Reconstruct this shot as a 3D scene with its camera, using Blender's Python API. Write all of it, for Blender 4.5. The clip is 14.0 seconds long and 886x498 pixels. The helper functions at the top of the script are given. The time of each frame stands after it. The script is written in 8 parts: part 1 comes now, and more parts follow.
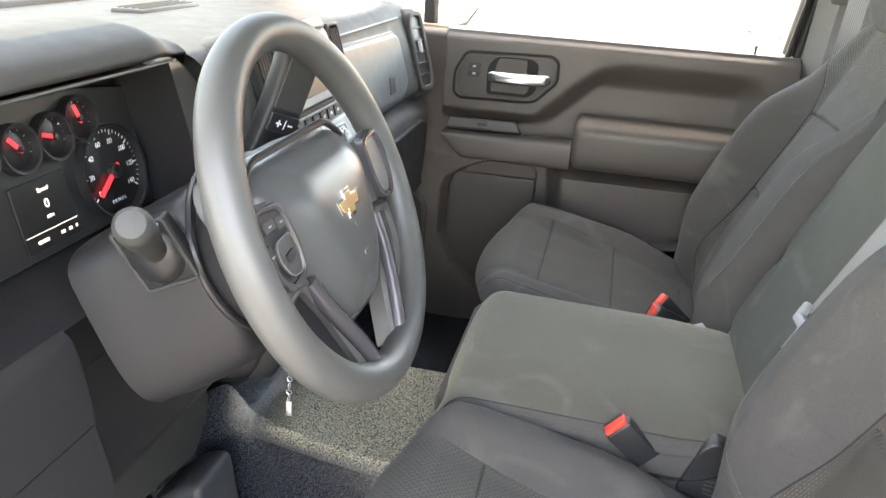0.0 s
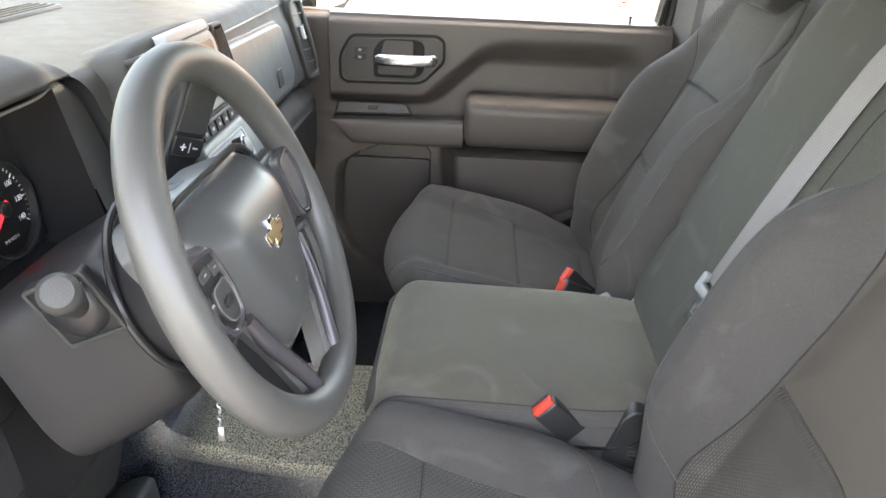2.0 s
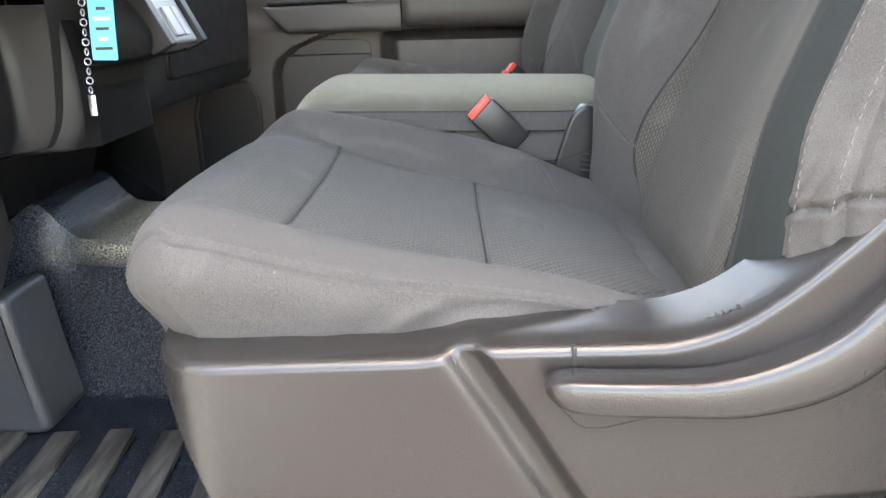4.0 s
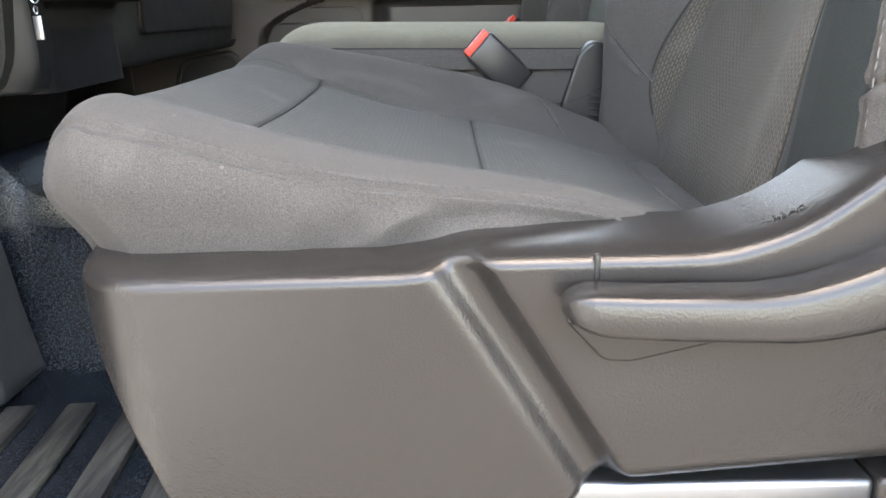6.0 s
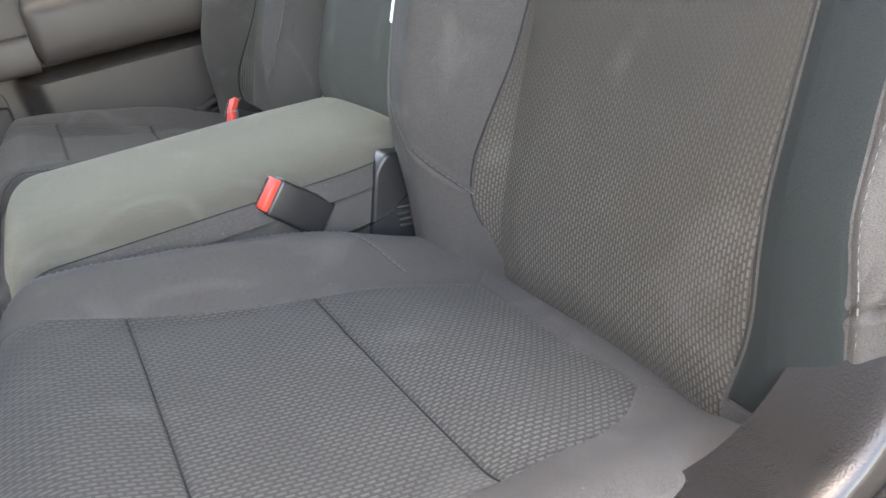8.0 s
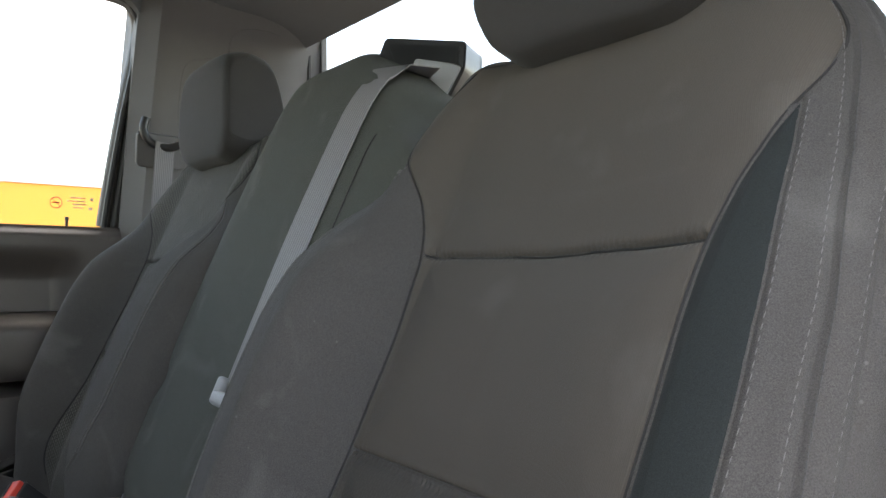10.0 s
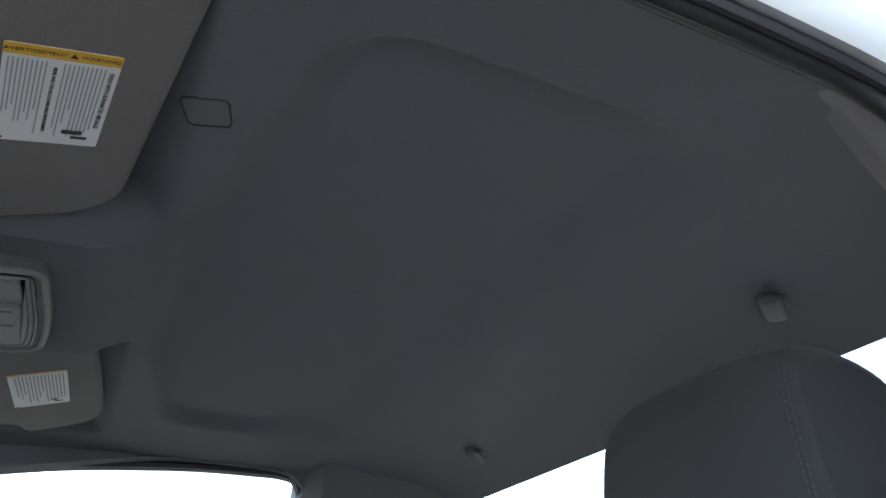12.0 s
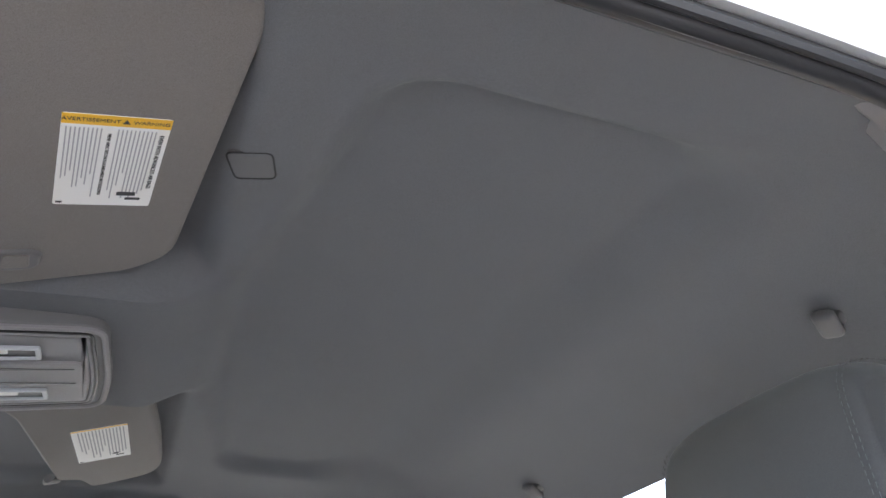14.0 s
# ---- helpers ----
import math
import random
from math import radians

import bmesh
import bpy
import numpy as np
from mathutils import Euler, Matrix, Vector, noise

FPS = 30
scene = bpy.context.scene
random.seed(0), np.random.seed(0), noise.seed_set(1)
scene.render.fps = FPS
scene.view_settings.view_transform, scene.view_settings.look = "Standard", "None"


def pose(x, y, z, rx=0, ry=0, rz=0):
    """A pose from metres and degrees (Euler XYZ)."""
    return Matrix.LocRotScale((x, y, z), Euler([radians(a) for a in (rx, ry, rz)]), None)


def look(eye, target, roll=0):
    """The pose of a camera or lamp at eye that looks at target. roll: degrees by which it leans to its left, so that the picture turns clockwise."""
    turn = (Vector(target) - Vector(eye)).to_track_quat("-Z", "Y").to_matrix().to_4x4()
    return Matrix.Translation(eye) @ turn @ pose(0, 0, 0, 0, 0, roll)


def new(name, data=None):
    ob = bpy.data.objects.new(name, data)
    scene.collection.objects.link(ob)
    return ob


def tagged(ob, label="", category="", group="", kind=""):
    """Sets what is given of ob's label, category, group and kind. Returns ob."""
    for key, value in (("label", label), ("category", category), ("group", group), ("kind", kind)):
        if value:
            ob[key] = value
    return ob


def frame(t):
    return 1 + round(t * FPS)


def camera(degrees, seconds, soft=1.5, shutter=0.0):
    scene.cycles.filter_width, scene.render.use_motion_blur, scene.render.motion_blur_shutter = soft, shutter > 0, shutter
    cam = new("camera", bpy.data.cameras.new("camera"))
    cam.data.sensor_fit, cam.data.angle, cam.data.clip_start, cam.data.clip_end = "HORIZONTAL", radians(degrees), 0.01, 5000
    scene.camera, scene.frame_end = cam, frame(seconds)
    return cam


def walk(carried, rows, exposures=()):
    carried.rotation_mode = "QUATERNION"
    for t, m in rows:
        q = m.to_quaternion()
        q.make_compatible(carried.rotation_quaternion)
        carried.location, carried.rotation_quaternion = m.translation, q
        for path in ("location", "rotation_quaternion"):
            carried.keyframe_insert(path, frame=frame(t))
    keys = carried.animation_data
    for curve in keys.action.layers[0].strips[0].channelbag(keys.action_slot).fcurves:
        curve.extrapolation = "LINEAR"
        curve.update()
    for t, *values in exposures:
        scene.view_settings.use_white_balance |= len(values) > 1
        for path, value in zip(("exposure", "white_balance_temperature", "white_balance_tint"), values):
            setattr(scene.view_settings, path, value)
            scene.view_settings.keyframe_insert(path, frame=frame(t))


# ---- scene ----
cam = camera(61.1, 14.0)
PATH = [
    (0, (0.311, -0.653, 1.027), (-0.064, 1.153, 0.253), 3.7),
    (0.5, (0.279, -0.634, 1.069), (0.08, 1.182, 0.254), 3.0),
    (1, (0.264, -0.633, 1.073), (0.152, 1.179, 0.234), 3.0),
    (1.5, (0.263, -0.638, 1.072), (0.182, 1.171, 0.223), 2.8),
    (2, (0.263, -0.643, 1.074), (0.197, 1.167, 0.226), 2.3),
    (2.5, (0.268, -0.657, 1.072), (0.185, 1.165, 0.251), 1.3),
    (3, (0.325, -0.726, 0.954), (0.241, 1.12, 0.187), -0.5),
    (3.5, (0.35, -0.751, 0.719), (0.296, 1.131, 0.044), -1.0),
    (4, (0.343, -0.706, 0.545), (0.323, 1.196, -0.073), -1.4),
    (4.2, (0.335, -0.691, 0.518), (0.315, 1.215, -0.086), -1.5),
    (6.3, (0.345, -0.632, 0.463), (0.34, 1.268, -0.159), -1.2),
    (6.5, (0.331, -0.628, 0.471), (0.427, 1.253, -0.204), -2.0),
    (7, (0.264, -0.557, 0.53), (0.644, 1.227, -0.29), -7.8),
    (7.2, (0.233, -0.516, 0.565), (0.713, 1.223, -0.299), -10.3),
    (9.3, (0.243, -0.458, 0.699), (1.411, 1.101, 0.245), -5.5),
    (9.5, (0.259, -0.456, 0.705), (1.451, 1.118, 0.386), -3.6),
    (10, (0.302, -0.456, 0.723), (1.514, 1.134, 0.775), 0.5),
    (10.5, (0.341, -0.461, 0.749), (1.507, 1.115, 1.146), 3.5),
    (11, (0.36, -0.479, 0.788), (1.407, 1.093, 1.445), 3.5),
    (11.5, (0.333, -0.513, 0.842), (1.219, 1.057, 1.708), 2.1),
    (11.7, (0.302, -0.529, 0.861), (1.132, 1.035, 1.792), 1.4),
    (12, (0.281, -0.541, 0.878), (1.016, 1.03, 1.875), 0.5),
    (12.5, (0.265, -0.548, 0.882), (0.904, 1.029, 1.934), 0.1),
    (13, (0.269, -0.549, 0.879), (0.885, 1.022, 1.952), -0.5),
    (13.5, (0.274, -0.548, 0.877), (0.886, 1.024, 1.953), -0.7),
    (14, (0.276, -0.548, 0.874), (0.889, 1.02, 1.952), -1.0),
]
walk(cam, [(t, look(eye, target, roll)) for t, eye, target, roll in PATH],
     [(0, 4.58, 9200, 13), (2.0, 4.42, 9000, 14), (2.5, 4.4, 8800, 13), (3.5, 4.62, 8700, 15), (4, 4.52, 8600, 12), (6.4, 4.3, 8600, 11), (7, 4.6, 8400, 11), (9.3, 4.5, 9000, 16), (9.5, 4.35, 9000, 16), (10.0, 3.2, 8300, 11), (10.5, 2.3, 7200, 7), (11.0, 1.65, 6800, 7), (11.5, 1.8, 6600, 7), (12.0, 2.9, 6400, 7), (12.5, 3.95, 6400, 10), (13.2, 4.1, 6800, 12), (14, 4.1, 6900, 12)])

YC = 0.43          # middle of the cab; the passenger side mirrors the driver's about it

# ---- world, sun, exposure ----
world = bpy.data.worlds.new("world")
scene.world = world
world.use_nodes = True
wn, wl = world.node_tree.nodes, world.node_tree.links
wn.clear()
w_out = wn.new("ShaderNodeOutputWorld")
w_bg = wn.new("ShaderNodeBackground")
w_sky = wn.new("ShaderNodeTexSky")
w_sky.sky_type = "NISHITA"
w_sky.sun_disc = False
w_sky.sun_elevation = radians(80)
w_sky.sun_rotation = radians(99)
w_sky.air_density = 1.0
w_sky.dust_density = 1.5
w_co = wn.new("ShaderNodeTexCoord")
w_map = wn.new("ShaderNodeMapping")
w_map.inputs["Scale"].default_value = (1.0, 1.0, 2.6)
w_no = wn.new("ShaderNodeTexNoise")
w_no.inputs["Scale"].default_value = 2.2
w_no.inputs["Detail"].default_value = 7.0
w_no.inputs["Roughness"].default_value = 0.55
w_ramp = wn.new("ShaderNodeValToRGB")
w_ramp.color_ramp.elements[0].position = 0.53
w_ramp.color_ramp.elements[1].position = 0.76
w_mix = wn.new("ShaderNodeMixRGB")
w_mix.inputs["Color2"].default_value = (11.0, 11.2, 11.6, 1)
wl.new(w_co.outputs["Generated"], w_map.inputs["Vector"])
wl.new(w_map.outputs["Vector"], w_no.inputs["Vector"])
wl.new(w_no.outputs["Fac"], w_ramp.inputs["Fac"])
wl.new(w_ramp.outputs["Color"], w_mix.inputs["Fac"])
wl.new(w_sky.outputs["Color"], w_mix.inputs["Color1"])
wl.new(w_mix.outputs["Color"], w_bg.inputs["Color"])
w_bg.inputs["Strength"].default_value = 0.15
wl.new(w_bg.outputs["Background"], w_out.inputs["Surface"])

sun = new("sun", bpy.data.lights.new("sun", "SUN"))
sun.data.energy = 1.7
sun.data.angle = radians(0.6)
sun.data.color = (1.0, 0.95, 0.88)
sun.matrix_world = look((1.9, -0.25, 9.0), (0.3, 0.0, 0.0))


# ---- materials ----
def mat_base(name, color, rough=0.6, metal=0.0, spec=0.5):
    m = bpy.data.materials.new(name)
    m.use_nodes = True
    b = m.node_tree.nodes["Principled BSDF"]
    b.inputs["Base Color"].default_value = (*color, 1)
    b.inputs["Roughness"].default_value = rough
    b.inputs["Metallic"].default_value = metal
    b.inputs["Specular IOR Level"].default_value = spec
    return m, m.node_tree.nodes, m.node_tree.links, b


def add_noise(m, b, color, vary, scale, coords="Object", detail=4.0):
    """Blotchy variation of a base colour at one scale."""
    n, l = m.node_tree.nodes, m.node_tree.links
    tc = n.new("ShaderNodeTexCoord")
    no = n.new("ShaderNodeTexNoise")
    no.inputs["Scale"].default_value = scale
    no.inputs["Detail"].default_value = detail
    mix = n.new("ShaderNodeMixRGB")
    mix.inputs["Color1"].default_value = (*[c * (1 - vary) for c in color], 1)
    mix.inputs["Color2"].default_value = (*[c * (1 + vary) for c in color], 1)
    l.new(tc.outputs[coords], no.inputs["Vector"])
    l.new(no.outputs["Fac"], mix.inputs["Fac"])
    l.new(mix.outputs["Color"], b.inputs["Base Color"])
    return tc, no, mix


def plastic(name, color, rough=0.5, grain=900.0, bump=0.12, vary=0.12, spec=0.5, smear=0.1, dist=0.0010):
    """Moulded trim with a fine leather-like grain and faint dust."""
    m, n, l, b = mat_base(name, color, rough, 0.0, spec)
    tc, no, mix = add_noise(m, b, color, vary, 9.0)
    vo = n.new("ShaderNodeTexNoise")
    vo.inputs["Scale"].default_value = grain * 0.9
    vo.inputs["Detail"].default_value = 3.0
    bp = n.new("ShaderNodeBump")
    bp.inputs["Strength"].default_value = min(1.0, bump * 2.6)
    bp.inputs["Distance"].default_value = dist
    l.new(tc.outputs["Object"], vo.inputs["Vector"])
    l.new(vo.outputs["Fac"], bp.inputs["Height"])
    l.new(bp.outputs["Normal"], b.inputs["Normal"])
    sm = n.new("ShaderNodeTexNoise")
    sm.inputs["Scale"].default_value = 35.0
    sm.inputs["Detail"].default_value = 5.0
    mr = n.new("ShaderNodeMapRange")
    mr.inputs["To Min"].default_value = max(0.05, rough - smear)
    mr.inputs["To Max"].default_value = min(1.0, rough + smear)
    l.new(tc.outputs["Object"], sm.inputs["Vector"])
    l.new(sm.outputs["Fac"], mr.inputs["Value"])
    l.new(mr.outputs["Result"], b.inputs["Roughness"])
    return m


def fabric(name, color, weave=1300.0, bump=0.6, vary=0.14, specks=0.0, sheen=0.10, tint=(0.8, 0.82, 0.8)):
    """Woven or knitted cloth: fine thread relief, soft sheen, light lint."""
    m, n, l, b = mat_base(name, color, 0.92, 0.0, 0.25)
    b.inputs["Sheen Weight"].default_value = sheen
    b.inputs["Sheen Roughness"].default_value = 0.5
    b.inputs["Sheen Tint"].default_value = (*tint, 1)
    tc, no, mix = add_noise(m, b, color, vary, 14.0, detail=6.0)
    w1 = n.new("ShaderNodeTexNoise")
    w1.inputs["Scale"].default_value = weave
    w1.inputs["Detail"].default_value = 2.0
    bp = n.new("ShaderNodeBump")
    bp.inputs["Strength"].default_value = bump
    bp.inputs["Distance"].default_value = 0.0008
    l.new(tc.outputs["Object"], w1.inputs["Vector"])
    l.new(w1.outputs["Fac"], bp.inputs["Height"])
    l.new(bp.outputs["Normal"], b.inputs["Normal"])
    fine = n.new("ShaderNodeMixRGB")
    fine.blend_type = "MULTIPLY"
    fine.inputs["Fac"].default_value = 0.75
    mr = n.new("ShaderNodeMapRange")
    mr.inputs["From Min"].default_value = 0.25
    mr.inputs["From Max"].default_value = 0.75
    mr.inputs["To Min"].default_value = 0.5
    mr.inputs["To Max"].default_value = 1.5
    l.new(w1.outputs["Fac"], mr.inputs["Value"])
    l.new(mix.outputs["Color"], fine.inputs["Color1"])
    l.new(mr.outputs["Result"], fine.inputs["Color2"])
    l.new(fine.outputs["Color"], b.inputs["Base Color"])
    if specks:
        # lint and pale rub marks
        cell = n.new("ShaderNodeTexVoronoi")
        cell.inputs["Scale"].default_value = 42.0
        hit = n.new("ShaderNodeMapRange")
        hit.inputs["From Min"].default_value = 0.055
        hit.inputs["From Max"].default_value = 0.03
        hit.inputs["To Max"].default_value = 0.35 * specks
        rub = n.new("ShaderNodeTexNoise")
        rub.inputs["Scale"].default_value = 9.0
        rub.inputs["Detail"].default_value = 9.0
        rub.inputs["Distortion"].default_value = 1.2
        rr = n.new("ShaderNodeMapRange")
        rr.inputs["From Min"].default_value = 0.56
        rr.inputs["From Max"].default_value = 0.74
        rr.inputs["To Max"].default_value = 0.22 * specks
        mx = n.new("ShaderNodeMath")
        mx.operation = "MAXIMUM"
        lint = n.new("ShaderNodeMixRGB")
        lint.inputs["Color2"].default_value = (0.36, 0.355, 0.33, 1)
        l.new(tc.outputs["Object"], cell.inputs["Vector"])
        l.new(tc.outputs["Object"], rub.inputs["Vector"])
        l.new(cell.outputs["Distance"], hit.inputs["Value"])
        l.new(rub.outputs["Fac"], rr.inputs["Value"])
        l.new(hit.outputs["Result"], mx.inputs[0])
        l.new(rr.outputs["Result"], mx.inputs[1])
        l.new(mx.outputs["Value"], lint.inputs["Fac"])
        l.new(fine.outputs["Color"], lint.inputs["Color1"])
        l.new(lint.outputs["Color"], b.inputs["Base Color"])
    return m


def dotted_fabric(name, dark, light, length=0.0072, across=0.0042, fade=None):
    """Jacquard insert: staggered columns of small lighter dashes on ribbed darker cloth, laid out by the mesh's UV in metres.
    fade: where along the panel the dashes dissolve into plain ribs, and how much of them is left there."""
    m, n, l, b = mat_base(name, dark, 0.9, 0.0, 0.25)
    b.inputs["Sheen Weight"].default_value = 0.04

    def math_node(op, p, q):
        k = n.new("ShaderNodeMath")
        k.operation = op
        for i, v in enumerate((p, q)):
            if isinstance(v, (int, float)):
                k.inputs[i].default_value = v
            else:
                l.new(v, k.inputs[i])
        return k.outputs["Value"]

    def ranged(v, lo, hi, to_lo, to_hi):
        k = n.new("ShaderNodeMapRange")
        for key, val in (("From Min", lo), ("From Max", hi), ("To Min", to_lo), ("To Max", to_hi)):
            k.inputs[key].default_value = val
        l.new(v, k.inputs["Value"])
        return k.outputs["Result"]

    def blotch(scale, detail):
        k = n.new("ShaderNodeTexNoise")
        k.inputs["Scale"].default_value = scale
        k.inputs["Detail"].default_value = detail
        l.new(uv.outputs["UV"], k.inputs["Vector"])
        return k.outputs["Fac"]

    uv = n.new("ShaderNodeUVMap")
    uv.uv_map = "UVMap"
    sx = n.new("ShaderNodeSeparateXYZ")
    l.new(uv.outputs["UV"], sx.inputs["Vector"])
    turn = n.new("ShaderNodeCombineXYZ")
    l.new(sx.outputs["Y"], turn.inputs["X"])
    l.new(sx.outputs["X"], turn.inputs["Y"])
    br = n.new("ShaderNodeTexBrick")
    br.inputs["Scale"].default_value = 1.0 / length
    br.inputs["Brick Width"].default_value = 1.0
    br.inputs["Row Height"].default_value = across / length
    br.inputs["Mortar Size"].default_value = 0.24
    br.inputs["Mortar Smooth"].default_value = 0.8
    br.offset = 0.5
    l.new(turn.outputs["Vector"], br.inputs["Vector"])
    dash = math_node("SUBTRACT", 1.0, br.outputs["Fac"])
    ribs = ranged(math_node("SINE", math_node("MULTIPLY", sx.outputs["X"], 2 * math.pi / (0.5 * across)), 0.0), -1, 1, 0.0, 1.0)
    amount = ranged(blotch(16.0, 5.0), 0.3, 0.65, 0.65, 1.0)
    amount = math_node("MULTIPLY", amount, ranged(blotch(240.0, 2.0), 0.32, 0.60, 0.55, 1.0))
    if fade:
        amount = math_node("MULTIPLY", amount, ranged(sx.outputs["Y"], fade[0], fade[1], 1.0, fade[2]))
    dash = math_node("MULTIPLY", dash, amount)
    thread = blotch(1500.0, 2.0)
    tone = math_node("ADD", math_node("MULTIPLY", dash, 0.85), math_node("MULTIPLY", ribs, 0.15))
    tone = math_node("ADD", tone, ranged(thread, 0.3, 0.7, -0.12, 0.12))
    mix = n.new("ShaderNodeMixRGB")
    mix.inputs["Color1"].default_value = (*dark, 1)
    mix.inputs["Color2"].default_value = (*light, 1)
    l.new(tone, mix.inputs["Fac"])
    rub = n.new("ShaderNodeMixRGB")
    rub.inputs["Color2"].default_value = (0.30, 0.295, 0.28, 1)
    l.new(ranged(blotch(7.0, 9.0), 0.56, 0.78, 0.0, 0.16), rub.inputs["Fac"])
    l.new(mix.outputs["Color"], rub.inputs["Color1"])
    l.new(rub.outputs["Color"], b.inputs["Base Color"])
    bp = n.new("ShaderNodeBump")
    bp.inputs["Strength"].default_value = 0.35
    bp.inputs["Distance"].default_value = 0.0006
    l.new(math_node("ADD", tone, math_node("MULTIPLY", ribs, 0.25)), bp.inputs["Height"])
    l.new(bp.outputs["Normal"], b.inputs["Normal"])
    return m


def simple(name, color, rough=0.5, metal=0.0, emit=None, strength=0.0):
    m, n, l, b = mat_base(name, color, rough, metal)
    if emit:
        b.inputs["Emission Color"].default_value = (*emit, 1)
        b.inputs["Emission Strength"].default_value = strength
    return m


M_DASH = plastic("dash_plastic", (0.036, 0.0365, 0.0355), 0.54, spec=0.25)
M_GLOVE = plastic("satin_trim_plastic", (0.072, 0.076, 0.078), 0.36, grain=1300.0, bump=0.06)
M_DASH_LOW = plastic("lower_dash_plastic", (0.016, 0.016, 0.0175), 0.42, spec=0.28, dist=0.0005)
M_DOOR = plastic("door_plastic", (0.062, 0.0525, 0.0485), 0.44, dist=0.0006)
M_DOOR_DARK = plastic("door_pocket_plastic", (0.040, 0.035, 0.033), 0.46, dist=0.0006)
M_BLACK = plastic("black_plastic", (0.018, 0.018, 0.019), 0.35, bump=0.05)
M_GLOSS = simple("gloss_black", (0.012, 0.012, 0.013), 0.32)
M_WHEEL = plastic("wheel_rim_polyurethane", (0.058, 0.058, 0.056), 0.41, grain=1000.0, bump=0.14, smear=0.02, spec=0.55, dist=0.0007)
M_WHEEL_PAD = plastic("airbag_pad_plastic", (0.062, 0.064, 0.064), 0.32, grain=1200.0, bump=0.05, smear=0.02, spec=0.6)
M_SPOKE = plastic("spoke_bezel_plastic", (0.048, 0.045, 0.050), 0.24, grain=1200.0, bump=0.04, smear=0.04)
M_SIDE = plastic("seat_side_plastic", (0.018, 0.0165, 0.016), 0.25, grain=800.0, bump=0.34, vary=0.10, spec=0.52, smear=0.03, dist=0.00024)
M_CLOTH = fabric("seat_cloth", (0.056, 0.0525, 0.050), specks=0.35, sheen=0.05)
M_CLOTH_CENTRE = fabric("centre_seat_cloth", (0.064, 0.0605, 0.051), specks=0.5, sheen=0.32, tint=(0.90, 0.85, 0.66))
# darker copy of the centre seat cloth: the back's shade put into its colour
M_CLOTH_BACK = fabric("centre_cloth_shaded", (0.050, 0.0535, 0.046), specks=0.4, sheen=0.05)
M_BOLSTER = fabric("bolster_panel_cloth", (0.0125, 0.0155, 0.0155), weave=1500.0, bump=0.2, sheen=0.04)
M_HEAD = fabric("headrest_vinyl", (0.036, 0.034, 0.033), weave=2200.0, bump=0.1)
M_DOT = dotted_fabric("seat_insert_cloth", (0.030, 0.0292, 0.0268), (0.102, 0.099, 0.091), fade=(0.40, 0.10, 0.55))
M_BACK_DOT = dotted_fabric("back_insert_cloth", (0.037, 0.033, 0.0285), (0.118, 0.108, 0.094), length=0.0066, across=0.0037, fade=(0.10, 0.22, 0.2))
# far seat's copy of the insert cloth, its dimmer light put into the colour
M_FAR_DOT = dotted_fabric("far_insert_shaded", (0.021, 0.020, 0.018), (0.125, 0.120, 0.108))
M_RIB = dotted_fabric("seat_rib_cloth", (0.058, 0.050, 0.042), (0.108, 0.095, 0.081), length=0.0095, across=0.0028, fade=(0.0, 0.01, 0.3))
M_STITCH = simple("stitch_thread", (0.115, 0.110, 0.106), 0.85)
M_STITCH_DARK = simple("dark_thread", (0.052, 0.051, 0.050), 0.85)
# near-black cords in the seams: crease shade put into the colour
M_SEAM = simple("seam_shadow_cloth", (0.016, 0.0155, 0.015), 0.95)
M_PIPING = fabric("piping_cloth", (0.088, 0.085, 0.080), sheen=0.08)
M_RED = simple("buckle_red_plastic", (0.62, 0.055, 0.035), 0.4)
M_CHROME = simple("satin_chrome", (0.72, 0.73, 0.75), 0.22, 1.0)
M_STEEL = simple("latch_steel", (0.62, 0.64, 0.66), 0.3, 1.0)
M_TRACK = simple("track_steel", (0.30, 0.32, 0.35), 0.38, 1.0)
M_GOLD = simple("emblem_gold", (0.60, 0.43, 0.24), 0.35, 0.9)
M_LINER = fabric("headliner_knit", (0.125, 0.127, 0.132), weave=1800.0, bump=0.12, vary=0.05)
M_VISOR = fabric("visor_knit", (0.172, 0.157, 0.144), weave=1800.0, bump=0.1, vary=0.05)
M_PILLAR = plastic("pillar_plastic", (0.11, 0.107, 0.107), 0.6)
M_PILLAR_PALE = plastic("pale_pillar_plastic", (0.22, 0.21, 0.215), 0.55)
# flat black that stands for shade in the door handle's outlines and recess
M_GAP = simple("shadow_gap_black", (0.006, 0.006, 0.006), 0.85)
M_RUBBER = simple("seal_rubber", (0.022, 0.022, 0.024), 0.45)
M_GREY = plastic("grey_plastic", (0.26, 0.27, 0.28), 0.4)
M_LGREY = simple("light_grey_plastic", (0.45, 0.47, 0.49), 0.4)
M_WHITE = simple("white_print", (0.8, 0.8, 0.8), 0.6)
M_DARKPRINT = simple("dark_print", (0.03, 0.03, 0.03), 0.6)
M_YELLOW = simple("warning_amber", (0.75, 0.42, 0.03), 0.55)
M_NEEDLE = simple("needle_red", (0.7, 0.02, 0.03), 0.5, 0.0, (1.0, 0.03, 0.05), 0.12)
M_TAGBLUE = simple("tag_blue", (0.06, 0.42, 0.62), 0.5)
M_PAINT = simple("white_car_paint", (0.75, 0.75, 0.74), 0.15)


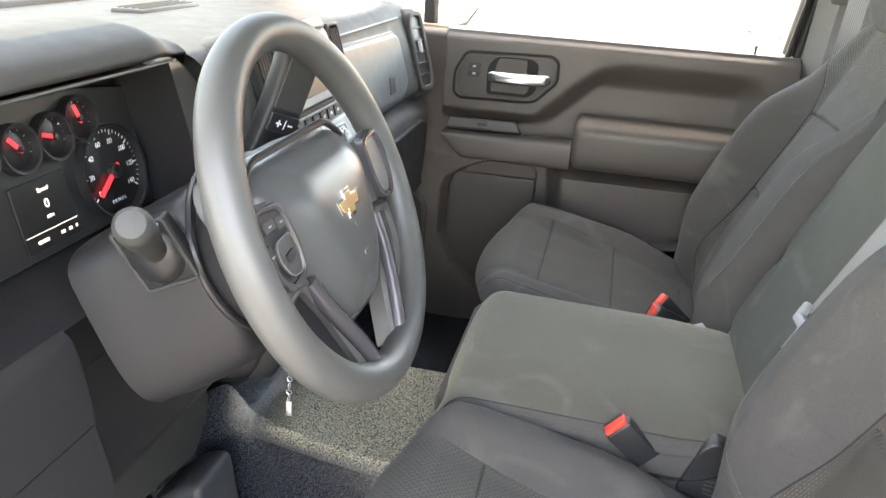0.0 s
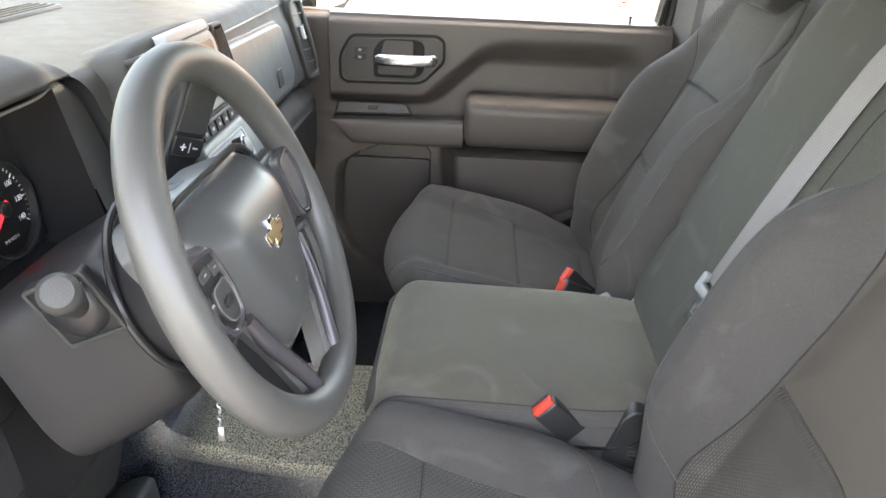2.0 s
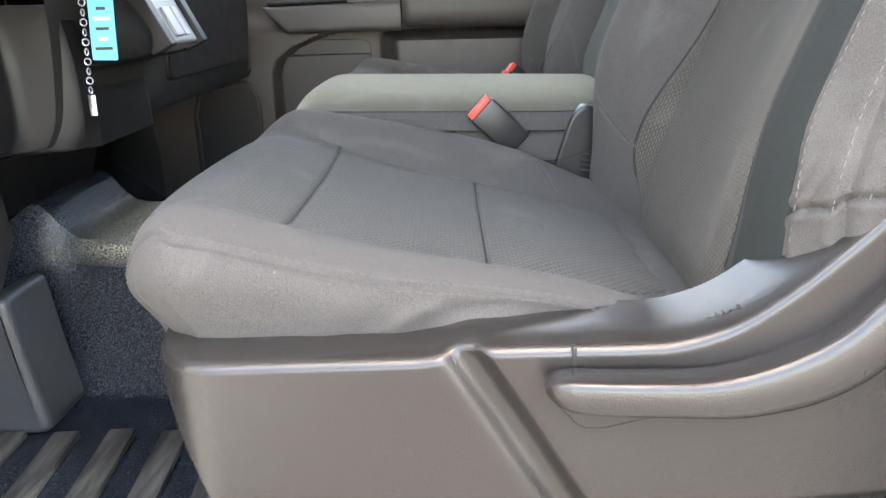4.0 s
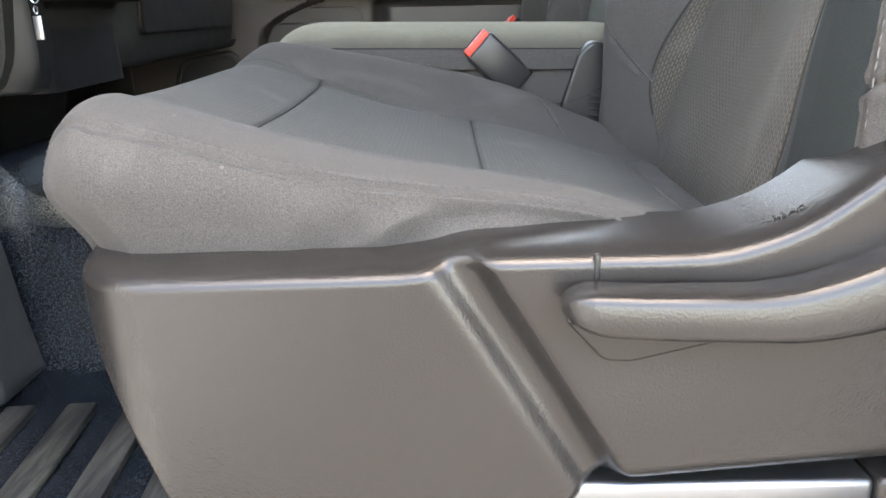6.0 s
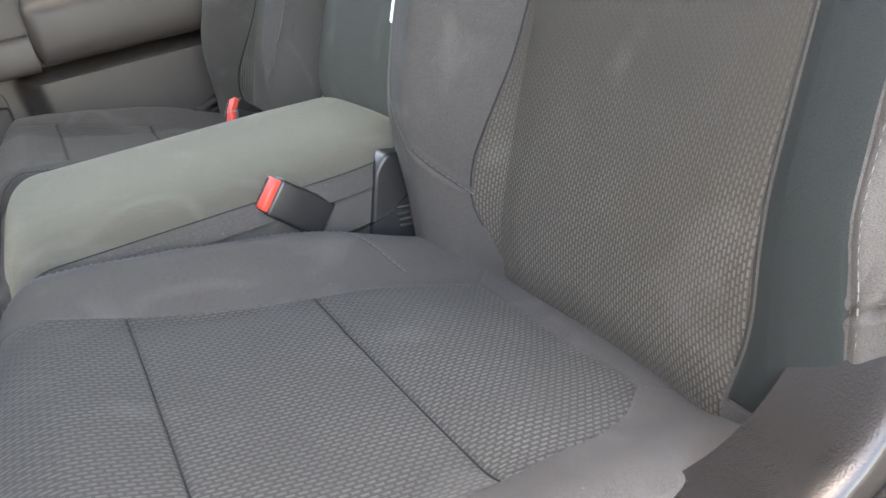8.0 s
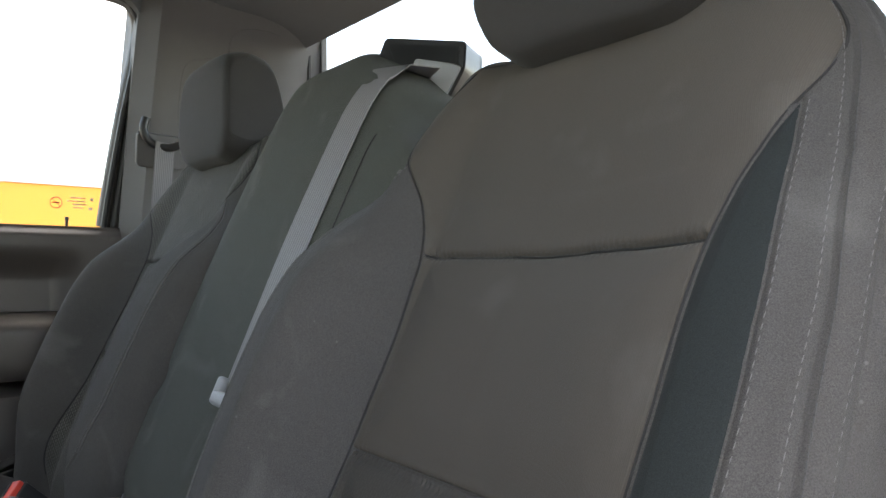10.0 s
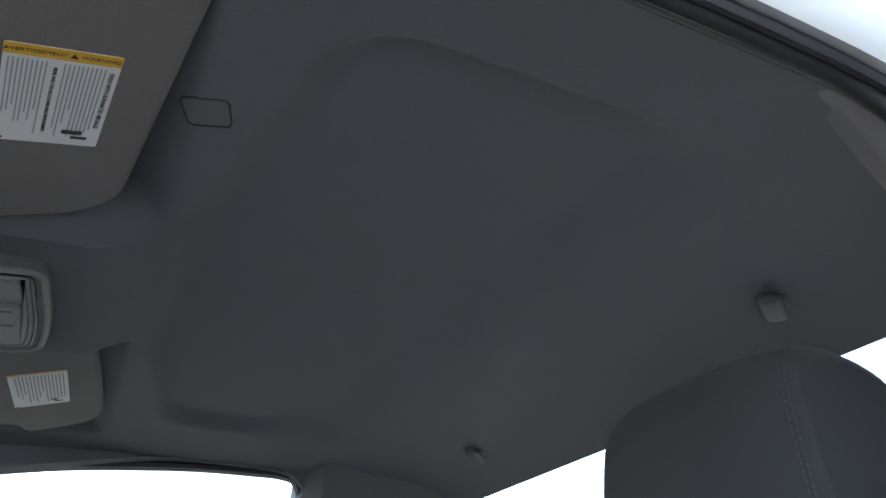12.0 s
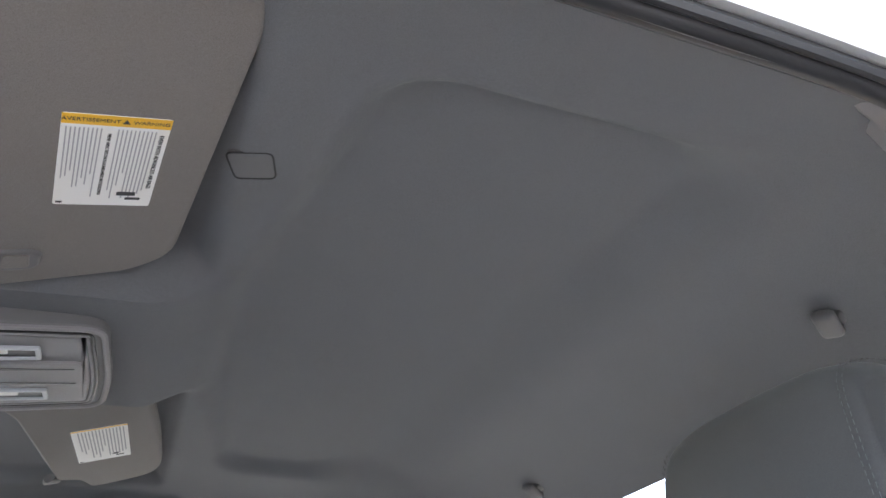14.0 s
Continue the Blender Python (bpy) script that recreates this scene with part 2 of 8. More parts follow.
def belt_material():
    m, n, l, b = mat_base("belt_webbing", (0.165, 0.158, 0.160), 0.65)
    uv = n.new("ShaderNodeUVMap")
    uv.uv_map = "UVMap"
    wv = n.new("ShaderNodeTexWave")
    wv.wave_type = "BANDS"
    wv.bands_direction = "X"
    wv.inputs["Scale"].default_value = 70.0
    wv.inputs["Distortion"].default_value = 0.4
    w2 = n.new("ShaderNodeTexWave")
    w2.bands_direction = "DIAGONAL"
    w2.inputs["Scale"].default_value = 210.0
    mx = n.new("ShaderNodeMixRGB")
    mx.inputs["Color1"].default_value = (0.112, 0.107, 0.108, 1)
    mx.inputs["Color2"].default_value = (0.205, 0.197, 0.198, 1)
    bp = n.new("ShaderNodeBump")
    bp.inputs["Strength"].default_value = 0.4
    bp.inputs["Distance"].default_value = 0.0007
    ad = n.new("ShaderNodeMath")
    ad.operation = "ADD"
    l.new(uv.outputs["UV"], wv.inputs["Vector"])
    l.new(uv.outputs["UV"], w2.inputs["Vector"])
    l.new(wv.outputs["Fac"], mx.inputs["Fac"])
    l.new(mx.outputs["Color"], b.inputs["Base Color"])
    l.new(wv.outputs["Fac"], ad.inputs[0])
    l.new(w2.outputs["Fac"], ad.inputs[1])
    l.new(ad.outputs["Value"], bp.inputs["Height"])
    l.new(bp.outputs["Normal"], b.inputs["Normal"])
    return m


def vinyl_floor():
    """Grained black vinyl with pale khaki speckle on its raised flat parts."""
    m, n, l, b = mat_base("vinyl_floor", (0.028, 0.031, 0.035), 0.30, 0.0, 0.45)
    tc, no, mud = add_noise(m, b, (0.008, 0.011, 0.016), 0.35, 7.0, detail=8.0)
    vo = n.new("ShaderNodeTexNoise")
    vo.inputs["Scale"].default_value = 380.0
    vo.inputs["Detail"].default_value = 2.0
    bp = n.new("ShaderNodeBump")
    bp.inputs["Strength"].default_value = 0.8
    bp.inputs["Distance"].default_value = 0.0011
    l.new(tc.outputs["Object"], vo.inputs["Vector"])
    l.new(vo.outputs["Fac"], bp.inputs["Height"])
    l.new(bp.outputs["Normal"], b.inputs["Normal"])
    # pale blue on the grain's peaks: sky glints put into the colour
    glint_tops = n.new("ShaderNodeMapRange")
    glint_tops.inputs["From Min"].default_value = 0.50
    glint_tops.inputs["From Max"].default_value = 0.68
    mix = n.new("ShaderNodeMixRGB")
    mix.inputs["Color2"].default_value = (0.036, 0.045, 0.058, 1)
    l.new(vo.outputs["Fac"], glint_tops.inputs["Value"])
    l.new(glint_tops.outputs["Result"], mix.inputs["Fac"])
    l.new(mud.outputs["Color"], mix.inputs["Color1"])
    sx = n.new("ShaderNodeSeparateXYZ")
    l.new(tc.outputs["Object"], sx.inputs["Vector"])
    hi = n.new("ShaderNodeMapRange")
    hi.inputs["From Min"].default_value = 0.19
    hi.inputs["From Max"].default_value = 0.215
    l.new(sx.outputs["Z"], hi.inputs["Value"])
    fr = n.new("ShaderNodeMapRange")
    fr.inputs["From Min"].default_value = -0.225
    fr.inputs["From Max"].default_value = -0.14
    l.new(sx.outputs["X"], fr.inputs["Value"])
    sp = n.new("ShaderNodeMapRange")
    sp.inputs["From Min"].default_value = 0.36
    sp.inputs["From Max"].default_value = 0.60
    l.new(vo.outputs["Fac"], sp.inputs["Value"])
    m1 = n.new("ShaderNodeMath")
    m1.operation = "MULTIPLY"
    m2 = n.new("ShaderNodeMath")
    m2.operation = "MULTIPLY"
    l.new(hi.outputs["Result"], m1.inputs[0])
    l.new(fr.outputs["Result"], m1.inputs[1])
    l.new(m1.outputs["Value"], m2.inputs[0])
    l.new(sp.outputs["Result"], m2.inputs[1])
    speckle = n.new("ShaderNodeMixRGB")
    speckle.inputs["Color2"].default_value = (0.34, 0.32, 0.24, 1)
    l.new(m2.outputs["Value"], speckle.inputs["Fac"])
    l.new(mix.outputs["Color"], speckle.inputs["Color1"])
    l.new(speckle.outputs["Color"], b.inputs["Base Color"])
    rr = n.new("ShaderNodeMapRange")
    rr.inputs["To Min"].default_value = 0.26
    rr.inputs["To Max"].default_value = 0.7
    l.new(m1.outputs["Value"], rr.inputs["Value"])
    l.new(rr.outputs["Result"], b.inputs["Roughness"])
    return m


def glass(name, tint):
    m = bpy.data.materials.new(name)
    m.use_nodes = True
    n, l = m.node_tree.nodes, m.node_tree.links
    n.clear()
    out = n.new("ShaderNodeOutputMaterial")
    tr = n.new("ShaderNodeBsdfTransparent")
    tr.inputs["Color"].default_value = (*tint, 1)
    gl = n.new("ShaderNodeBsdfGlossy")
    gl.inputs["Roughness"].default_value = 0.02
    mx = n.new("ShaderNodeMixShader")
    mx.inputs["Fac"].default_value = 0.05
    l.new(tr.outputs["BSDF"], mx.inputs[1])
    l.new(gl.outputs["BSDF"], mx.inputs[2])
    l.new(mx.outputs["Shader"], out.inputs["Surface"])
    return m


M_BELT = belt_material()
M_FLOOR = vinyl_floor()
M_BRACKET = plastic("grained_grey_vinyl", (0.032, 0.036, 0.041), 0.34, grain=420.0, bump=0.26, spec=0.5, dist=0.0010)
M_GLASS = glass("window_glass", (0.93, 0.95, 0.94))
M_SCREEN_GLASS = glass("windscreen_glass", (0.68, 0.70, 0.69))

# ---- mesh helpers ----
MIRROR = [False]
SHIFT = [0.0]


def thing(name, at, label, category, group="", kind=""):
    ob = new(name)
    x, y, z = at
    ob.location = (x, 2 * YC - y if MIRROR[0] else y, z)
    ob.empty_display_size = 0.05
    return tagged(ob, label, category, group, kind)


def part(name, geo, mat, parent=None, label="", smooth=True, angle=42, uv=None):
    """One mesh object from (vertices, faces), placed in the world, under a thing or a part."""
    v, f = geo[0], geo[1]
    v = np.array(v, float) + (0, SHIFT[0], 0)
    if MIRROR[0]:
        v = v * (1, -1, 1) + (0, 2 * YC, 0)
        f = [tuple(reversed(q)) for q in f]
    me = bpy.data.meshes.new(name)
    me.from_pydata([tuple(p) for p in v], [], [tuple(int(i) for i in q) for q in f])
    if uv is not None:
        lay = me.uv_layers.new(name="UVMap")
        idx = np.empty(len(me.loops), dtype=np.int32)
        me.loops.foreach_get("vertex_index", idx)
        lay.data.foreach_set("uv", np.asarray(uv, float)[idx].ravel())
    me.update()
    if smooth:
        me.shade_smooth()
        me.set_sharp_from_angle(angle=radians(angle))
    me.materials.append(mat)
    ob = new(name, me)
    if parent is not None:
        ob.parent = parent
        if parent.type == "EMPTY":
            ob.matrix_parent_inverse = Matrix.Translation(-parent.location)
    if label:
        ob["label"] = label
    return ob


def grid_geo(P, close_u=False, close_v=False):
    n, m = P.shape[:2]
    F = []
    for i in range(n if close_u else n - 1):
        for j in range(m if close_v else m - 1):
            a, b = i, (i + 1) % n
            c, d = j, (j + 1) % m
            F.append((a * m + c, b * m + c, b * m + d, a * m + d))
    return P.reshape(-1, 3), F


def merge(*geos):
    V, F, k = [], [], 0
    for g in geos:
        v, f = np.asarray(g[0], float), g[1]
        V.append(v)
        F += [tuple(i + k for i in q) for q in f]
        k += len(v)
    return np.concatenate(V), F


def from_bm(bm):
    bm.verts.index_update()
    g = (np.array([tuple(v.co) for v in bm.verts]), [tuple(v.index for v in f.verts) for f in bm.faces])
    bm.free()
    return g


def frame_of(origin, eu, ev):
    eu, ev = Vector(eu).normalized(), Vector(ev)
    en = eu.cross(ev).normalized()
    ev = en.cross(eu)
    return Matrix(((eu.x, ev.x, en.x, origin[0]), (eu.y, ev.y, en.y, origin[1]), (eu.z, ev.z, en.z, origin[2]), (0, 0, 0, 1)))


def moved(geo, M):
    v = np.asarray(geo[0], float)
    A = np.array(M)
    return v @ A[:3, :3].T + A[:3, 3], geo[1]


def rbox(size, r=0.004, seg=3):
    """A box with rounded edges, centred."""
    bm = bmesh.new()
    bmesh.ops.create_cube(bm, size=1.0)
    for v in bm.verts:
        v.co = Vector((v.co.x * size[0], v.co.y * size[1], v.co.z * size[2]))
    bmesh.ops.bevel(bm, geom=bm.edges[:], offset=min(r, 0.49 * min(size)), segments=seg, profile=0.5, affect="EDGES")
    return from_bm(bm)


def box_at(c, size, r=0.004, seg=3, rot=(0, 0, 0)):
    return moved(rbox(size, r, seg), pose(*c, *rot))


def rounded(points, r, seg=5):
    """Corners of a polygon cut round; r may be one radius or one for each corner."""
    out, n = [], len(points)
    for i, p in enumerate(points):
        ri = r[i] if isinstance(r, (list, tuple)) else r
        p, a, b = np.array(p, float), np.array(points[i - 1], float), np.array(points[(i + 1) % n], float)
        da, db = (a - p), (b - p)
        la, lb = np.linalg.norm(da), np.linalg.norm(db)
        k = min(ri, 0.48 * la, 0.48 * lb)
        if k < 1e-6:
            out.append(tuple(p))
            continue
        s, e = p + da / la * k, p + db / lb * k
        for t in np.linspace(0, 1, seg + 1):
            out.append(tuple((1 - t) ** 2 * s + 2 * t * (1 - t) * p + t * t * e))
    return out


def inset(points, d):
    """Polygon (counter-clockwise) moved inwards by d."""
    P = np.array(points, float)
    nx, pv = np.roll(P, -1, 0) - P, P - np.roll(P, 1, 0)
    n1 = np.stack([-nx[:, 1], nx[:, 0]], 1)
    n0 = np.stack([-pv[:, 1], pv[:, 0]], 1)
    n1 /= np.linalg.norm(n1, axis=1)[:, None] + 1e-9
    n0 /= np.linalg.norm(n0, axis=1)[:, None] + 1e-9
    b = n1 + n0
    b /= np.maximum((b * b).sum(1)[:, None] / 2, 0.3)
    return P + b * d


def area2(points):
    P = np.array(points, float)
    return float((P[:, 0] * np.roll(P[:, 1], -1) - np.roll(P[:, 0], -1) * P[:, 1]).sum())


def plate(points, depth, bevel=0.002, M=None, crown=0.0, seg=3):
    """A slab: a polygon in the frame's x and y, its face at +z, its back at -depth, with a rounded front edge."""
    pts = [tuple(p) for p in points]
    if area2(pts) < 0:
        pts = pts[::-1]
    n = len(pts)
    rings = [np.c_[np.array(pts), np.full(n, -depth)]]
    for k in range(seg + 1):
        a = math.pi / 2 * k / seg
        rings.append(np.c_[inset(pts, bevel * (1 - math.cos(a))), np.full(n, -bevel * (1 - math.sin(a)))])
    if crown:
        c = np.array(pts).mean(0)
        inner = inset(pts, bevel)
        for s, zc in ((0.75, 0.45), (0.4, 0.85)):
            rings.append(np.c_[c + (inner - c) * s, np.full(n, crown * zc)])
    else:
        rings.append(np.c_[inset(pts, bevel + min(0.0005, 0.3 * bevel)), np.zeros(n)])
    V = np.concatenate(rings)
    F = [tuple(range(n - 1, -1, -1))]
    for r in range(len(rings) - 1):
        for i in range(n):
            j = (i + 1) % n
            F.append((r * n + i, r * n + j, (r + 1) * n + j, (r + 1) * n + i))
    top = (len(rings) - 1) * n
    if crown:
        V = np.concatenate([V, [[*np.array(pts).mean(0), crown]]])
        F += [(top + i, top + (i + 1) % n, len(V) - 1) for i in range(n)]
    else:
        F.append(tuple(range(top, top + n)))
    g = (V, F)
    return moved(g, M) if M is not None else g


def ring_plate(outer, inner, depth, bevel=0.0015, M=None):
    """A frame between two outlines with the same number of points."""
    o, i = np.array(outer, float), np.array(inner, float)
    if area2(o) < 0:
        o, i = o[::-1], i[::-1]
    n = len(o)
    z = lambda p, h: np.c_[p, np.full(n, h)]
    R = [z(o, -depth), z(o, -bevel), z(inset(o, bevel), 0), z(inset(i, -bevel), 0), z(i, -bevel), z(i, -depth)]
    V = np.concatenate(R)
    F = []
    for r in range(6):
        q = (r + 1) % 6
        for a in range(n):
            b = (a + 1) % n
            F.append((r * n + a, r * n + b, q * n + b, q * n + a))
    return moved((V, F), M) if M is not None else (V, F)


def smooth_path(pts, n=24, closed=False):
    """Catmull-Rom through the points."""
    P = [np.array(p, float) for p in pts]
    k = len(P)
    out = []
    for i in range(k if closed else k - 1):
        p1, p2 = P[i], P[(i + 1) % k]
        p0 = P[i - 1] if (closed or i > 0) else 2 * p1 - p2
        p3 = P[(i + 2) % k] if (closed or i + 2 < k) else 2 * p2 - p1
        for t in np.linspace(0, 1, n, endpoint=False):
            out.append(0.5 * ((2 * p1) + (p2 - p0) * t + (2 * p0 - 5 * p1 + 4 * p2 - p3) * t * t + (3 * p1 - p0 - 3 * p2 + p3) * t ** 3))
    if not closed:
        out.append(P[-1])
    return np.array(out)


def tube(path, r, n=8, closed=False, flat=None):
    """A tube along a path; r may vary; flat: (width direction, factor) squeezes it."""
    P = np.array(path, float)
    k = len(P)
    T = np.roll(P, -1, 0) - np.roll(P, 1, 0) if closed else np.gradient(P, axis=0)
    T /= np.linalg.norm(T, axis=1)[:, None] + 1e-12
    up = np.array((0.13, 0.31, 0.94))
    rr = np.broadcast_to(np.asarray(r, float), (k,))
    rings = []
    for i in range(k):
        a = np.cross(T[i], up)
        if np.linalg.norm(a) < 0.15:
            a = np.cross(T[i], (1, 0.2, 0.1))
        a /= np.linalg.norm(a)
        b = np.cross(T[i], a)
        ang = np.linspace(0, 2 * math.pi, n, endpoint=False)
        rings.append(P[i] + rr[i] * (np.cos(ang)[:, None] * a + np.sin(ang)[:, None] * b))
    V, F = grid_geo(np.array(rings), close_u=closed, close_v=True)
    if not closed:
        F += [tuple(range(n - 1, -1, -1)), tuple(range((k - 1) * n, k * n))]
    return V, F


def ribbon(path, wide, width, thick):
    """A flat strap along a path, with the given width directions; also returns UVs in metres."""
    P, W = np.array(path, float), np.array(wide, float)
    T = np.gradient(P, axis=0)
    W = W / np.linalg.norm(W, axis=1)[:, None]
    N = np.cross(T, W)
    N /= np.linalg.norm(N, axis=1)[:, None]
    s = np.r_[0, np.cumsum(np.linalg.norm(np.diff(P, axis=0), axis=1))]
    h, t = width / 2, thick / 2
    prof = [(-h, -t), (h, -t), (h, t), (-h, t)]
    rings = np.array([[P[i] + a * W[i] + b * N[i] for a, b in prof] for i in range(len(P))])
    V, F = grid_geo(rings, close_v=True)
    k = len(P)
    F += [(3, 2, 1, 0), tuple((k - 1) * 4 + i for i in range(4))]
    uv = np.array([[(a, s[i]) for a, b in prof] for i in range(k)]).reshape(-1, 2)
    return (V, F), uv


def cyl(c, axis, r, depth, bevel=0.001, n=28, r2=None):
    """A turned disc or rod: its face at c, going back along -axis by depth."""
    prof = [(0, 0), (r - bevel, 0), (r - 0.3 * bevel, -0.3 * bevel), (r, -bevel), (r2 or r, -depth), (0, -depth)]
    return lathe(prof, c, axis, n)


def lathe(prof, c, axis, n=28):
    ax = Vector(axis).normalized()
    a = ax.orthogonal().normalized()
    b = ax.cross(a)
    c = np.array(c, float)
    V, F, rows = [], [], []
    for r, h in prof:
        if r < 1e-7:
            rows.append([len(V)])
            V.append(c + np.array(ax) * h)
        else:
            rows.append(list(range(len(V), len(V) + n)))
            for k in range(n):
                t = 2 * math.pi * k / n
                V.append(c + np.array(ax) * h + r * (math.cos(t) * np.array(a) + math.sin(t) * np.array(b)))
    for p, q in zip(rows, rows[1:]):
        for k in range(n):
            j = (k + 1) % n
            if len(p) == 1 and len(q) > 1:
                F.append((p[0], q[k], q[j]))
            elif len(q) == 1 and len(p) > 1:
                F.append((p[k], q[0], p[j]))
            elif len(p) > 1:
                F.append((p[k], q[k], q[j], p[j]))
    return np.array(V), F


def torus(c, axis, R, r, n=48, m=10):
    ax = Vector(axis).normalized()
    a = np.array(ax.orthogonal().normalized())
    b = np.cross(np.array(ax), a)
    t = np.linspace(0, 2 * math.pi, n, endpoint=False)
    return tube(np.array(c) + R * (np.cos(t)[:, None] * a + np.sin(t)[:, None] * b), r, m, closed=True)


def stitches(path, normal, length=0.0045, gap=0.0025, r=0.0006, lift=0.0004):
    """Short raised threads along a path."""
    P = np.array(path, float)
    N = np.broadcast_to(np.array(normal, float), P.shape)
    s = np.r_[0, np.cumsum(np.linalg.norm(np.diff(P, axis=0), axis=1))]
    V, F = [], []
    at = 0.0
    while at + length < s[-1]:
        q = []
        for d in (0, 0.5, 1):
            u = at + d * length
            p = np.array([np.interp(u, s, P[:, k]) for k in range(3)])
            nn = np.array([np.interp(u, s, N[:, k]) for k in range(3)])
            q.append((p, nn / (np.linalg.norm(nn) + 1e-9)))
        T = q[2][0] - q[0][0]
        W = np.cross(T, q[1][1])
        W = W / (np.linalg.norm(W) + 1e-9) * r
        k = len(V)
        for (p, nn), h in zip(q, (0, lift + r, 0)):
            V += [p - W, p + nn * h, p + W]
        for a in (0, 3):
            F += [(k + a, k + a + 3, k + a + 4, k + a + 1), (k + a + 1, k + a + 4, k + a + 5, k + a + 2)]
        at += length + gap
    return np.array(V), F


def sstep(x, a, b):
    t = np.clip((np.asarray(x, float) - a) / (b - a), 0, 1)
    return t * t * (3 - 2 * t)


def writing(name, text, size, M, mat, parent, depth=0.0002, align="CENTER"):
    """Raised lettering in the built-in font, as a mesh."""
    cu = bpy.data.curves.new(name, "FONT")
    cu.body, cu.size, cu.extrude = text, size, depth
    cu.align_x, cu.align_y = align, "CENTER"
    tmp = bpy.data.objects.new(name, cu)
    scene.collection.objects.link(tmp)
    dg = bpy.context.evaluated_depsgraph_get()
    me = bpy.data.meshes.new_from_object(tmp.evaluated_get(dg))
    v = np.array([tuple(q.co) for q in me.vertices])
    f = [tuple(p.vertices) for p in me.polygons]
    bpy.data.objects.remove(tmp)
    return part(name, moved((v, f), M), mat, parent, smooth=False)

# ---- outside: yard, building, sky beyond ----
def outside():
    m, n, l, b = mat_base("yard_concrete", (0.42, 0.38, 0.34), 0.85)
    tc, no, mix = add_noise(m, b, (0.135, 0.123, 0.108), 0.16, 0.7, detail=9.0)
    # darker strip on the driver's side, unseen, added to cut bounce light; concrete beyond
    sx, edge, dim_strip = n.new("ShaderNodeSeparateXYZ"), n.new("ShaderNodeMapRange"), n.new("ShaderNodeMixRGB")
    edge.inputs["From Min"].default_value = 0.3
    edge.inputs["From Max"].default_value = 0.5
    dim_strip.inputs["Color1"].default_value = (0.085, 0.080, 0.075, 1)
    l.new(tc.outputs["Object"], sx.inputs["Vector"])
    l.new(sx.outputs["Y"], edge.inputs["Value"])
    l.new(edge.outputs["Result"], dim_strip.inputs["Fac"])
    l.new(mix.outputs["Color"], dim_strip.inputs["Color2"])
    l.new(dim_strip.outputs["Color"], b.inputs["Base Color"])
    g = 0.0
    P = np.array([[(x, y, -0.78) for y in (-900, -60, -8, -2, 3, 10, 30, 80, 900)] for x in (-900, -60, -12, -4, 2, 8, 25, 80, 900)], float)
    tagged(part("ground", grid_geo(P), m, smooth=False), "pale dusty concrete yard with an added, unseen darker strip that cuts bounce light", "ground", kind="structure")
    mj = simple("joint_tar", (0.16, 0.14, 0.13), 0.9)
    for i, y in enumerate((4.2, 8.7, 13.2)):
        tagged(part("yard_joint", box_at((-5, y, -0.779), (60, 0.03, 0.006), 0.001, 1), mj), "dark straight joint in the concrete", "joint", "yard joints")
    for x in (-9.4, -4.9, -0.4, 4.1):
        tagged(part("yard_joint", box_at((x, 8.0, -0.7795), (0.03, 14, 0.006), 0.001, 1), mj), "dark straight joint in the concrete", "joint", "yard joints")
    mo, n, l, b = mat_base("orange_wall", (0.82, 0.30, 0.05), 0.75)
    add_noise(mo, b, (0.84, 0.31, 0.05), 0.06, 0.6)
    mt = simple("coping_metal", (0.55, 0.56, 0.58), 0.5, 0.3)
    hall = thing("building", (8, 34, -0.78), "low orange commercial building with a pale metal coping", "building")
    part("wall", box_at((8, 38, 1.65), (60, 8, 4.86), 0.02, 1), mo, hall)
    part("coping", box_at((8, 38, 4.14), (60.3, 8.3, 0.2), 0.02, 1), mt, hall, "pale metal coping")
    part("plinth", box_at((8, 37.9, -0.50), (60.2, 8.2, 0.56), 0.02, 1), simple("plinth_concrete", (0.42, 0.40, 0.37), 0.9), hall, "pale concrete plinth")
    for k in range(14):
        part("wall_panel", box_at((-18.0 + 4.03 * k, 33.97, 1.65), (4.0, 0.06, 4.8), 0.008, 1), mo, hall)


outside()


# ---- cab shell ----
def worn_rubber():
    """Black mat rubber with pale scuffs along the ribs."""
    m, n, l, b = mat_base("worn_rib_rubber", (0.04, 0.04, 0.038), 0.5)
    tc = n.new("ShaderNodeTexCoord")
    mp = n.new("ShaderNodeMapping")
    mp.inputs["Scale"].default_value = (60.0, 7.0, 20.0)
    no = n.new("ShaderNodeTexNoise")
    no.inputs["Scale"].default_value = 1.0
    no.inputs["Detail"].default_value = 8.0
    no.inputs["Roughness"].default_value = 0.65
    rp = n.new("ShaderNodeValToRGB")
    rp.color_ramp.elements[0].position = 0.44
    rp.color_ramp.elements[0].color = (0.028, 0.029, 0.029, 1)
    rp.color_ramp.elements[1].position = 0.66
    rp.color_ramp.elements[1].color = (0.13, 0.127, 0.112, 1)
    l.new(tc.outputs["Object"], mp.inputs["Vector"])
    l.new(mp.outputs["Vector"], no.inputs["Vector"])
    l.new(no.outputs["Fac"], rp.inputs["Fac"])
    l.new(rp.outputs["Color"], b.inputs["Base Color"])
    return m


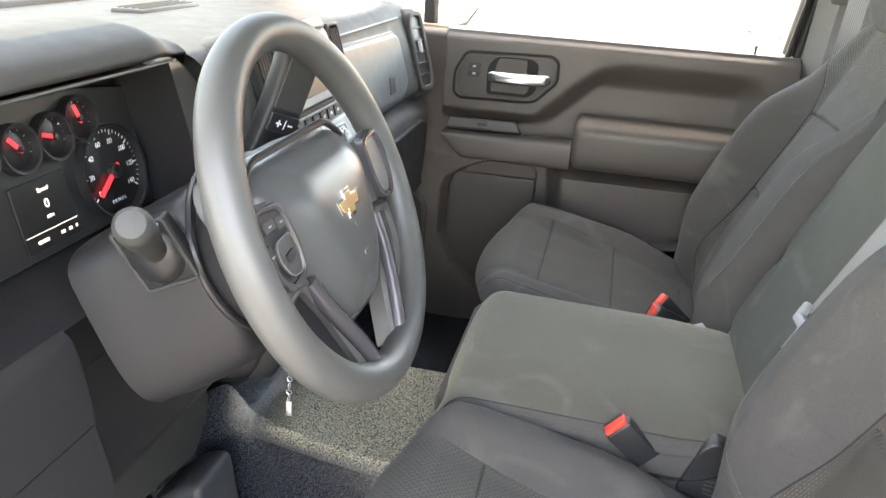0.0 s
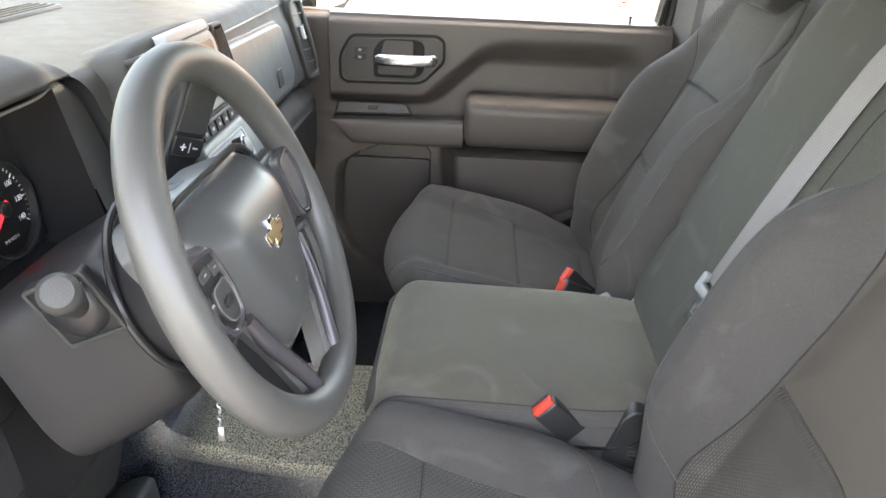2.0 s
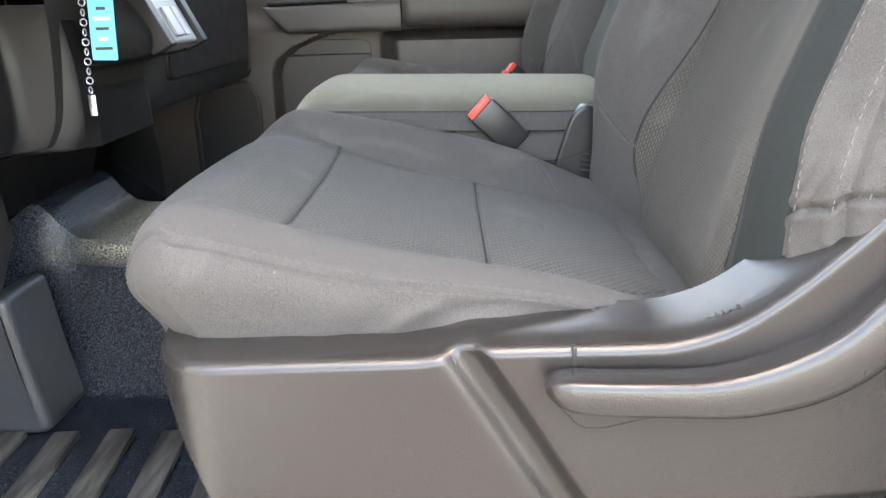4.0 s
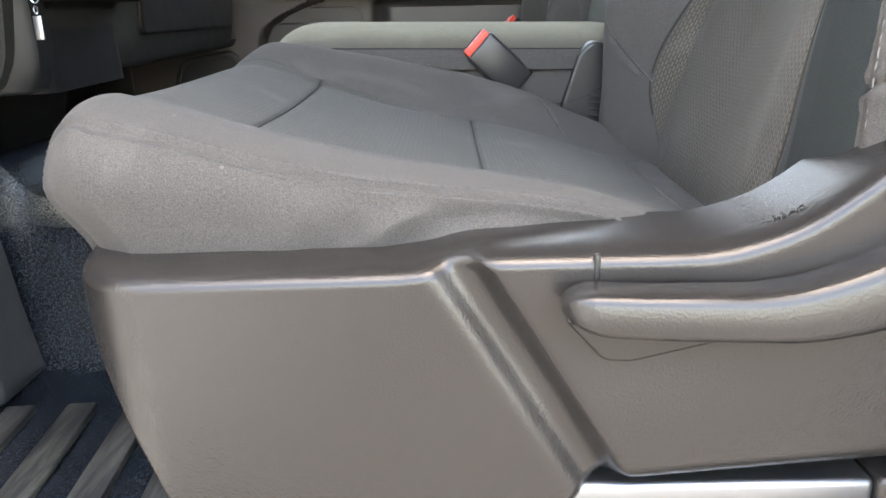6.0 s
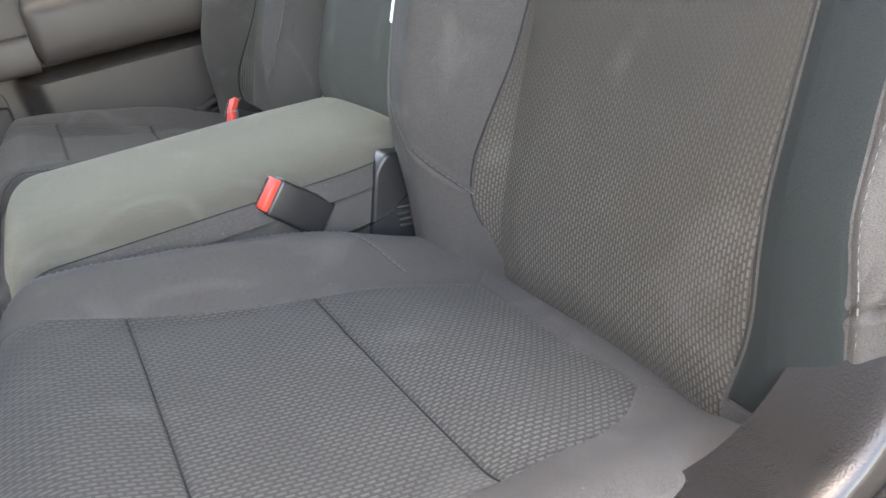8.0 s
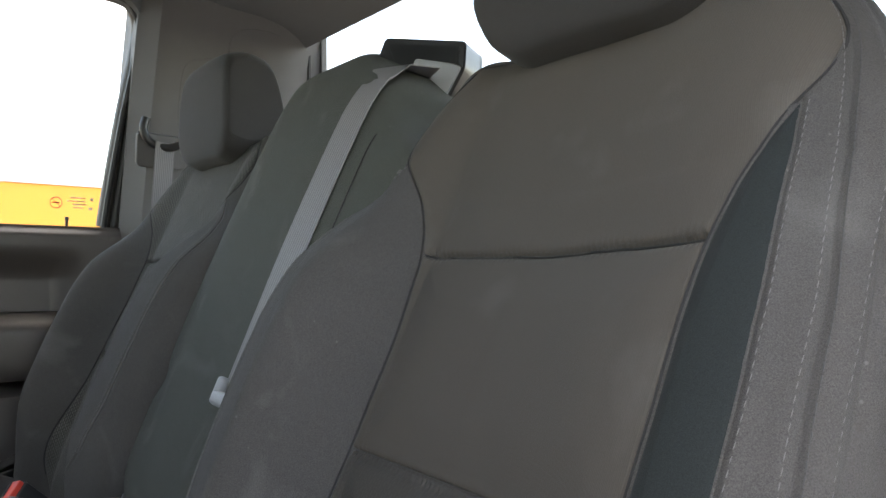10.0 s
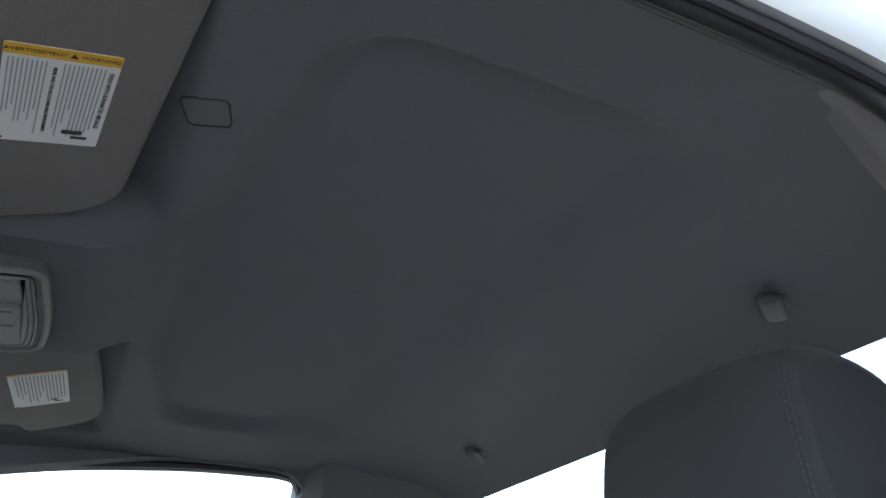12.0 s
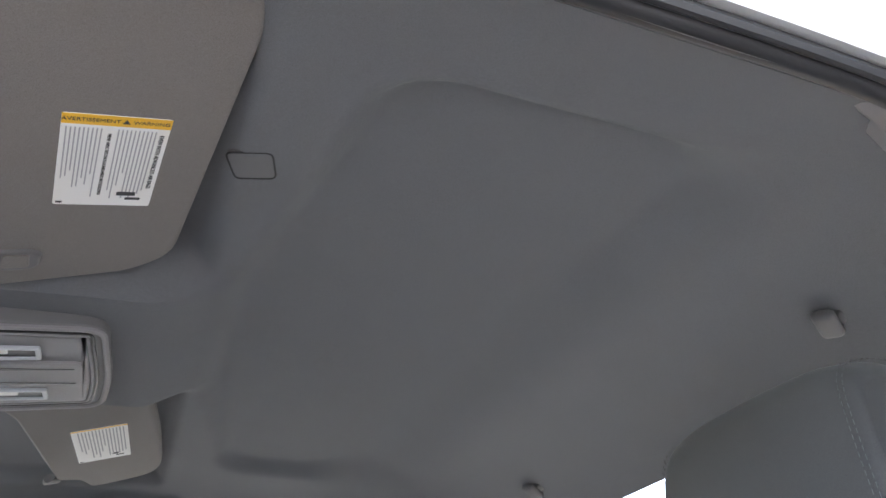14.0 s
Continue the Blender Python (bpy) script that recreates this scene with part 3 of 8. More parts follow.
def floor():
    """Vinyl-covered floor with the transmission tunnel and the sloping toe board, one sheet."""
    xs = np.concatenate([np.linspace(-0.75, 0.2, 80), np.linspace(0.22, 1.1, 30)])
    ys = np.linspace(-0.42, 1.37, 158)
    X, Y = np.meshgrid(xs, ys, indexing="ij")
    tw = 0.112 + 0.04 * sstep(X, -0.28, 0.05)
    tun = sstep(np.abs(Y - 0.47), tw + 0.055, tw)
    h = 0.215 + 0.02 * sstep(X, -0.05, -0.3)
    Z = tun * h
    Z += 0.02 * sstep(np.abs(Y - 0.47), 0.24, 0.2) * sstep(X, -0.20, -0.26)
    toe = np.clip(-(X + 0.34), 0, 1)
    Z = np.maximum(Z, 0.9 * toe ** 1.15)
    Z += 0.004 * np.sin(X * 23) * np.sin(Y * 17) * (tun < 0.1)
    # raised ridge over the tunnel's shoulder and a foot rest bump
    Z += 0.03 * np.exp(-((X + 0.265) / 0.03) ** 2) * sstep(np.abs(Y - 0.47), 0.26, 0.2)
    g = grid_geo(np.stack([X, Y, Z], -1))
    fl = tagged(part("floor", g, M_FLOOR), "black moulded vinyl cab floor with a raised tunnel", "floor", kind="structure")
    mr = worn_rubber()
    for k in range(8):
        part("rib", box_at((-0.315 + 0.074 * k, -0.015 + 0.006 * math.sin(3 * k), 0.004), (0.036, 0.40, 0.012), 0.004, 2, (0, 0, 4)), mr, fl)
    rest = thing("foot_rest", (-0.24, 0.2, 0.0), "grey moulded plastic floor bracket beside the tunnel", "foot rest")
    o = rounded([(-0.350, 0.0), (-0.335, 0.135), (-0.262, 0.196), (-0.228, 0.204), (-0.216, 0.10), (-0.200, 0.0)], 0.024)
    part("body", plate(o, 0.10, 0.014, frame_of((0, 0.184, 0), (1, 0, 0), (0, 0, 1)), seg=5), M_BRACKET, rest)
    base = box_at((0.3, 0.43, -0.5), (2.0, 1.60, 0.5), 0.05, 2)
    tagged(part("chassis", base, M_BLACK), "dark underbody of the truck cab", "chassis", kind="structure")


floor()


def roof_z(X, Y):
    """Height of the headliner."""
    u = (Y - YC) / 0.74
    v = np.clip((X - 0.42) / 0.66, -1.4, 1.2)
    side = np.where(Y > YC, 0.045 * np.abs(u) ** 8, 0.095 * np.abs(u) ** (6 + 3.5 * sstep(X, 0.80, 1.0)))
    side = side * (1 - sstep(X, 0.88, 1.07) * sstep(np.abs(Y - YC), 0.72, 0.66))
    return 1.325 - side - 0.096 * np.clip(v, 0, 2) ** 5 - 0.05 * np.clip(-v, 0, 2) ** 2


def headliner():
    xs, ys = np.linspace(-0.12, 1.085, 150), np.linspace(YC - 0.735, YC + 0.735, 170)
    X, Y = np.meshgrid(xs, ys, indexing="ij")
    Z = roof_z(X, Y)
    # pressed recess over the seats: a rounded field that bows forward in the middle
    bow = 0.060 * sstep(np.abs(Y - YC), 0.54, 0.12)
    xf = 0.390 - bow
    dx = np.minimum(X - xf, 0.785 - X)
    dy = 0.580 - np.abs(Y - YC)
    R = 0.07
    qx, qy = np.maximum(R - dx, 0), np.maximum(R - dy, 0)
    d = np.where((dx < R) & (dy < R), R - np.hypot(qx, qy), np.minimum(dx, dy))
    crisp = sstep(Y, YC - 0.20, YC - 0.45) * sstep(X, 0.36, 0.48) * sstep(X, 0.76, 0.64)
    wide = sstep(X, 0.55, 0.68) * (1 - crisp)
    Z += 0.019 * sstep(d, -0.018 + 0.012 * crisp - 0.03 * wide, 0.022 - 0.013 * crisp + 0.09 * wide)
    Z += 0.004 * sstep(d, -0.004, 0.03 + 0.05 * wide)
    # housing that carries the overhead console, its edge curving back
    hw = 0.17 + 0.10 * sstep(X, 0.30, 0.10)
    t = sstep(X, 0.345, 0.23) * sstep(np.abs(Y - YC), hw + 0.035, hw - 0.02)
    Z -= 0.040 * t
    Z += 0.026 * sstep(X, 0.302, 0.270) * sstep(np.abs(np.abs(Y - YC) - 0.425), 0.255, 0.235)
    P = np.stack([X, Y, Z], -1)
    V1, F1 = grid_geo(P)
    V2, F2 = grid_geo(P + (0, 0, 0.03))
    F1 = [q[::-1] for q in F1]
    tagged(part("ceiling", merge((V1, F1), (V2, F2)), M_LINER), "grey knitted headliner with a pressed recess", "ceiling", kind="structure")
    P2 = np.stack([X * 1.03 - 0.02, (Y - YC) * np.where(Y > YC, 1.19, 1.07) + YC, roof_z(X, Y) + 0.06], -1)
    tagged(part("roof", grid_geo(P2), M_PAINT), "white painted cab roof", "roof", kind="structure")


headliner()


def side_shell(sign, door):
    """Pillars, roof rail and door-opening seals of one side (sign -1 driver, +1 passenger)."""
    yb = YC + sign * 0.862
    Y = lambda z: yb - sign * 0.30 * max(0.0, z - 0.80) ** 1.15
    name = "driver" if sign < 0 else "passenger"
    # B pillar and rear quarter trim
    xs = np.linspace(0.735, 1.13, 24)
    zs = np.linspace(-0.05, 1.27 if sign < 0 else 1.315, 50)
    X, Z = np.meshgrid(xs, zs, indexing="ij")
    YY = np.vectorize(Y)(Z) - sign * 0.05 * sstep(X, 0.74, 0.80) - sign * 0.035 * sstep(X, 0.86, 1.08)
    YY = YY - sign * 0.025 * np.exp(-((X - 0.765) / 0.02) ** 2)
    P = np.stack([X, YY, Z], -1)
    Q = P + (0, sign * 0.10, 0)
    g = merge(grid_geo(P), grid_geo(Q[:, ::-1]), grid_geo(np.stack([P[0], Q[0]])))
    tagged(part("pillar_trim_" + name, g, M_PILLAR), "dark grey moulded rear pillar trim", "pillar trim", kind="structure")


side_shell(1, True)
side_shell(-1, False)


def rear_wall():
    o = rounded([(-0.31, 0.86), (1.17, 0.86), (1.092, 1.290), (-0.232, 1.290)], 0.022)
    outer = rounded([(-0.44, 0.0), (1.30, 0.0), (1.16, 1.335), (-0.30, 1.335)], 0.035)
    M = frame_of((1.292, 0, 0), (0, 1, 0), (-0.12, 0, 1))
    tagged(part("rear_wall", ring_plate(outer, o, 0.02, 0.004, M), M_PILLAR), "grey rear cab wall with a wide window", "wall", kind="structure")
    w = thing("rear_window", (1.05, YC, 0.86), "wide rear cab window with a black dotted border", "window", kind="structure")
    gl = part("pane", plate(o, 0.004, 0.001, frame_of((1.265, 0, 0), (0, 1, 0), (-0.12, 0, 1))), M_GLASS, w)
    gl.visible_shadow = False
    part("border", ring_plate(o, list(map(tuple, inset(o if area2(o) > 0 else o[::-1], 0.014))) if area2(o) > 0 else list(map(tuple, inset(o[::-1], 0.014)))[::-1], 0.002, 0.0004, frame_of((1.2695, 0, 0), (0, 1, 0), (-0.12, 0, 1))), M_BLACK, w, "black printed border of the pane")
    part("seal", tube(np.array([np.array(frame_of((1.242, 0, 0), (0, 1, 0), (-0.12, 0, 1)) @ Vector((u, v, 0))) for u, v in o]), 0.006, 8, closed=True), M_RUBBER, w, "black rubber window seal")


rear_wall()


# ---- upholstery ----
def normals(P):
    du, dv = np.gradient(P, axis=0), np.gradient(P, axis=1)
    N = np.cross(du, dv)
    return N / (np.linalg.norm(N, axis=2)[..., None] + 1e-12)


def sunk(P, a, b, panels, sg, depth=0.006):
    """A base surface let down under its insert panels."""
    N = normals(P)
    sink = np.zeros_like(a)
    for a0, a1, lf, rt in panels:
        d = np.minimum(np.minimum(a - a0, a1 - a) + 0.003, np.minimum(b - lf(a), rt(a) - b))
        sink = np.maximum(sink, sstep(d, 0.0005, 0.006))
    return P - sg * N * (depth * sink)[..., None]


def insert_panel(fn, a0, a1, lf, rt, na=70, nb=70, rise=0.006, depth=0.006):
    """A stuffed panel whose edge dives into the seam; UVs in metres."""
    u = 0.5 - 0.5 * np.cos(np.linspace(0, math.pi, na))
    v = 0.5 - 0.5 * np.cos(np.linspace(0, math.pi, nb))
    U, W = np.meshgrid(u, v, indexing="ij")
    a = a0 + (a1 - a0) * U
    b = lf(a) + (rt(a) - lf(a)) * W
    P = fn(a, b)
    e = 0.004
    da = fn(a + e, b) - fn(a - e, b)
    db = fn(a, b + e) - fn(a, b - e)
    N = np.cross(da, db)
    N /= np.linalg.norm(N, axis=2)[..., None] + 1e-12
    d = np.minimum(np.minimum(a - a0, a1 - a), np.minimum(b - lf(a), rt(a) - b))
    off = -0.45 * depth + (0.45 * depth + rise * 0.25) * (1 - np.exp(-d / 0.0022)) + rise * 0.75 * sstep(d, 0, 0.05)
    V, F = grid_geo(P + N * off[..., None])
    arc = np.concatenate([np.zeros((na, 1)), np.cumsum(np.linalg.norm(np.diff(P, axis=1), axis=2), axis=1)], 1)
    return (V, F), np.stack([arc - arc[:, -1:] / 2, a], -1).reshape(-1, 2)


def on_surface(fn, path, lift=0.0):
    """Points and normals of a surface along (a, b) pairs."""
    a, b = np.array(path, float).T
    P, e = fn(a, b), 0.003
    N = np.cross(fn(a + e, b) - fn(a - e, b), fn(a, b + e) - fn(a, b - e))
    N /= np.linalg.norm(N, axis=-1)[..., None] + 1e-12
    return P + N * lift, N


def drop(t, d, p=4.0):
    """How far an edge has rolled off at t in 0..1."""
    t = np.clip(np.abs(t), 0, 0.99999)
    return d * (1 - (1 - t ** p) ** (1 / p))


def cushion_half(x):
    return 0.270 - 0.020 * sstep(x, 0.20, 0.03) - 0.02 * sstep(x, 0.36, 0.56)


def cushion_fn(a, y):
    """Top of a front cushion: a runs back along the seat and, below 0.165, round the nose; y goes across."""
    a, y = a + 0 * y, y + 0 * a
    phi = np.clip((0.165 - a) / 0.060, 0, 2.2)
    nose = 0.078 + 0.9 * y * y
    x = np.where(a < 0.165, 0.165 - (0.165 - nose) * np.sin(phi), a)
    z = 0.412 - 0.200 * (np.maximum(a, 0.165) - 0.12) - 0.006 * np.sin(np.clip((a - 0.12) / 0.4, 0, 1) * math.pi)
    z = z - 0.060 * (1 - np.cos(phi)) + 0.012 * sstep(a, 0.31, 0.14)
    z = z - 0.016 * sstep(a, 0.40, 0.54)
    # bolsters: the outer one is sat flat, the inner one stands up
    knots = [0.10, 0.15, 0.21, 0.28, 0.37, 0.46, 0.52, 0.57]
    worn = np.interp(a, knots, [0.012, 0.022, 0.034, 0.044, 0.043, 0.034, 0.028, 0.022] if MIRROR[0] else [0.010, 0.012, 0.016, 0.020, 0.022, 0.022, 0.018, 0.014])
    full = np.interp(a, knots, [0.012, 0.022, 0.034, 0.044, 0.043, 0.034, 0.028, 0.022])
    z = z + np.where(y < 0, worn * sstep(-y, 0.150, 0.225), full * sstep(y, 0.125, 0.212)) - 0.006 * np.cos(np.clip(y / 0.2, -1, 1) * math.pi / 2)
    t = y / cushion_half(a)
    z = z - np.where(y < 0, drop(t, 0.16, 9), drop(t, 0.13, 5.5))
    x = x + 0.020 * sstep(z, 0.378, 0.336) * sstep(a, 0.24, 0.12)
    z = np.maximum(z, 0.336 - 0.05 * sstep(a, 0.28, 0.42))
    return np.stack([x, y, z], -1)


TH = radians(22.8)
E_UP = np.array((math.sin(TH), 0, math.cos(TH)))
E_FW = np.array((-math.cos(TH), 0, math.sin(TH)))
B_O = np.array((0.558, 0.0, 0.32))
B_L = 0.705


def back_half(s):
    """Half width of the backrest at height s along it."""
    return 0.266 + 0.018 * sstep(s, 0.0, 0.12) - 0.097 * sstep(s, 0.46, 0.74) ** 1.2 - 0.060 * np.clip((s - 0.655) / 0.05, 0, 1) ** 2


def back_fn(s, y):
    h = back_half(s)
    yn = y / h
    bol = np.where((y < 0) & (not MIRROR[0]), np.clip(np.abs(y) / 0.205, 0, 1) ** 1.6, sstep(np.abs(y), 0.125, 0.205))
    prof = 0.60 + 0.40 * sstep(s, -0.02, 0.16) - 0.62 * sstep(s, 0.34, 0.66)
    d = np.where((y < 0) & (not MIRROR[0]), 0.060, 0.060 + 0.030 * sstep(s, 0.52, 0.40)) * bol * prof
    d = d + 0.016 * np.sin(np.clip(s / 0.5, 0, 1) * math.pi)
    top = np.clip((s - (B_L - 0.055)) / 0.055, 0, 1)
    d = d - (drop(yn, 0.115, 5) ** 4 + drop(top, 0.12, 2.2) ** 4) ** 0.25
    low = np.clip((0.02 - s) / 0.065, 0, 1)
    d = d - drop(low, 0.07, 2.4)
    y = y + 0.14 * np.maximum(0, y - 0.14) * sstep(s, 0.60, 0.45)
    if MIRROR[0]:
        y = y - 0.14 * np.maximum(0, -y - 0.14) * sstep(s, 0.60, 0.45)
    return B_O + s[..., None] * E_UP + d[..., None] * E_FW + np.stack([0 * y, y, 0 * y], -1)


# seam lines of the backrest as (heights, offsets): the insert's two edges, the three outer seams, the inner piping
BACK_LINES = {
    "inner": ([0.0, 0.04, 0.06, 0.09, 0.13, 0.20, 0.258, 0.361, 0.447, 0.483, 0.517, 0.54, 0.557, 0.61, 0.668], [0.13, 0.156, 0.158, 0.157, 0.150, 0.139, 0.135, 0.1335, 0.141, 0.153, 0.172, 0.196, 0.212, 0.208, 0.165]),
    "outer": ([0.0, 0.06, 0.12, 0.20, 0.26, 0.34, 0.39, 0.433, 0.486, 0.542, 0.567, 0.61, 0.668], [-0.170, -0.188, -0.188, -0.190, -0.190, -0.194, -0.191, -0.189, -0.194, -0.213, -0.227, -0.221, -0.175]),
    "first": ([0.06, 0.10, 0.137, 0.207, 0.273, 0.345, 0.405, 0.483, 0.540], [-0.245, -0.244, -0.239, -0.238, -0.236, -0.237, -0.233, -0.2216, -0.214]),
    "second": ([0.08, 0.13, 0.157, 0.23, 0.305, 0.368, 0.404, 0.43, 0.506, 0.563, 0.596, 0.617, 0.648, 0.666], [-0.272, -0.272, -0.270, -0.2675, -0.265, -0.2625, -0.261, -0.257, -0.245, -0.234, -0.2244, -0.216, -0.197, -0.173]),
    "third": ([0.09, 0.157, 0.266, 0.32, 0.391, 0.44, 0.492, 0.551, 0.606, 0.649], [-0.2805, -0.2813, -0.2813, -0.2786, -0.277, -0.273, -0.269, -0.2555, -0.2352, -0.212]),
    "piping": ([0.06, 0.075, 0.10, 0.13, 0.20, 0.30, 0.40, 0.46, 0.50, 0.54], [0.160, 0.179, 0.206, 0.234, 0.249, 0.250, 0.248, 0.242, 0.224, 0.199]),
}


def back_line(key):
    """A seam's offset as a smooth function of the height along the backrest."""
    h, o = BACK_LINES[key]
    u = np.linspace(h[0], h[-1], 140)
    v = np.interp(u, h, o)
    v = np.convolve(np.pad(v, 4, mode="reflect", reflect_type="odd"), np.ones(9) / 9, "valid")
    return lambda q: np.interp(q, u, v)


def furrow(d, w=0.0022, deep=0.0022, lip=0.0007):
    """Depth of a sewn seam at distance d: a narrow trough between two puffed lips."""
    return -deep * np.exp(-(d / w) ** 2) + lip * np.exp(-((np.abs(d) - 2.6 * w) / (1.8 * w)) ** 2)


def edge_samples(lo, hi, n, k=0.6):
    """Samples that crowd towards both ends."""
    t = np.linspace(-1, 1, n)
    w = np.sign(t) * (1 - (1 - np.abs(t)) ** (1 + k))
    return lo + (hi - lo) * (w + 1) / 2


def front_seat(driver):
    MIRROR[0] = not driver
    st = thing("front_seat", (0.36, 0.0, 0.0), ("dark grey cloth front seat behind the steering wheel, dotted inserts" if driver else "dark grey cloth front seat beside the far door, dotted inserts"), "car seat", "front seats")
    # cushion
    lf = lambda a: -np.interp(a, [0.06, 0.236, 0.372, 0.45, 0.49, 0.525], [0.192, 0.190, 0.176, 0.160, 0.142, 0.112])
    rt = lambda a: np.interp(a, [0.06, 0.14, 0.215, 0.376, 0.46, 0.50, 0.525], [0.165, 0.160, 0.148, 0.135, 0.128, 0.121, 0.112])
    pans = [(0.045, 0.2205, lf, rt), (0.2215, 0.3715, lf, rt), (0.3725, 0.526, lf, rt)]
    A = np.concatenate([np.linspace(0.035, 0.165, 90), np.linspace(0.167, 0.60, 230)])
    rim = 1 - 0.02 * (1 - np.linspace(0, 1, 44)) ** 5
    B = np.concatenate([-rim[::-1], edge_samples(-0.979, 0.979, 240), rim])
    a, b = np.meshgrid(A, B, indexing="ij")
    bb = b * cushion_half(a) * 0.99999
    P = sunk(cushion_fn(a, bb), a, bb, pans, 1.0)
    # sewn seams: along the outer bolster, round the inner one, and from the insert's corner to the backrest
    arc = lambda q: np.interp(q, [0.05, 0.12, 0.18, 0.28, 0.383, 0.43, 0.455, 0.468], [0.185, 0.208, 0.228, 0.234, 0.232, 0.222, 0.20, 0.15])
    su = np.linspace(0.05, 0.468, 100)
    arc_v = np.convolve(np.pad(arc(su), 5, mode="reflect", reflect_type="odd"), np.ones(11) / 11, "valid")
    arc = lambda q: np.interp(q, su, arc_v)
    edge_y = lambda q: -np.interp(q, [0.05, 0.12, 0.17, 0.30, 0.42, 0.50], [0.215, 0.236, 0.253, 0.2525, 0.243, 0.228])
    slope = np.abs(np.gradient(arc(A), A))[:, None]
    cut = furrow((bb - arc(a)) / np.sqrt(1 + slope ** 2), 0.0016, 0.0012, 0.0004) * (a < 0.468)
    cut = cut + furrow(bb - edge_y(a), 0.0020, 0.0018, 0.0008) * (a > 0.06) * sstep(a, 0.56, 0.48)
    for sgn, y0, y1 in ((1, 0.113, 0.186), (-1, 0.113, 0.176)):
        k = (y1 - y0) / 0.064
        cut = cut + furrow((sgn * bb - y0 - k * (a - 0.526)) / math.hypot(1, k), 0.0014, 0.0010, 0.0003) * (a > 0.524)
    P = P + normals(P) * cut[..., None]
    # sides tuck in towards the frame
    P[..., 1] -= np.sign(b) * 0.016 * sstep(P[..., 2], 0.398, 0.336) * sstep(np.abs(b), 0.9, 0.97)
    # slack folds in the side of the cover, running up and back
    side = sstep(np.abs(b), 0.945, 0.985)
    for a0, z0, lean, wid, amp in ((0.31, 0.352, 0.62, 0.006, 0.0035), (0.335, 0.350, 0.55, 0.009, -0.0030), (0.37, 0.350, 0.42, 0.007, 0.0030), (0.42, 0.350, 0.30, 0.006, 0.0026), (0.26, 0.350, 0.85, 0.012, 0.0022), (0.455, 0.352, 0.24, 0.005, -0.0022)):
        d = (P[..., 2] - z0 - lean * (a - a0)) / math.hypot(1, lean)
        P[..., 1] += np.sign(b) * amp * np.exp(-(d / wid) ** 2) * side * sstep(a, a0 - 0.03, a0 + 0.01) * sstep(a, a0 + 0.13, a0 + 0.05)
    fold = np.sin(150 * (a + 0.9 * P[..., 2]) + 5 * np.sin(22 * a))
    P[..., 1] += np.sign(b) * 0.0006 * fold * side * sstep(a, 0.22, 0.34)
    SHIFT[0] = -0.008
    part("cushion", grid_geo(P), M_CLOTH, st)
    for p in pans:
        g, uv = insert_panel(cushion_fn, *p, na=90, nb=90, rise=0.004, depth=0.004)
        part("cushion_insert", g, M_DOT, st, "dotted woven insert", uv=uv)
    for off in (-0.0036, 0.0036):
        x = np.linspace(0.08, 0.51, 100)
        S, Nn = on_surface(cushion_fn, np.stack([x, edge_y(x) + off], -1), 0.0006)
        part("stitching", stitches(S, Nn, 0.0040, 0.0028, 0.0004), M_STITCH_DARK, st)
    S, Nn = on_surface(cushion_fn, np.stack([su, arc(su) - 0.0035], -1), 0.0005)
    part("stitching", stitches(S, Nn, 0.0040, 0.0028, 0.0004), M_STITCH, st)
    for a0 in (0.221, 0.372):
        yy = np.linspace(0.99 * float(lf(a0)), 0.99 * float(rt(a0)), 50)
        S, Nn = on_surface(cushion_fn, np.stack([np.full(50, a0), yy], -1), -0.0012)
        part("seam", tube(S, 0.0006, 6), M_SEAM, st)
    # backrest
    L = {k: back_line(k) for k in BACK_LINES}
    w, wl_ = L["inner"], L["outer"]
    if not driver:
        wl_ = lambda q: -L["inner"](q)
    pans = [(-0.03, 0.2575, wl_, w), (0.2585, 0.4465, wl_, w), (0.4475, 0.668, wl_, w)]
    A = np.concatenate([np.linspace(-0.044, 0.05, 44), np.linspace(0.053, 0.64, 360), 0.646 + 0.0589 * (1 - (1 - np.linspace(0, 1, 46)) ** 1.8)])
    B = edge_samples(-1, 1, 380, 0.8)
    a, b = np.meshgrid(A, B, indexing="ij")
    bb = b * back_half(a) * 0.9995
    P = back_fn(a, bb)
    N = normals(P)
    sg = 1.0 if (N[120, 150] @ E_FW) > 0 else -1.0
    dark = (0.004, 0.540, L["first"], lambda q: np.maximum(wl_(q) - 0.001, L["first"](q) + 0.002))
    P = sunk(P, a, bb, pans + [dark] if driver else pans, sg)

    def bent(q, y):
        """Insert surface: upper seam drawn down towards the door, cloth gathered along both seams."""
        S = back_fn(q + (0.003 * np.exp(-((y + 0.08) / 0.06) ** 2) - 0.009 * np.clip((0.02 - y) / 0.21, 0, 1)) * np.exp(-((q - 0.447) / 0.05) ** 2), y)
        d = np.minimum(np.abs(q - 0.447), np.abs(q - 0.258 + 0.006 * (1 - (y / 0.19) ** 2)))
        pull = -0.0022 * np.exp(-(d / 0.0045) ** 2) + 0.0008 * np.exp(-(d / 0.007) ** 2) * np.sin(2 * math.pi * y / 0.0062 + 3 * np.sin(31 * y)) * (0.6 + 0.4 * np.sin(57 * y))
        return S + pull[..., None] * E_FW

    cut = 0 * a
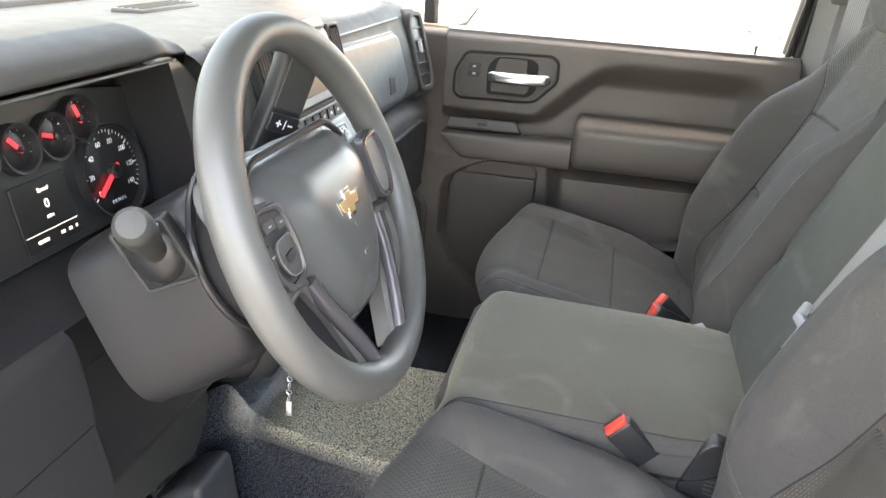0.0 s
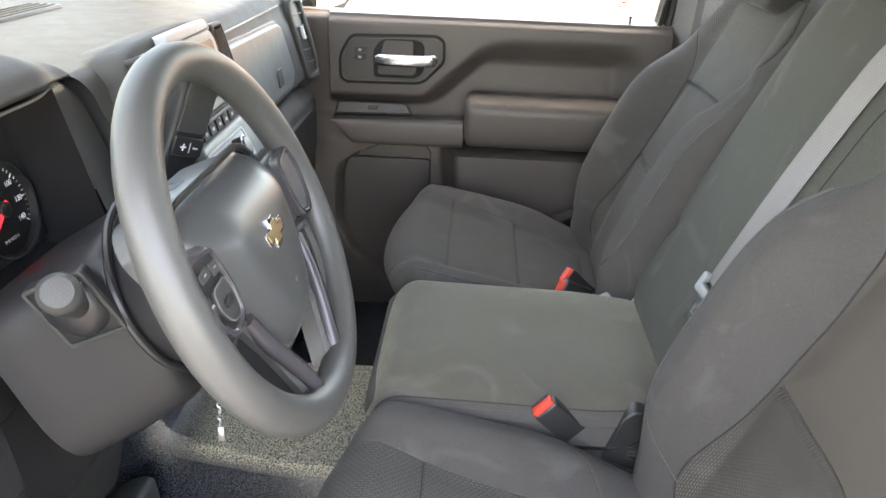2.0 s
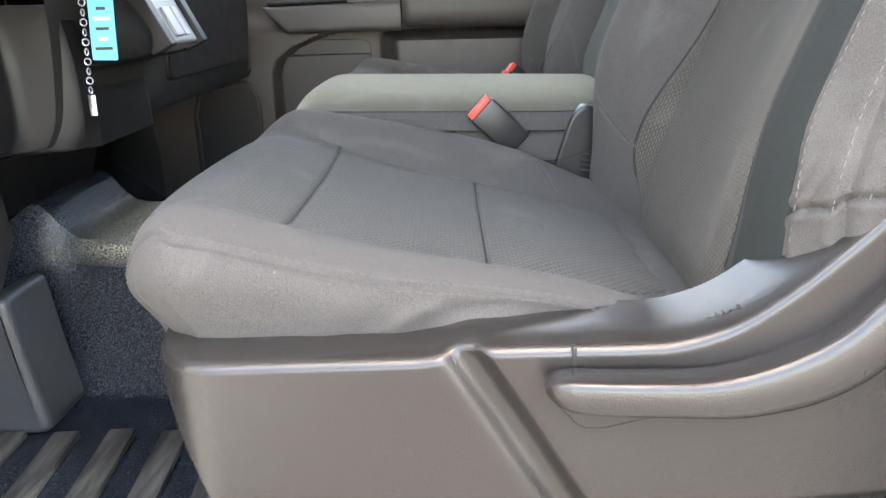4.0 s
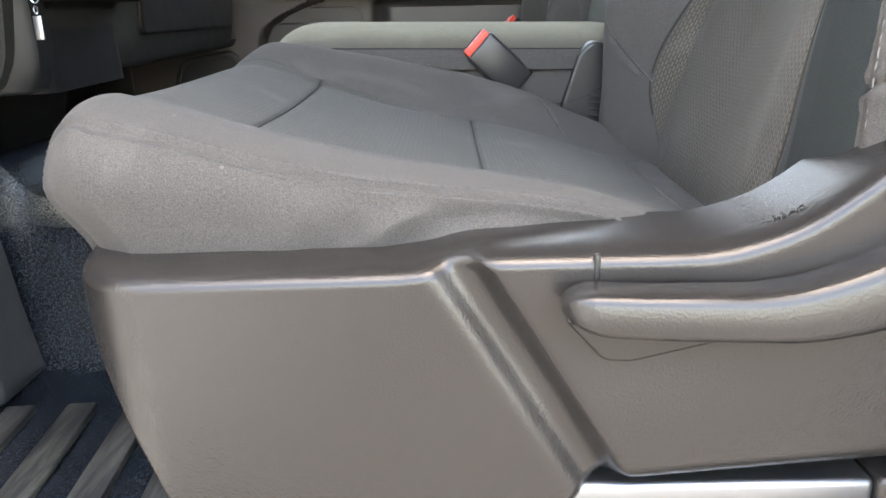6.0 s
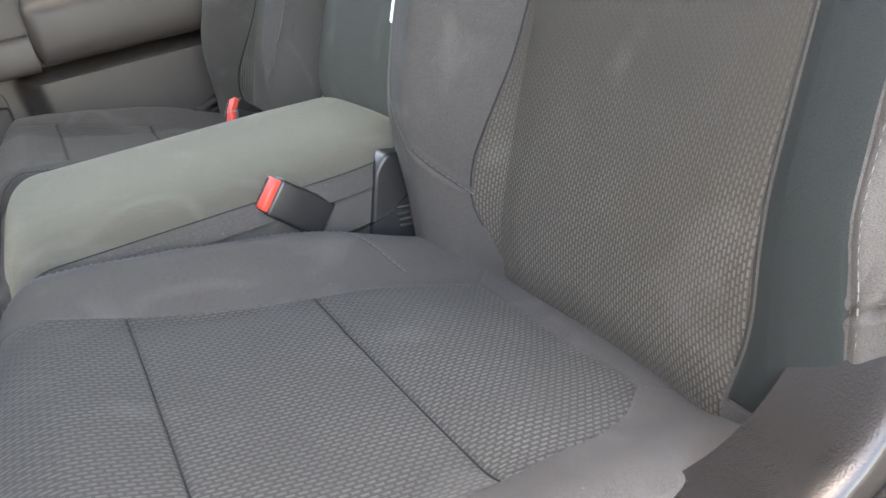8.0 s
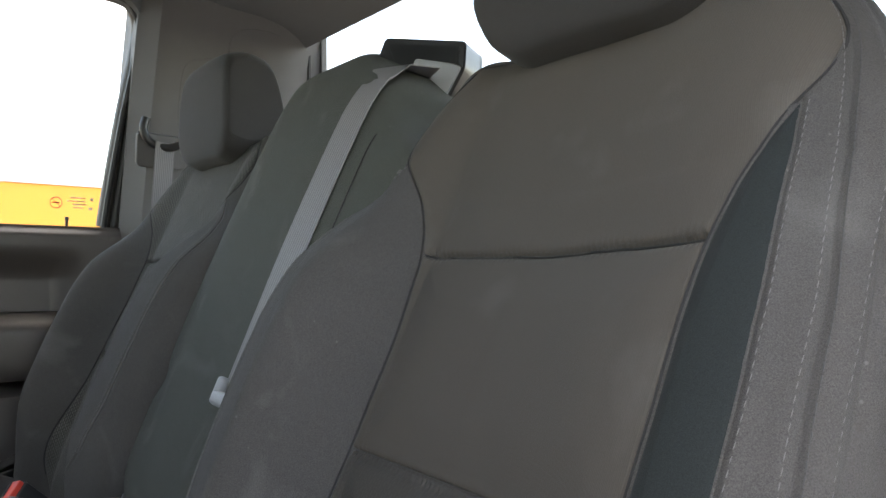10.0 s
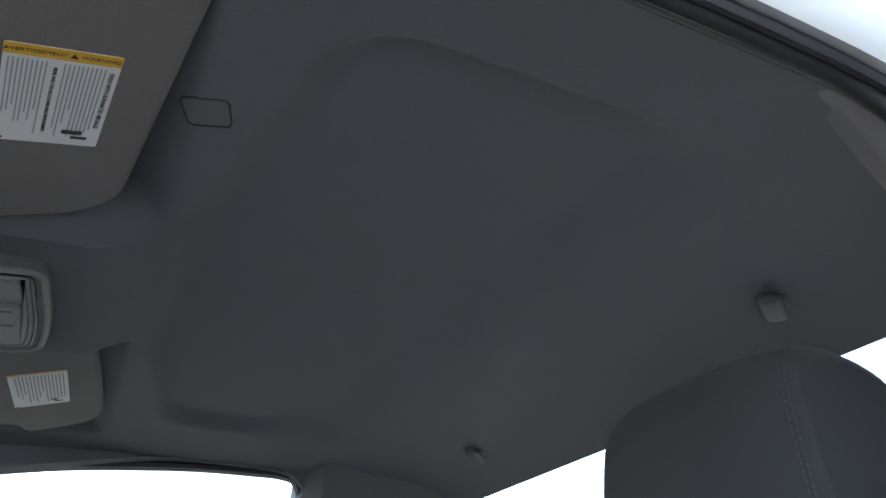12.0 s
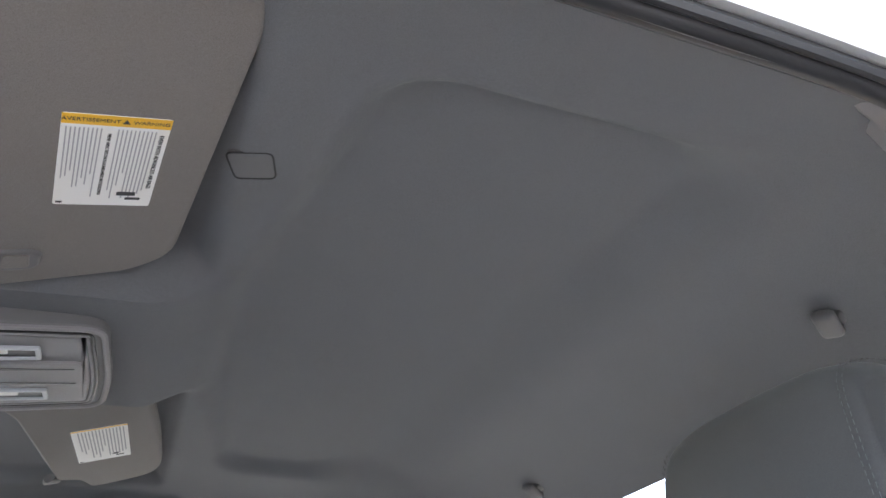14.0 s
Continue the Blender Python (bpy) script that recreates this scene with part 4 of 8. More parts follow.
    for key, wid, deep in (("first", 0.0020, 0.0020), ("second", 0.0022, 0.0026), ("third", 0.0014, 0.0016), ("piping", 0.0018, 0.0016)):
        h = BACK_LINES[key][0]
        k = np.abs(np.gradient(L[key](A), A))[:, None]
        if not driver and key in ("first", "second"):
            continue
        cut = cut + furrow((bb - L[key](a)) / np.sqrt(1 + k ** 2), wid, deep, 0.0009) * (a > h[0]) * (a < h[-1])
    # gathered seam across the lower outer corner
    hem = lambda y: np.interp(-y, [0.222, 0.228, 0.246, 0.266, 0.274, 0.284], [0.068, 0.080, 0.091, 0.101, 0.112, 0.122])
    cut = cut + furrow(a - hem(bb), 0.0022, 0.0030, 0.0012) * (bb < -0.222)
    cut = cut + furrow(bb + 0.222, 0.0020, 0.0024, 0.0010) * (a < 0.070)
    for y0, ln in ((-0.236, 0.030), (-0.247, 0.042), (-0.256, 0.026)):
        cut = cut - 0.0016 * np.exp(-((bb - y0 + 0.25 * (a - 0.1)) / 0.0022) ** 2) * sstep(a, 0.088, 0.094) * sstep(a, 0.098 + ln, 0.098)
    P = P + sg * normals(P) * cut[..., None]
    SHIFT[0] = -0.017
    part("backrest", grid_geo(P), M_CLOTH, st)
    for p in pans:
        g, uv = insert_panel(bent, *p, na=100, nb=260, rise=0.006 * sg, depth=0.006 * sg)
        part("backrest_insert", g, M_FAR_DOT if not driver else M_BACK_DOT if p[0] < 0.2 else M_RIB, st, "brown-grey woven insert", uv=uv)
    for a0 in (0.258, 0.447):
        yy = np.linspace(0.985 * float(wl_(a0)), 0.985 * float(w(a0)), 60)
        S, Nn = on_surface(bent, np.stack([a0 - 0.006 * (a0 < 0.3) * (1 - (yy / 0.19) ** 2) + 0 * yy, yy], -1), 0.0)
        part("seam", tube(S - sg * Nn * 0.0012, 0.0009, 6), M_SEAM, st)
        part("stitching", stitches(S + sg * Nn * 0.0010 + E_UP * 0.0030, sg * Nn, 0.003, 0.004, 0.0003), M_STITCH_DARK, st)
    for line in (w, wl_):
        s_ = np.linspace(0.03, 0.66, 90)
        S, Nn = on_surface(back_fn, np.stack([s_, line(s_)], -1), 0.0)
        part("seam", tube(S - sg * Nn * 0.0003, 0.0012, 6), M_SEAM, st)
    # raised piping along the inner bolster's edge
    s_ = np.linspace(0.13, 0.535, 90)
    S, Nn = on_surface(back_fn, np.stack([s_, L["piping"](s_)], -1), 0.0)
    part("piping", tube(S + sg * Nn * 0.0002, 0.0017, 8), M_PIPING, st, "raised grey piping")
    # dark smooth panel of the outer bolster, up to its first stitched seam
    if driver:
        g, uv = insert_panel(back_fn, *dark, rise=0.004 * sg, depth=0.006 * sg)
        part("bolster_panel", g, M_BOLSTER, st, "smooth dark bolster panel")
    # top stitching beside each outer seam, and along the inner piping
    for key, off, mt, r in (("first", -0.0042, M_STITCH, 0.0005), ("second", 0.0042, M_STITCH, 0.0004), ("second", -0.0034, M_STITCH_DARK, 0.0005), ("third", 0.0030, M_STITCH, 0.0005), ("piping", -0.0045, M_STITCH, 0.0005)):
        if not driver and key in ("first", "second"):
            continue
        h = BACK_LINES[key][0]
        s_ = np.linspace(h[0] + 0.012 * (key != "piping"), h[-1], 120)
        S, Nn = on_surface(back_fn, np.stack([s_, L[key](s_) + off], -1), 0.0)
        part("stitching", stitches(S + sg * Nn * 0.0005, sg * Nn, 0.0056, 0.0012, r), mt, st)
    yy = np.linspace(-0.250, -0.280, 30)
    for off in (-0.0045, 0.0045):
        S, Nn = on_surface(back_fn, np.stack([hem(yy) + off, yy], -1), 0.0)
        part("stitching", stitches(S + sg * Nn * 0.0006, sg * Nn, 0.0040, 0.0030, 0.0004), M_STITCH_DARK, st)
    # rear shell of the backrest
    C = rounded([(-0.235, 0.0), (0.235, 0.0), (0.255, 0.2), (0.24, 0.46), (0.17, 0.655), (-0.17, 0.655), (-0.24, 0.46), (-0.255, 0.2)], 0.05)
    part("back_shell", plate(C, 0.045, 0.02, frame_of(B_O - E_FW * 0.12, (0, 1, 0), E_UP)), M_CLOTH, st)
    # head restraint with its posts
    hr = headrest_geo()
    hr = (hr[0] * (1, 0.945, 1), hr[1])
    if not driver:
        hr = (np.array((0.765, 0, 0.903)) + (hr[0] - np.array((0.768, 0, 0.915))) * (0.70, 0.92, 0.875), hr[1])
    h = part("headrest", hr, M_HEAD, st, "smooth black head restraint")
    for y in (-0.07, 0.07):
        part("post", tube([np.array((0.845, y, 0.90)), np.array((0.868, y, 0.96))], 0.006, 10), M_CHROME, h)
    for y in (-0.127, 0.127):
        for dy in (-0.0025, 0.0025):
            S = headrest_line(y + dy)
            part("stitching", stitches(S, (-0.8, np.sign(y) * 0.3, 0.3), r=0.0004), M_STITCH_DARK, h)
    yb = -0.1385
    bt = part("button", cyl((0.878, yb - 0.006, 0.992), (0, -1, 0.05), 0.018, 0.010, 0.002), M_BLACK, h, "black round release button")
    part("button_ring", merge(torus((0.878, yb - 0.007, 0.992), (0, -1, 0.05), 0.0125, 0.0026), cyl((0.878, yb - 0.0075, 0.992), (0, -1, 0.05), 0.006, 0.004, 0.001)), M_LGREY, bt)
    SHIFT[0] = 0.0
    seat_base(st, driver)
    MIRROR[0] = False
    return st


HR = smooth_path([(0.792, 0.922, 0), (0.772, 0.942, 0), (0.767, 1.02, 0), (0.771, 1.095, 0), (0.780, 1.124, 0), (0.799, 1.136, 0), (0.842, 1.141, 0), (0.890, 1.124, 0), (0.914, 1.07, 0), (0.928, 1.0, 0), (0.922, 0.955, 0), (0.897, 0.928, 0), (0.84, 0.915, 0)], 10, closed=True)[:, :2]


def outline_hr(t):
    n = len(HR)
    f = (t % 1.0) * n
    i = np.floor(f).astype(int) % n
    q = f - np.floor(f)
    return HR[i, 0] * (1 - q) + HR[(i + 1) % n, 0] * q, HR[i, 1] * (1 - q) + HR[(i + 1) % n, 1] * q


def headrest_shape(P):
    """Narrows the head restraint towards its top and rounds its corners as seen from the front."""
    x, y, z = P[..., 0], P[..., 1], P[..., 2]
    t = np.clip((np.abs(y) / 0.146 - 0.55) / 0.45, 0, 1) ** 2
    z2 = z + 0.034 * t * sstep(z, 1.01, 0.915) - 0.012 * t * sstep(z, 1.06, 1.14)
    y2 = y * (1 - 0.07 * sstep(z, 0.98, 1.14) - 0.06 * sstep(z, 0.98, 0.91))
    return np.stack([x, y2, z2], -1)


def headrest_geo():
    t = np.linspace(0, 1, 90, endpoint=False)
    ys = np.concatenate([-0.146 + 0.03 * np.linspace(0, 1, 14) ** 2, np.linspace(-0.11, 0.11, 24), 0.146 - 0.03 * np.linspace(1, 0, 14) ** 2])
    x, z = outline_hr(t)
    c = np.array((0.842, 1.028))
    rings = []
    for y in ys:
        e = np.clip((abs(y) - 0.122) / 0.024, 0, 1)
        k = 1 - 0.13 * (1 - (1 - e ** 2.0) ** (1 / 2.0))
        rings.append(np.stack([c[0] + (x - c[0]) * k + 0.10 * y * y, np.full_like(x, y), c[1] + (z - c[1]) * k - 0.25 * y * y], -1))
    V, F = grid_geo(headrest_shape(np.array(rings)), close_v=True)
    n = len(t)
    F += [tuple(range(n - 1, -1, -1)), tuple(range((len(ys) - 1) * n, len(ys) * n))]
    return V, F


def headrest_line(y):
    t = np.linspace(0.02, 0.5, 60)
    x, z = outline_hr(t)
    e = np.clip((abs(y) - 0.122) / 0.024, 0, 1)
    k = 1 - 0.13 * (1 - (1 - e ** 2.0) ** (1 / 2.0)) + 0.008
    c = np.array((0.842, 1.028))
    return headrest_shape(np.stack([c[0] + (x - c[0]) * k + 0.10 * y * y, np.full_like(x, y), c[1] + (z - c[1]) * k - 0.25 * y * y], -1))


def seat_base(st, driver):
    """Plastic side shield with recliner lever, track and pedestal."""
    # shield: outer skin over x and z, with a flat ledge on top, two fields and a slanting channel
    tx = [0.150, 0.33, 0.36, 0.48, 0.515, 0.55, 0.585, 0.62, 0.645, 0.70]
    tz = [0.343, 0.345, 0.353, 0.353, 0.364, 0.390, 0.424, 0.462, 0.475, 0.445]
    bx = [0.150, 0.156, 0.166, 0.178, 0.196, 0.21, 0.40, 0.425, 0.58, 0.66, 0.70]
    bz = [0.340, 0.31, 0.281, 0.249, 0.203, 0.196, 0.196, 0.221, 0.233, 0.24, 0.30]
    for side in (-1, 1):
        x = np.concatenate([0.150 + 0.05 * np.linspace(0, 1, 26) ** 1.5, np.linspace(0.203, 0.33, 40), np.linspace(0.331, 0.45, 130), np.linspace(0.453, 0.70, 90)])
        v = edge_samples(0, 1, 110, 1.6)
        X, W = np.meshgrid(x, v, indexing="ij")
        k = np.ones(9) / 9
        xu = np.linspace(0.150, 0.70, 170)
        top = np.interp(x, xu, np.convolve(np.pad(np.interp(xu, tx, tz), 4, mode="edge"), k, "valid"))
        bot = np.interp(x, bx, bz)
        Z = bot[:, None] + (top - bot)[:, None] * W
        e = np.clip(1 - (top[:, None] - Z) / (0.0105 + 0.006 * sstep(X, 0.44, 0.58)), 0, 1)
        pw = 2.3 + 2.6 * sstep(X, 0.44, 0.56)
        y = 0.296 - 0.036 * (1 - (1 - np.clip(e, 0, 0.99999) ** pw) ** (1 / pw))
        e = np.clip(1 - (Z - bot[:, None]) / 0.012, 0, 1)
        y -= 0.008 * e * e
        e = np.clip(1 - (X - 0.150) / 0.05, 0, 1)
        y -= 0.05 * (1 - np.sqrt(1 - np.clip(e, 0, 0.9999) ** 2.2))
        dch = (X - 0.35) * 0.857 + (Z - 0.342) * 0.515
        y -= 0.0085 * np.exp(-np.abs(dch / 0.0105) ** 2.6) * sstep(Z, 0.352, 0.340)
        y += 0.004 * sstep(dch, 0.006, 0.016)
        # dished area round the grip
        y -= 0.004 * np.exp(-((X - 0.44) / 0.06) ** 2 - ((Z - 0.300) / 0.03) ** 2)
        Y = side * y if side < 0 else y - 0.022
        P = np.stack([X, Y, Z], -1)
        Q = P.copy()
        Q[:, :, 1] = side * 0.235
        rim = grid_geo(np.stack([P[:, -1], Q[:, -1]]))
        rim2 = grid_geo(np.stack([P[0], Q[0]]))
        rim3 = grid_geo(np.stack([P[:, 0], Q[:, 0]]))
        sh = part("side_shield", merge(grid_geo(P), rim, rim2, rim3), M_SIDE, st, "grained dark grey plastic side shield", angle=60)
        if side > 0:
            continue
        # lever: long tapering grip that sweeps up into the recliner
        lev = smooth_path([(0.397, -0.311, 0.3285), (0.455, -0.314, 0.3265), (0.515, -0.312, 0.327), (0.572, -0.308, 0.347), (0.625, -0.304, 0.40), (0.665, -0.302, 0.44)], 24)
        hgt = np.interp(np.linspace(0, 1, len(lev)), [0, 0.012, 0.03, 0.06, 0.3, 0.6, 1.0], [0.002, 0.006, 0.0088, 0.0105, 0.0115, 0.017, 0.028])
        rings = []
        ang = np.linspace(0, 2 * math.pi, 24, endpoint=False)
        for p, hh in zip(lev, hgt):
            c, s = np.cos(ang), np.sin(ang)
            ex = min(0.013, 1.3 * hh) * np.sign(c) * np.abs(c) ** 0.45
            ez = hh * np.sign(s) * np.abs(s) ** 0.45
            rings.append(np.stack([p[0] - 0.25 * ez, p[1] + ex + 0.12 * ez, p[2] + ez], -1))
        V, F = grid_geo(np.array(rings), close_v=True)
        F = F + [tuple(range(23, -1, -1)), tuple(range((len(lev) - 1) * 24, len(lev) * 24))]
        part("recliner_lever", (V, F), M_SIDE, st, "long dark grey plastic recliner lever")
        Wd = rounded([(0.400, 0.318), (0.51, 0.318), (0.490, 0.3075), (0.434, 0.2945), (0.420, 0.2955)], 0.004)
        part("lever_recess", plate(Wd, 0.01, 0.002, frame_of((0, -0.3015, 0), (1, 0, 0), (0, 0, 1))), M_SIDE, st)
        part("shield_notch", box_at((0.4155, -0.2985, 0.344), (0.0028, 0.004, 0.013), 0.001), M_BLACK, st)
        if driver:
            # raised lettering on the rising ledge
            ii = int(np.argmin(np.abs(x - 0.509)))
            jj = int(np.argmin(np.abs(P[ii, :, 1] + 0.281) + (P[ii, :, 2] < 0.34)))
            eu = P[ii + 3, jj] - P[ii - 3, jj]
            ev = P[ii, min(jj + 2, len(v) - 1)] - P[ii, jj - 2]
            nn = np.cross(eu, ev)
            nn /= np.linalg.norm(nn)
            at = P[ii, jj] + nn * 0.0003
            writing("lettering", "AIRBAG", 0.0068, frame_of(tuple(at), tuple(eu), tuple(ev)), M_SIDE, st, 0.0006)
    # track rail and pedestal
    for y in (-0.275, 0.235):
        part("track", box_at((0.49, y, 0.208), (0.165, 0.030, 0.016), 0.004), M_TRACK, st, "bright steel seat track")
        part("track_end", box_at((0.583, y - 0.001, 0.207), (0.02, 0.034, 0.022), 0.004), M_SIDE, st)
        part("track_cover", box_at((0.44, y - 0.004, 0.186), (0.5, 0.040, 0.022), 0.008), M_SIDE, st)
    part("pedestal", box_at((0.42, -0.01, 0.085), (0.44, 0.42, 0.17), 0.02), M_BLACK, st)
    part("frame", box_at((0.42, -0.01, 0.235), (0.40, 0.46, 0.13), 0.03), M_BLACK, st)


front_seat(True)
front_seat(False)


def centre_cushion_fn(x, v):
    yc, h = 0.425, 0.188 - 0.018 * sstep(x, 0.45, 0.585)
    y = yc + v * h
    z = 0.447 - 0.02 * (x - 0.12) - drop(v, 0.055, 3.2)
    nose = np.clip((0.185 - x) / 0.07, 0, 1)
    z = z - drop(nose, 0.16, 2.4)
    rear = np.clip((x - 0.55) / 0.035, 0, 1)
    z = z - drop(rear, 0.05, 2.4)
    return np.stack([x + 0 * v, y, z], -1)


C_TH = 0.40
C_UP = np.array((math.sin(C_TH), 0, math.cos(C_TH)))
C_FW = np.array((-math.cos(C_TH), 0, math.sin(C_TH)))
C_O = np.array((0.540, 0.418, 0.40))


def centre_back_half(s, v):
    """Half width of the centre back: it spreads behind the driver's bolster and is nicked above the far hinge."""
    near = 0.192 + 0.060 * sstep(s, 0.26, 0.40) * sstep(s, 0.60, 0.50) + 0.010 * np.exp(-((s - 0.08) / 0.09) ** 2)
    far = 0.200 - 0.022 * np.exp(-((s - 0.190) / 0.022) ** 2) + 0.006 * np.exp(-((s - 0.08) / 0.07) ** 2) - 0.03 * sstep(s, 0.54, 0.64)
    return np.where(v < 0, near, far) - 0.014 * sstep(s, 0.5, 0.6)


def centre_back_fn(s, v):
    d = 0.008 * np.sin(np.clip(s / 0.6, 0, 1) * math.pi) - drop(v, 0.10, 4.5)
    top = np.clip((s - 0.575) / 0.062, 0, 1)
    d = d - drop(top, 0.11, 2.3)
    low = np.clip((0.09 - s) / 0.10, 0, 1)
    d = d - drop(low, 0.09, 2.2)
    y = v * centre_back_half(s, v)
    # the top stands higher towards the far seat and falls away beside the belt outlet
    lift = 0.050 - 0.030 * sstep(-y, 0.03, 0.10) - 0.062 * sstep(-y, 0.085, 0.20)
    s = s + lift * sstep(s, 0.36, 0.60)
    return C_O + s[..., None] * C_UP + d[..., None] * C_FW + np.stack([0 * y, y, 0 * y], -1)


def centre_seat():
    st = thing("middle_seat", (0.35, YC, 0.0), "greenish grey cloth fold-up centre seat between the front seats", "car seat")
    A = np.concatenate([0.1155 + 0.07 * np.linspace(0, 1, 40) ** 1.6, np.linspace(0.19, 0.545, 50), 0.55 + 0.0349 * (1 - (1 - np.linspace(0, 1, 18)) ** 1.8)])
    B = edge_samples(-0.9995, 0.9995, 90)
    a, b = np.meshgrid(A, B, indexing="ij")
    part("cushion", grid_geo(centre_cushion_fn(a, b * 0.955)), M_CLOTH_CENTRE, st)
    for sgn in (-1, 1):
        a2, b2 = np.meshgrid(A, sgn * (0.955 + 0.0445 * (1 - (1 - np.linspace(0, 1, 24)) ** 2)), indexing="ij")
        g = grid_geo(centre_cushion_fn(a2, b2))
        part("side_edge", (g[0], [q[::-1] for q in g[1]] if sgn < 0 else g[1]), M_CLOTH, st, "dark grey cloth edge under the seam")
    # lower band below the piping
    o = rounded([(0.118, 0.24), (0.575, 0.25), (0.575, 0.30), (0.545, 0.34), (0.535, 0.392), (0.16, 0.398), (0.125, 0.375)], 0.01)
    for y, s in ((0.243, -1), (0.607, 1)):
        M = frame_of((0, y, 0), (1, 0, 0), (0, 0, 1)) if s < 0 else frame_of((0, y, 0), (-1, 0, 0), (0, 0, 1))
        part("side_band", plate(o if s < 0 else [(-x, z) for x, z in o], 0.05, 0.008, M), M_CLOTH, st, "dark grey cloth side band")
    part("body", box_at((0.34, 0.425, 0.29), (0.44, 0.35, 0.24), 0.03), M_CLOTH, st)
    for v in (-0.985, 0.985):
        q = np.stack([np.linspace(0.15, 0.56, 60), np.full(60, v)], -1)
        S, Nn = on_surface(centre_cushion_fn, q, 0.0006)
        part("stitching", stitches(S, (0, np.sign(v), 0.5)), M_STITCH_DARK, st)
    part("hinge_cover", box_at((0.595, 0.425, 0.385), (0.06, 0.33, 0.03), 0.008, 3, (0, 12, 0)), M_BLACK, st)
    for y in (0.262, 0.588):
        p = smooth_path([(0.50, y, 0.375), (0.535, y, 0.372), (0.56, y, 0.392), (0.575, y, 0.425)], 8)
        part("hinge_arm", ribbon(p, [(0, 1, 0)] * len(p), 0.032, 0.012)[0], M_GREY, st, "grey plastic hinge arm")
    q = smooth_path([(0.465, 0.256, 0.330), (0.503, 0.255, 0.342), (0.537, 0.254, 0.350), (0.561, 0.254, 0.362), (0.59, 0.256, 0.382)], 8)
    part("hinge_moulding", tube(q, np.linspace(0.005, 0.008, len(q)), 10), M_GREY, st, "grey hinge moulding")
    hb = part("hinge_bracket", plate(rounded([(0.474, 0.335), (0.497, 0.408), (0.512, 0.423), (0.538, 0.418), (0.575, 0.33), (0.53, 0.315)], 0.008), 0.03, 0.004, frame_of((0, 0.238, 0), (1, 0, 0), (0, 0, 1))), M_BLACK, st, "black hinge bracket")
    for k in range(4):
        part("bracket_rib", box_at((0.535, 0.2365, 0.337 + 0.007 * k), (0.050, 0.004, 0.003), 0.001, 1, (0, 8, 0)), M_DASH, hb)
    part("hinge_shroud", box_at((0.555, 0.275, 0.30), (0.14, 0.05, 0.075), 0.014, 4, (0, -10, 0)), M_SIDE, st)
    # smooth pale mouldings at the rear hinges
    part("hinge_moulding", box_at((0.562, 0.628, 0.405), (0.135, 0.034, 0.024), 0.010, 4, (10, -6, 36)), M_GREY, st, "grey hinge moulding")
    for v in (-0.955, 0.955):
        q = np.stack([np.linspace(0.14, 0.56, 70), np.full(70, v)], -1)
        S, Nn = on_surface(centre_cushion_fn, q, 0.0002)
        part("seam", tube(S, 0.0008, 6), M_SEAM, st)
        part("stitching", stitches(S + np.array((0, -0.004 * np.sign(v), 0.0006)), Nn * np.sign(Nn[:, 2:3]), 0.004, 0.003, 0.0004), M_STITCH, st)
    # folding back
    A = np.concatenate([np.linspace(-0.009, 0.09, 40), np.linspace(0.1, 0.555, 90), 0.56 + 0.0769 * (1 - (1 - np.linspace(0, 1, 30)) ** 1.8)])
    a, b = np.meshgrid(A, B, indexing="ij")
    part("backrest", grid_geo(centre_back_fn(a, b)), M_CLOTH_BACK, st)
    c = rounded([(-0.17, 0.05), (0.17, 0.05), (0.150, 0.61), (-0.03, 0.58), (-0.150, 0.52)], 0.03)
    part("back_shell", plate(c, 0.05, 0.01, frame_of(C_O - C_FW * 0.095, (0, 1, 0), C_UP)), M_BLACK, st)
    # seams along the folding back's near edge, and the round far hinge cover
    q = np.linspace(0.10, 0.54, 80)
    S, Nn = on_surface(centre_back_fn, np.stack([q, (0.247 - 0.418) / centre_back_half(q, -1.0)], -1), 0.0)
    part("seam", tube(S + C_FW * 0.0004, 0.0008, 6), M_SEAM, st)
    part("stitching", stitches(S + C_FW * 0.001 + np.array((0, -0.004, 0)), C_FW, 0.0042, 0.0028, 0.0005), M_STITCH_DARK, st)
    for r, y, mt in ((0.066, 0.628, M_BLACK), (0.058, 0.612, M_SIDE)):
        part("hinge_cover", cyl((0.612, y, 0.505), (0, 1, 0), r, 0.018, 0.005, 36), mt, st, "round dark hinge cover")
    return st


centre_seat()


# ---- passenger door ----
def door_face(X, Z):
    """How far the trim stands in from the door's outer skin."""
    y = 1.308 - 0.006 * np.cos((Z - 0.4) * 3)
    # upper band under the window, flowing down round the handle in a broad soft sweep
    inside = sstep(X, -0.121, -0.112)
    band = sstep(Z, 0.690, 0.765)
    tail = sstep(X - 1.1 * (Z - 0.64), 0.225, 0.150) * sstep(Z, 0.575, 0.615)
    rear = sstep(X, 0.60, 0.69)
    proud = 1 - (1 - band) * (1 - tail) * (1 - rear)
    y = y - 0.040 * proud * inside
    # belt roll at the window
    y = y + 0.018 * sstep(Z, 0.785, 0.803)
    # lower field, full and rounded, beside the sunk map pocket
    low = sstep(Z, 0.488, 0.462)
    field = low * sstep(X - 0.5 * np.maximum(0, 0.44 - Z) * 0.2, 0.170, 0.225) * sstep(Z, 0.12, 0.17)
    y = y - 0.070 * field
    # frame that bows round the pocket's front
    bow = np.interp(Z, [0.06, 0.12, 0.17, 0.257, 0.39, 0.42, 0.45, 0.475, 0.50], [0.08, 0.0, -0.056, -0.096, -0.094, -0.082, -0.040, 0.02, 0.10])
    y = y - 0.045 * sstep(X - bow, 0.012, -0.012) * sstep(Z, 0.56, 0.48)
    return y


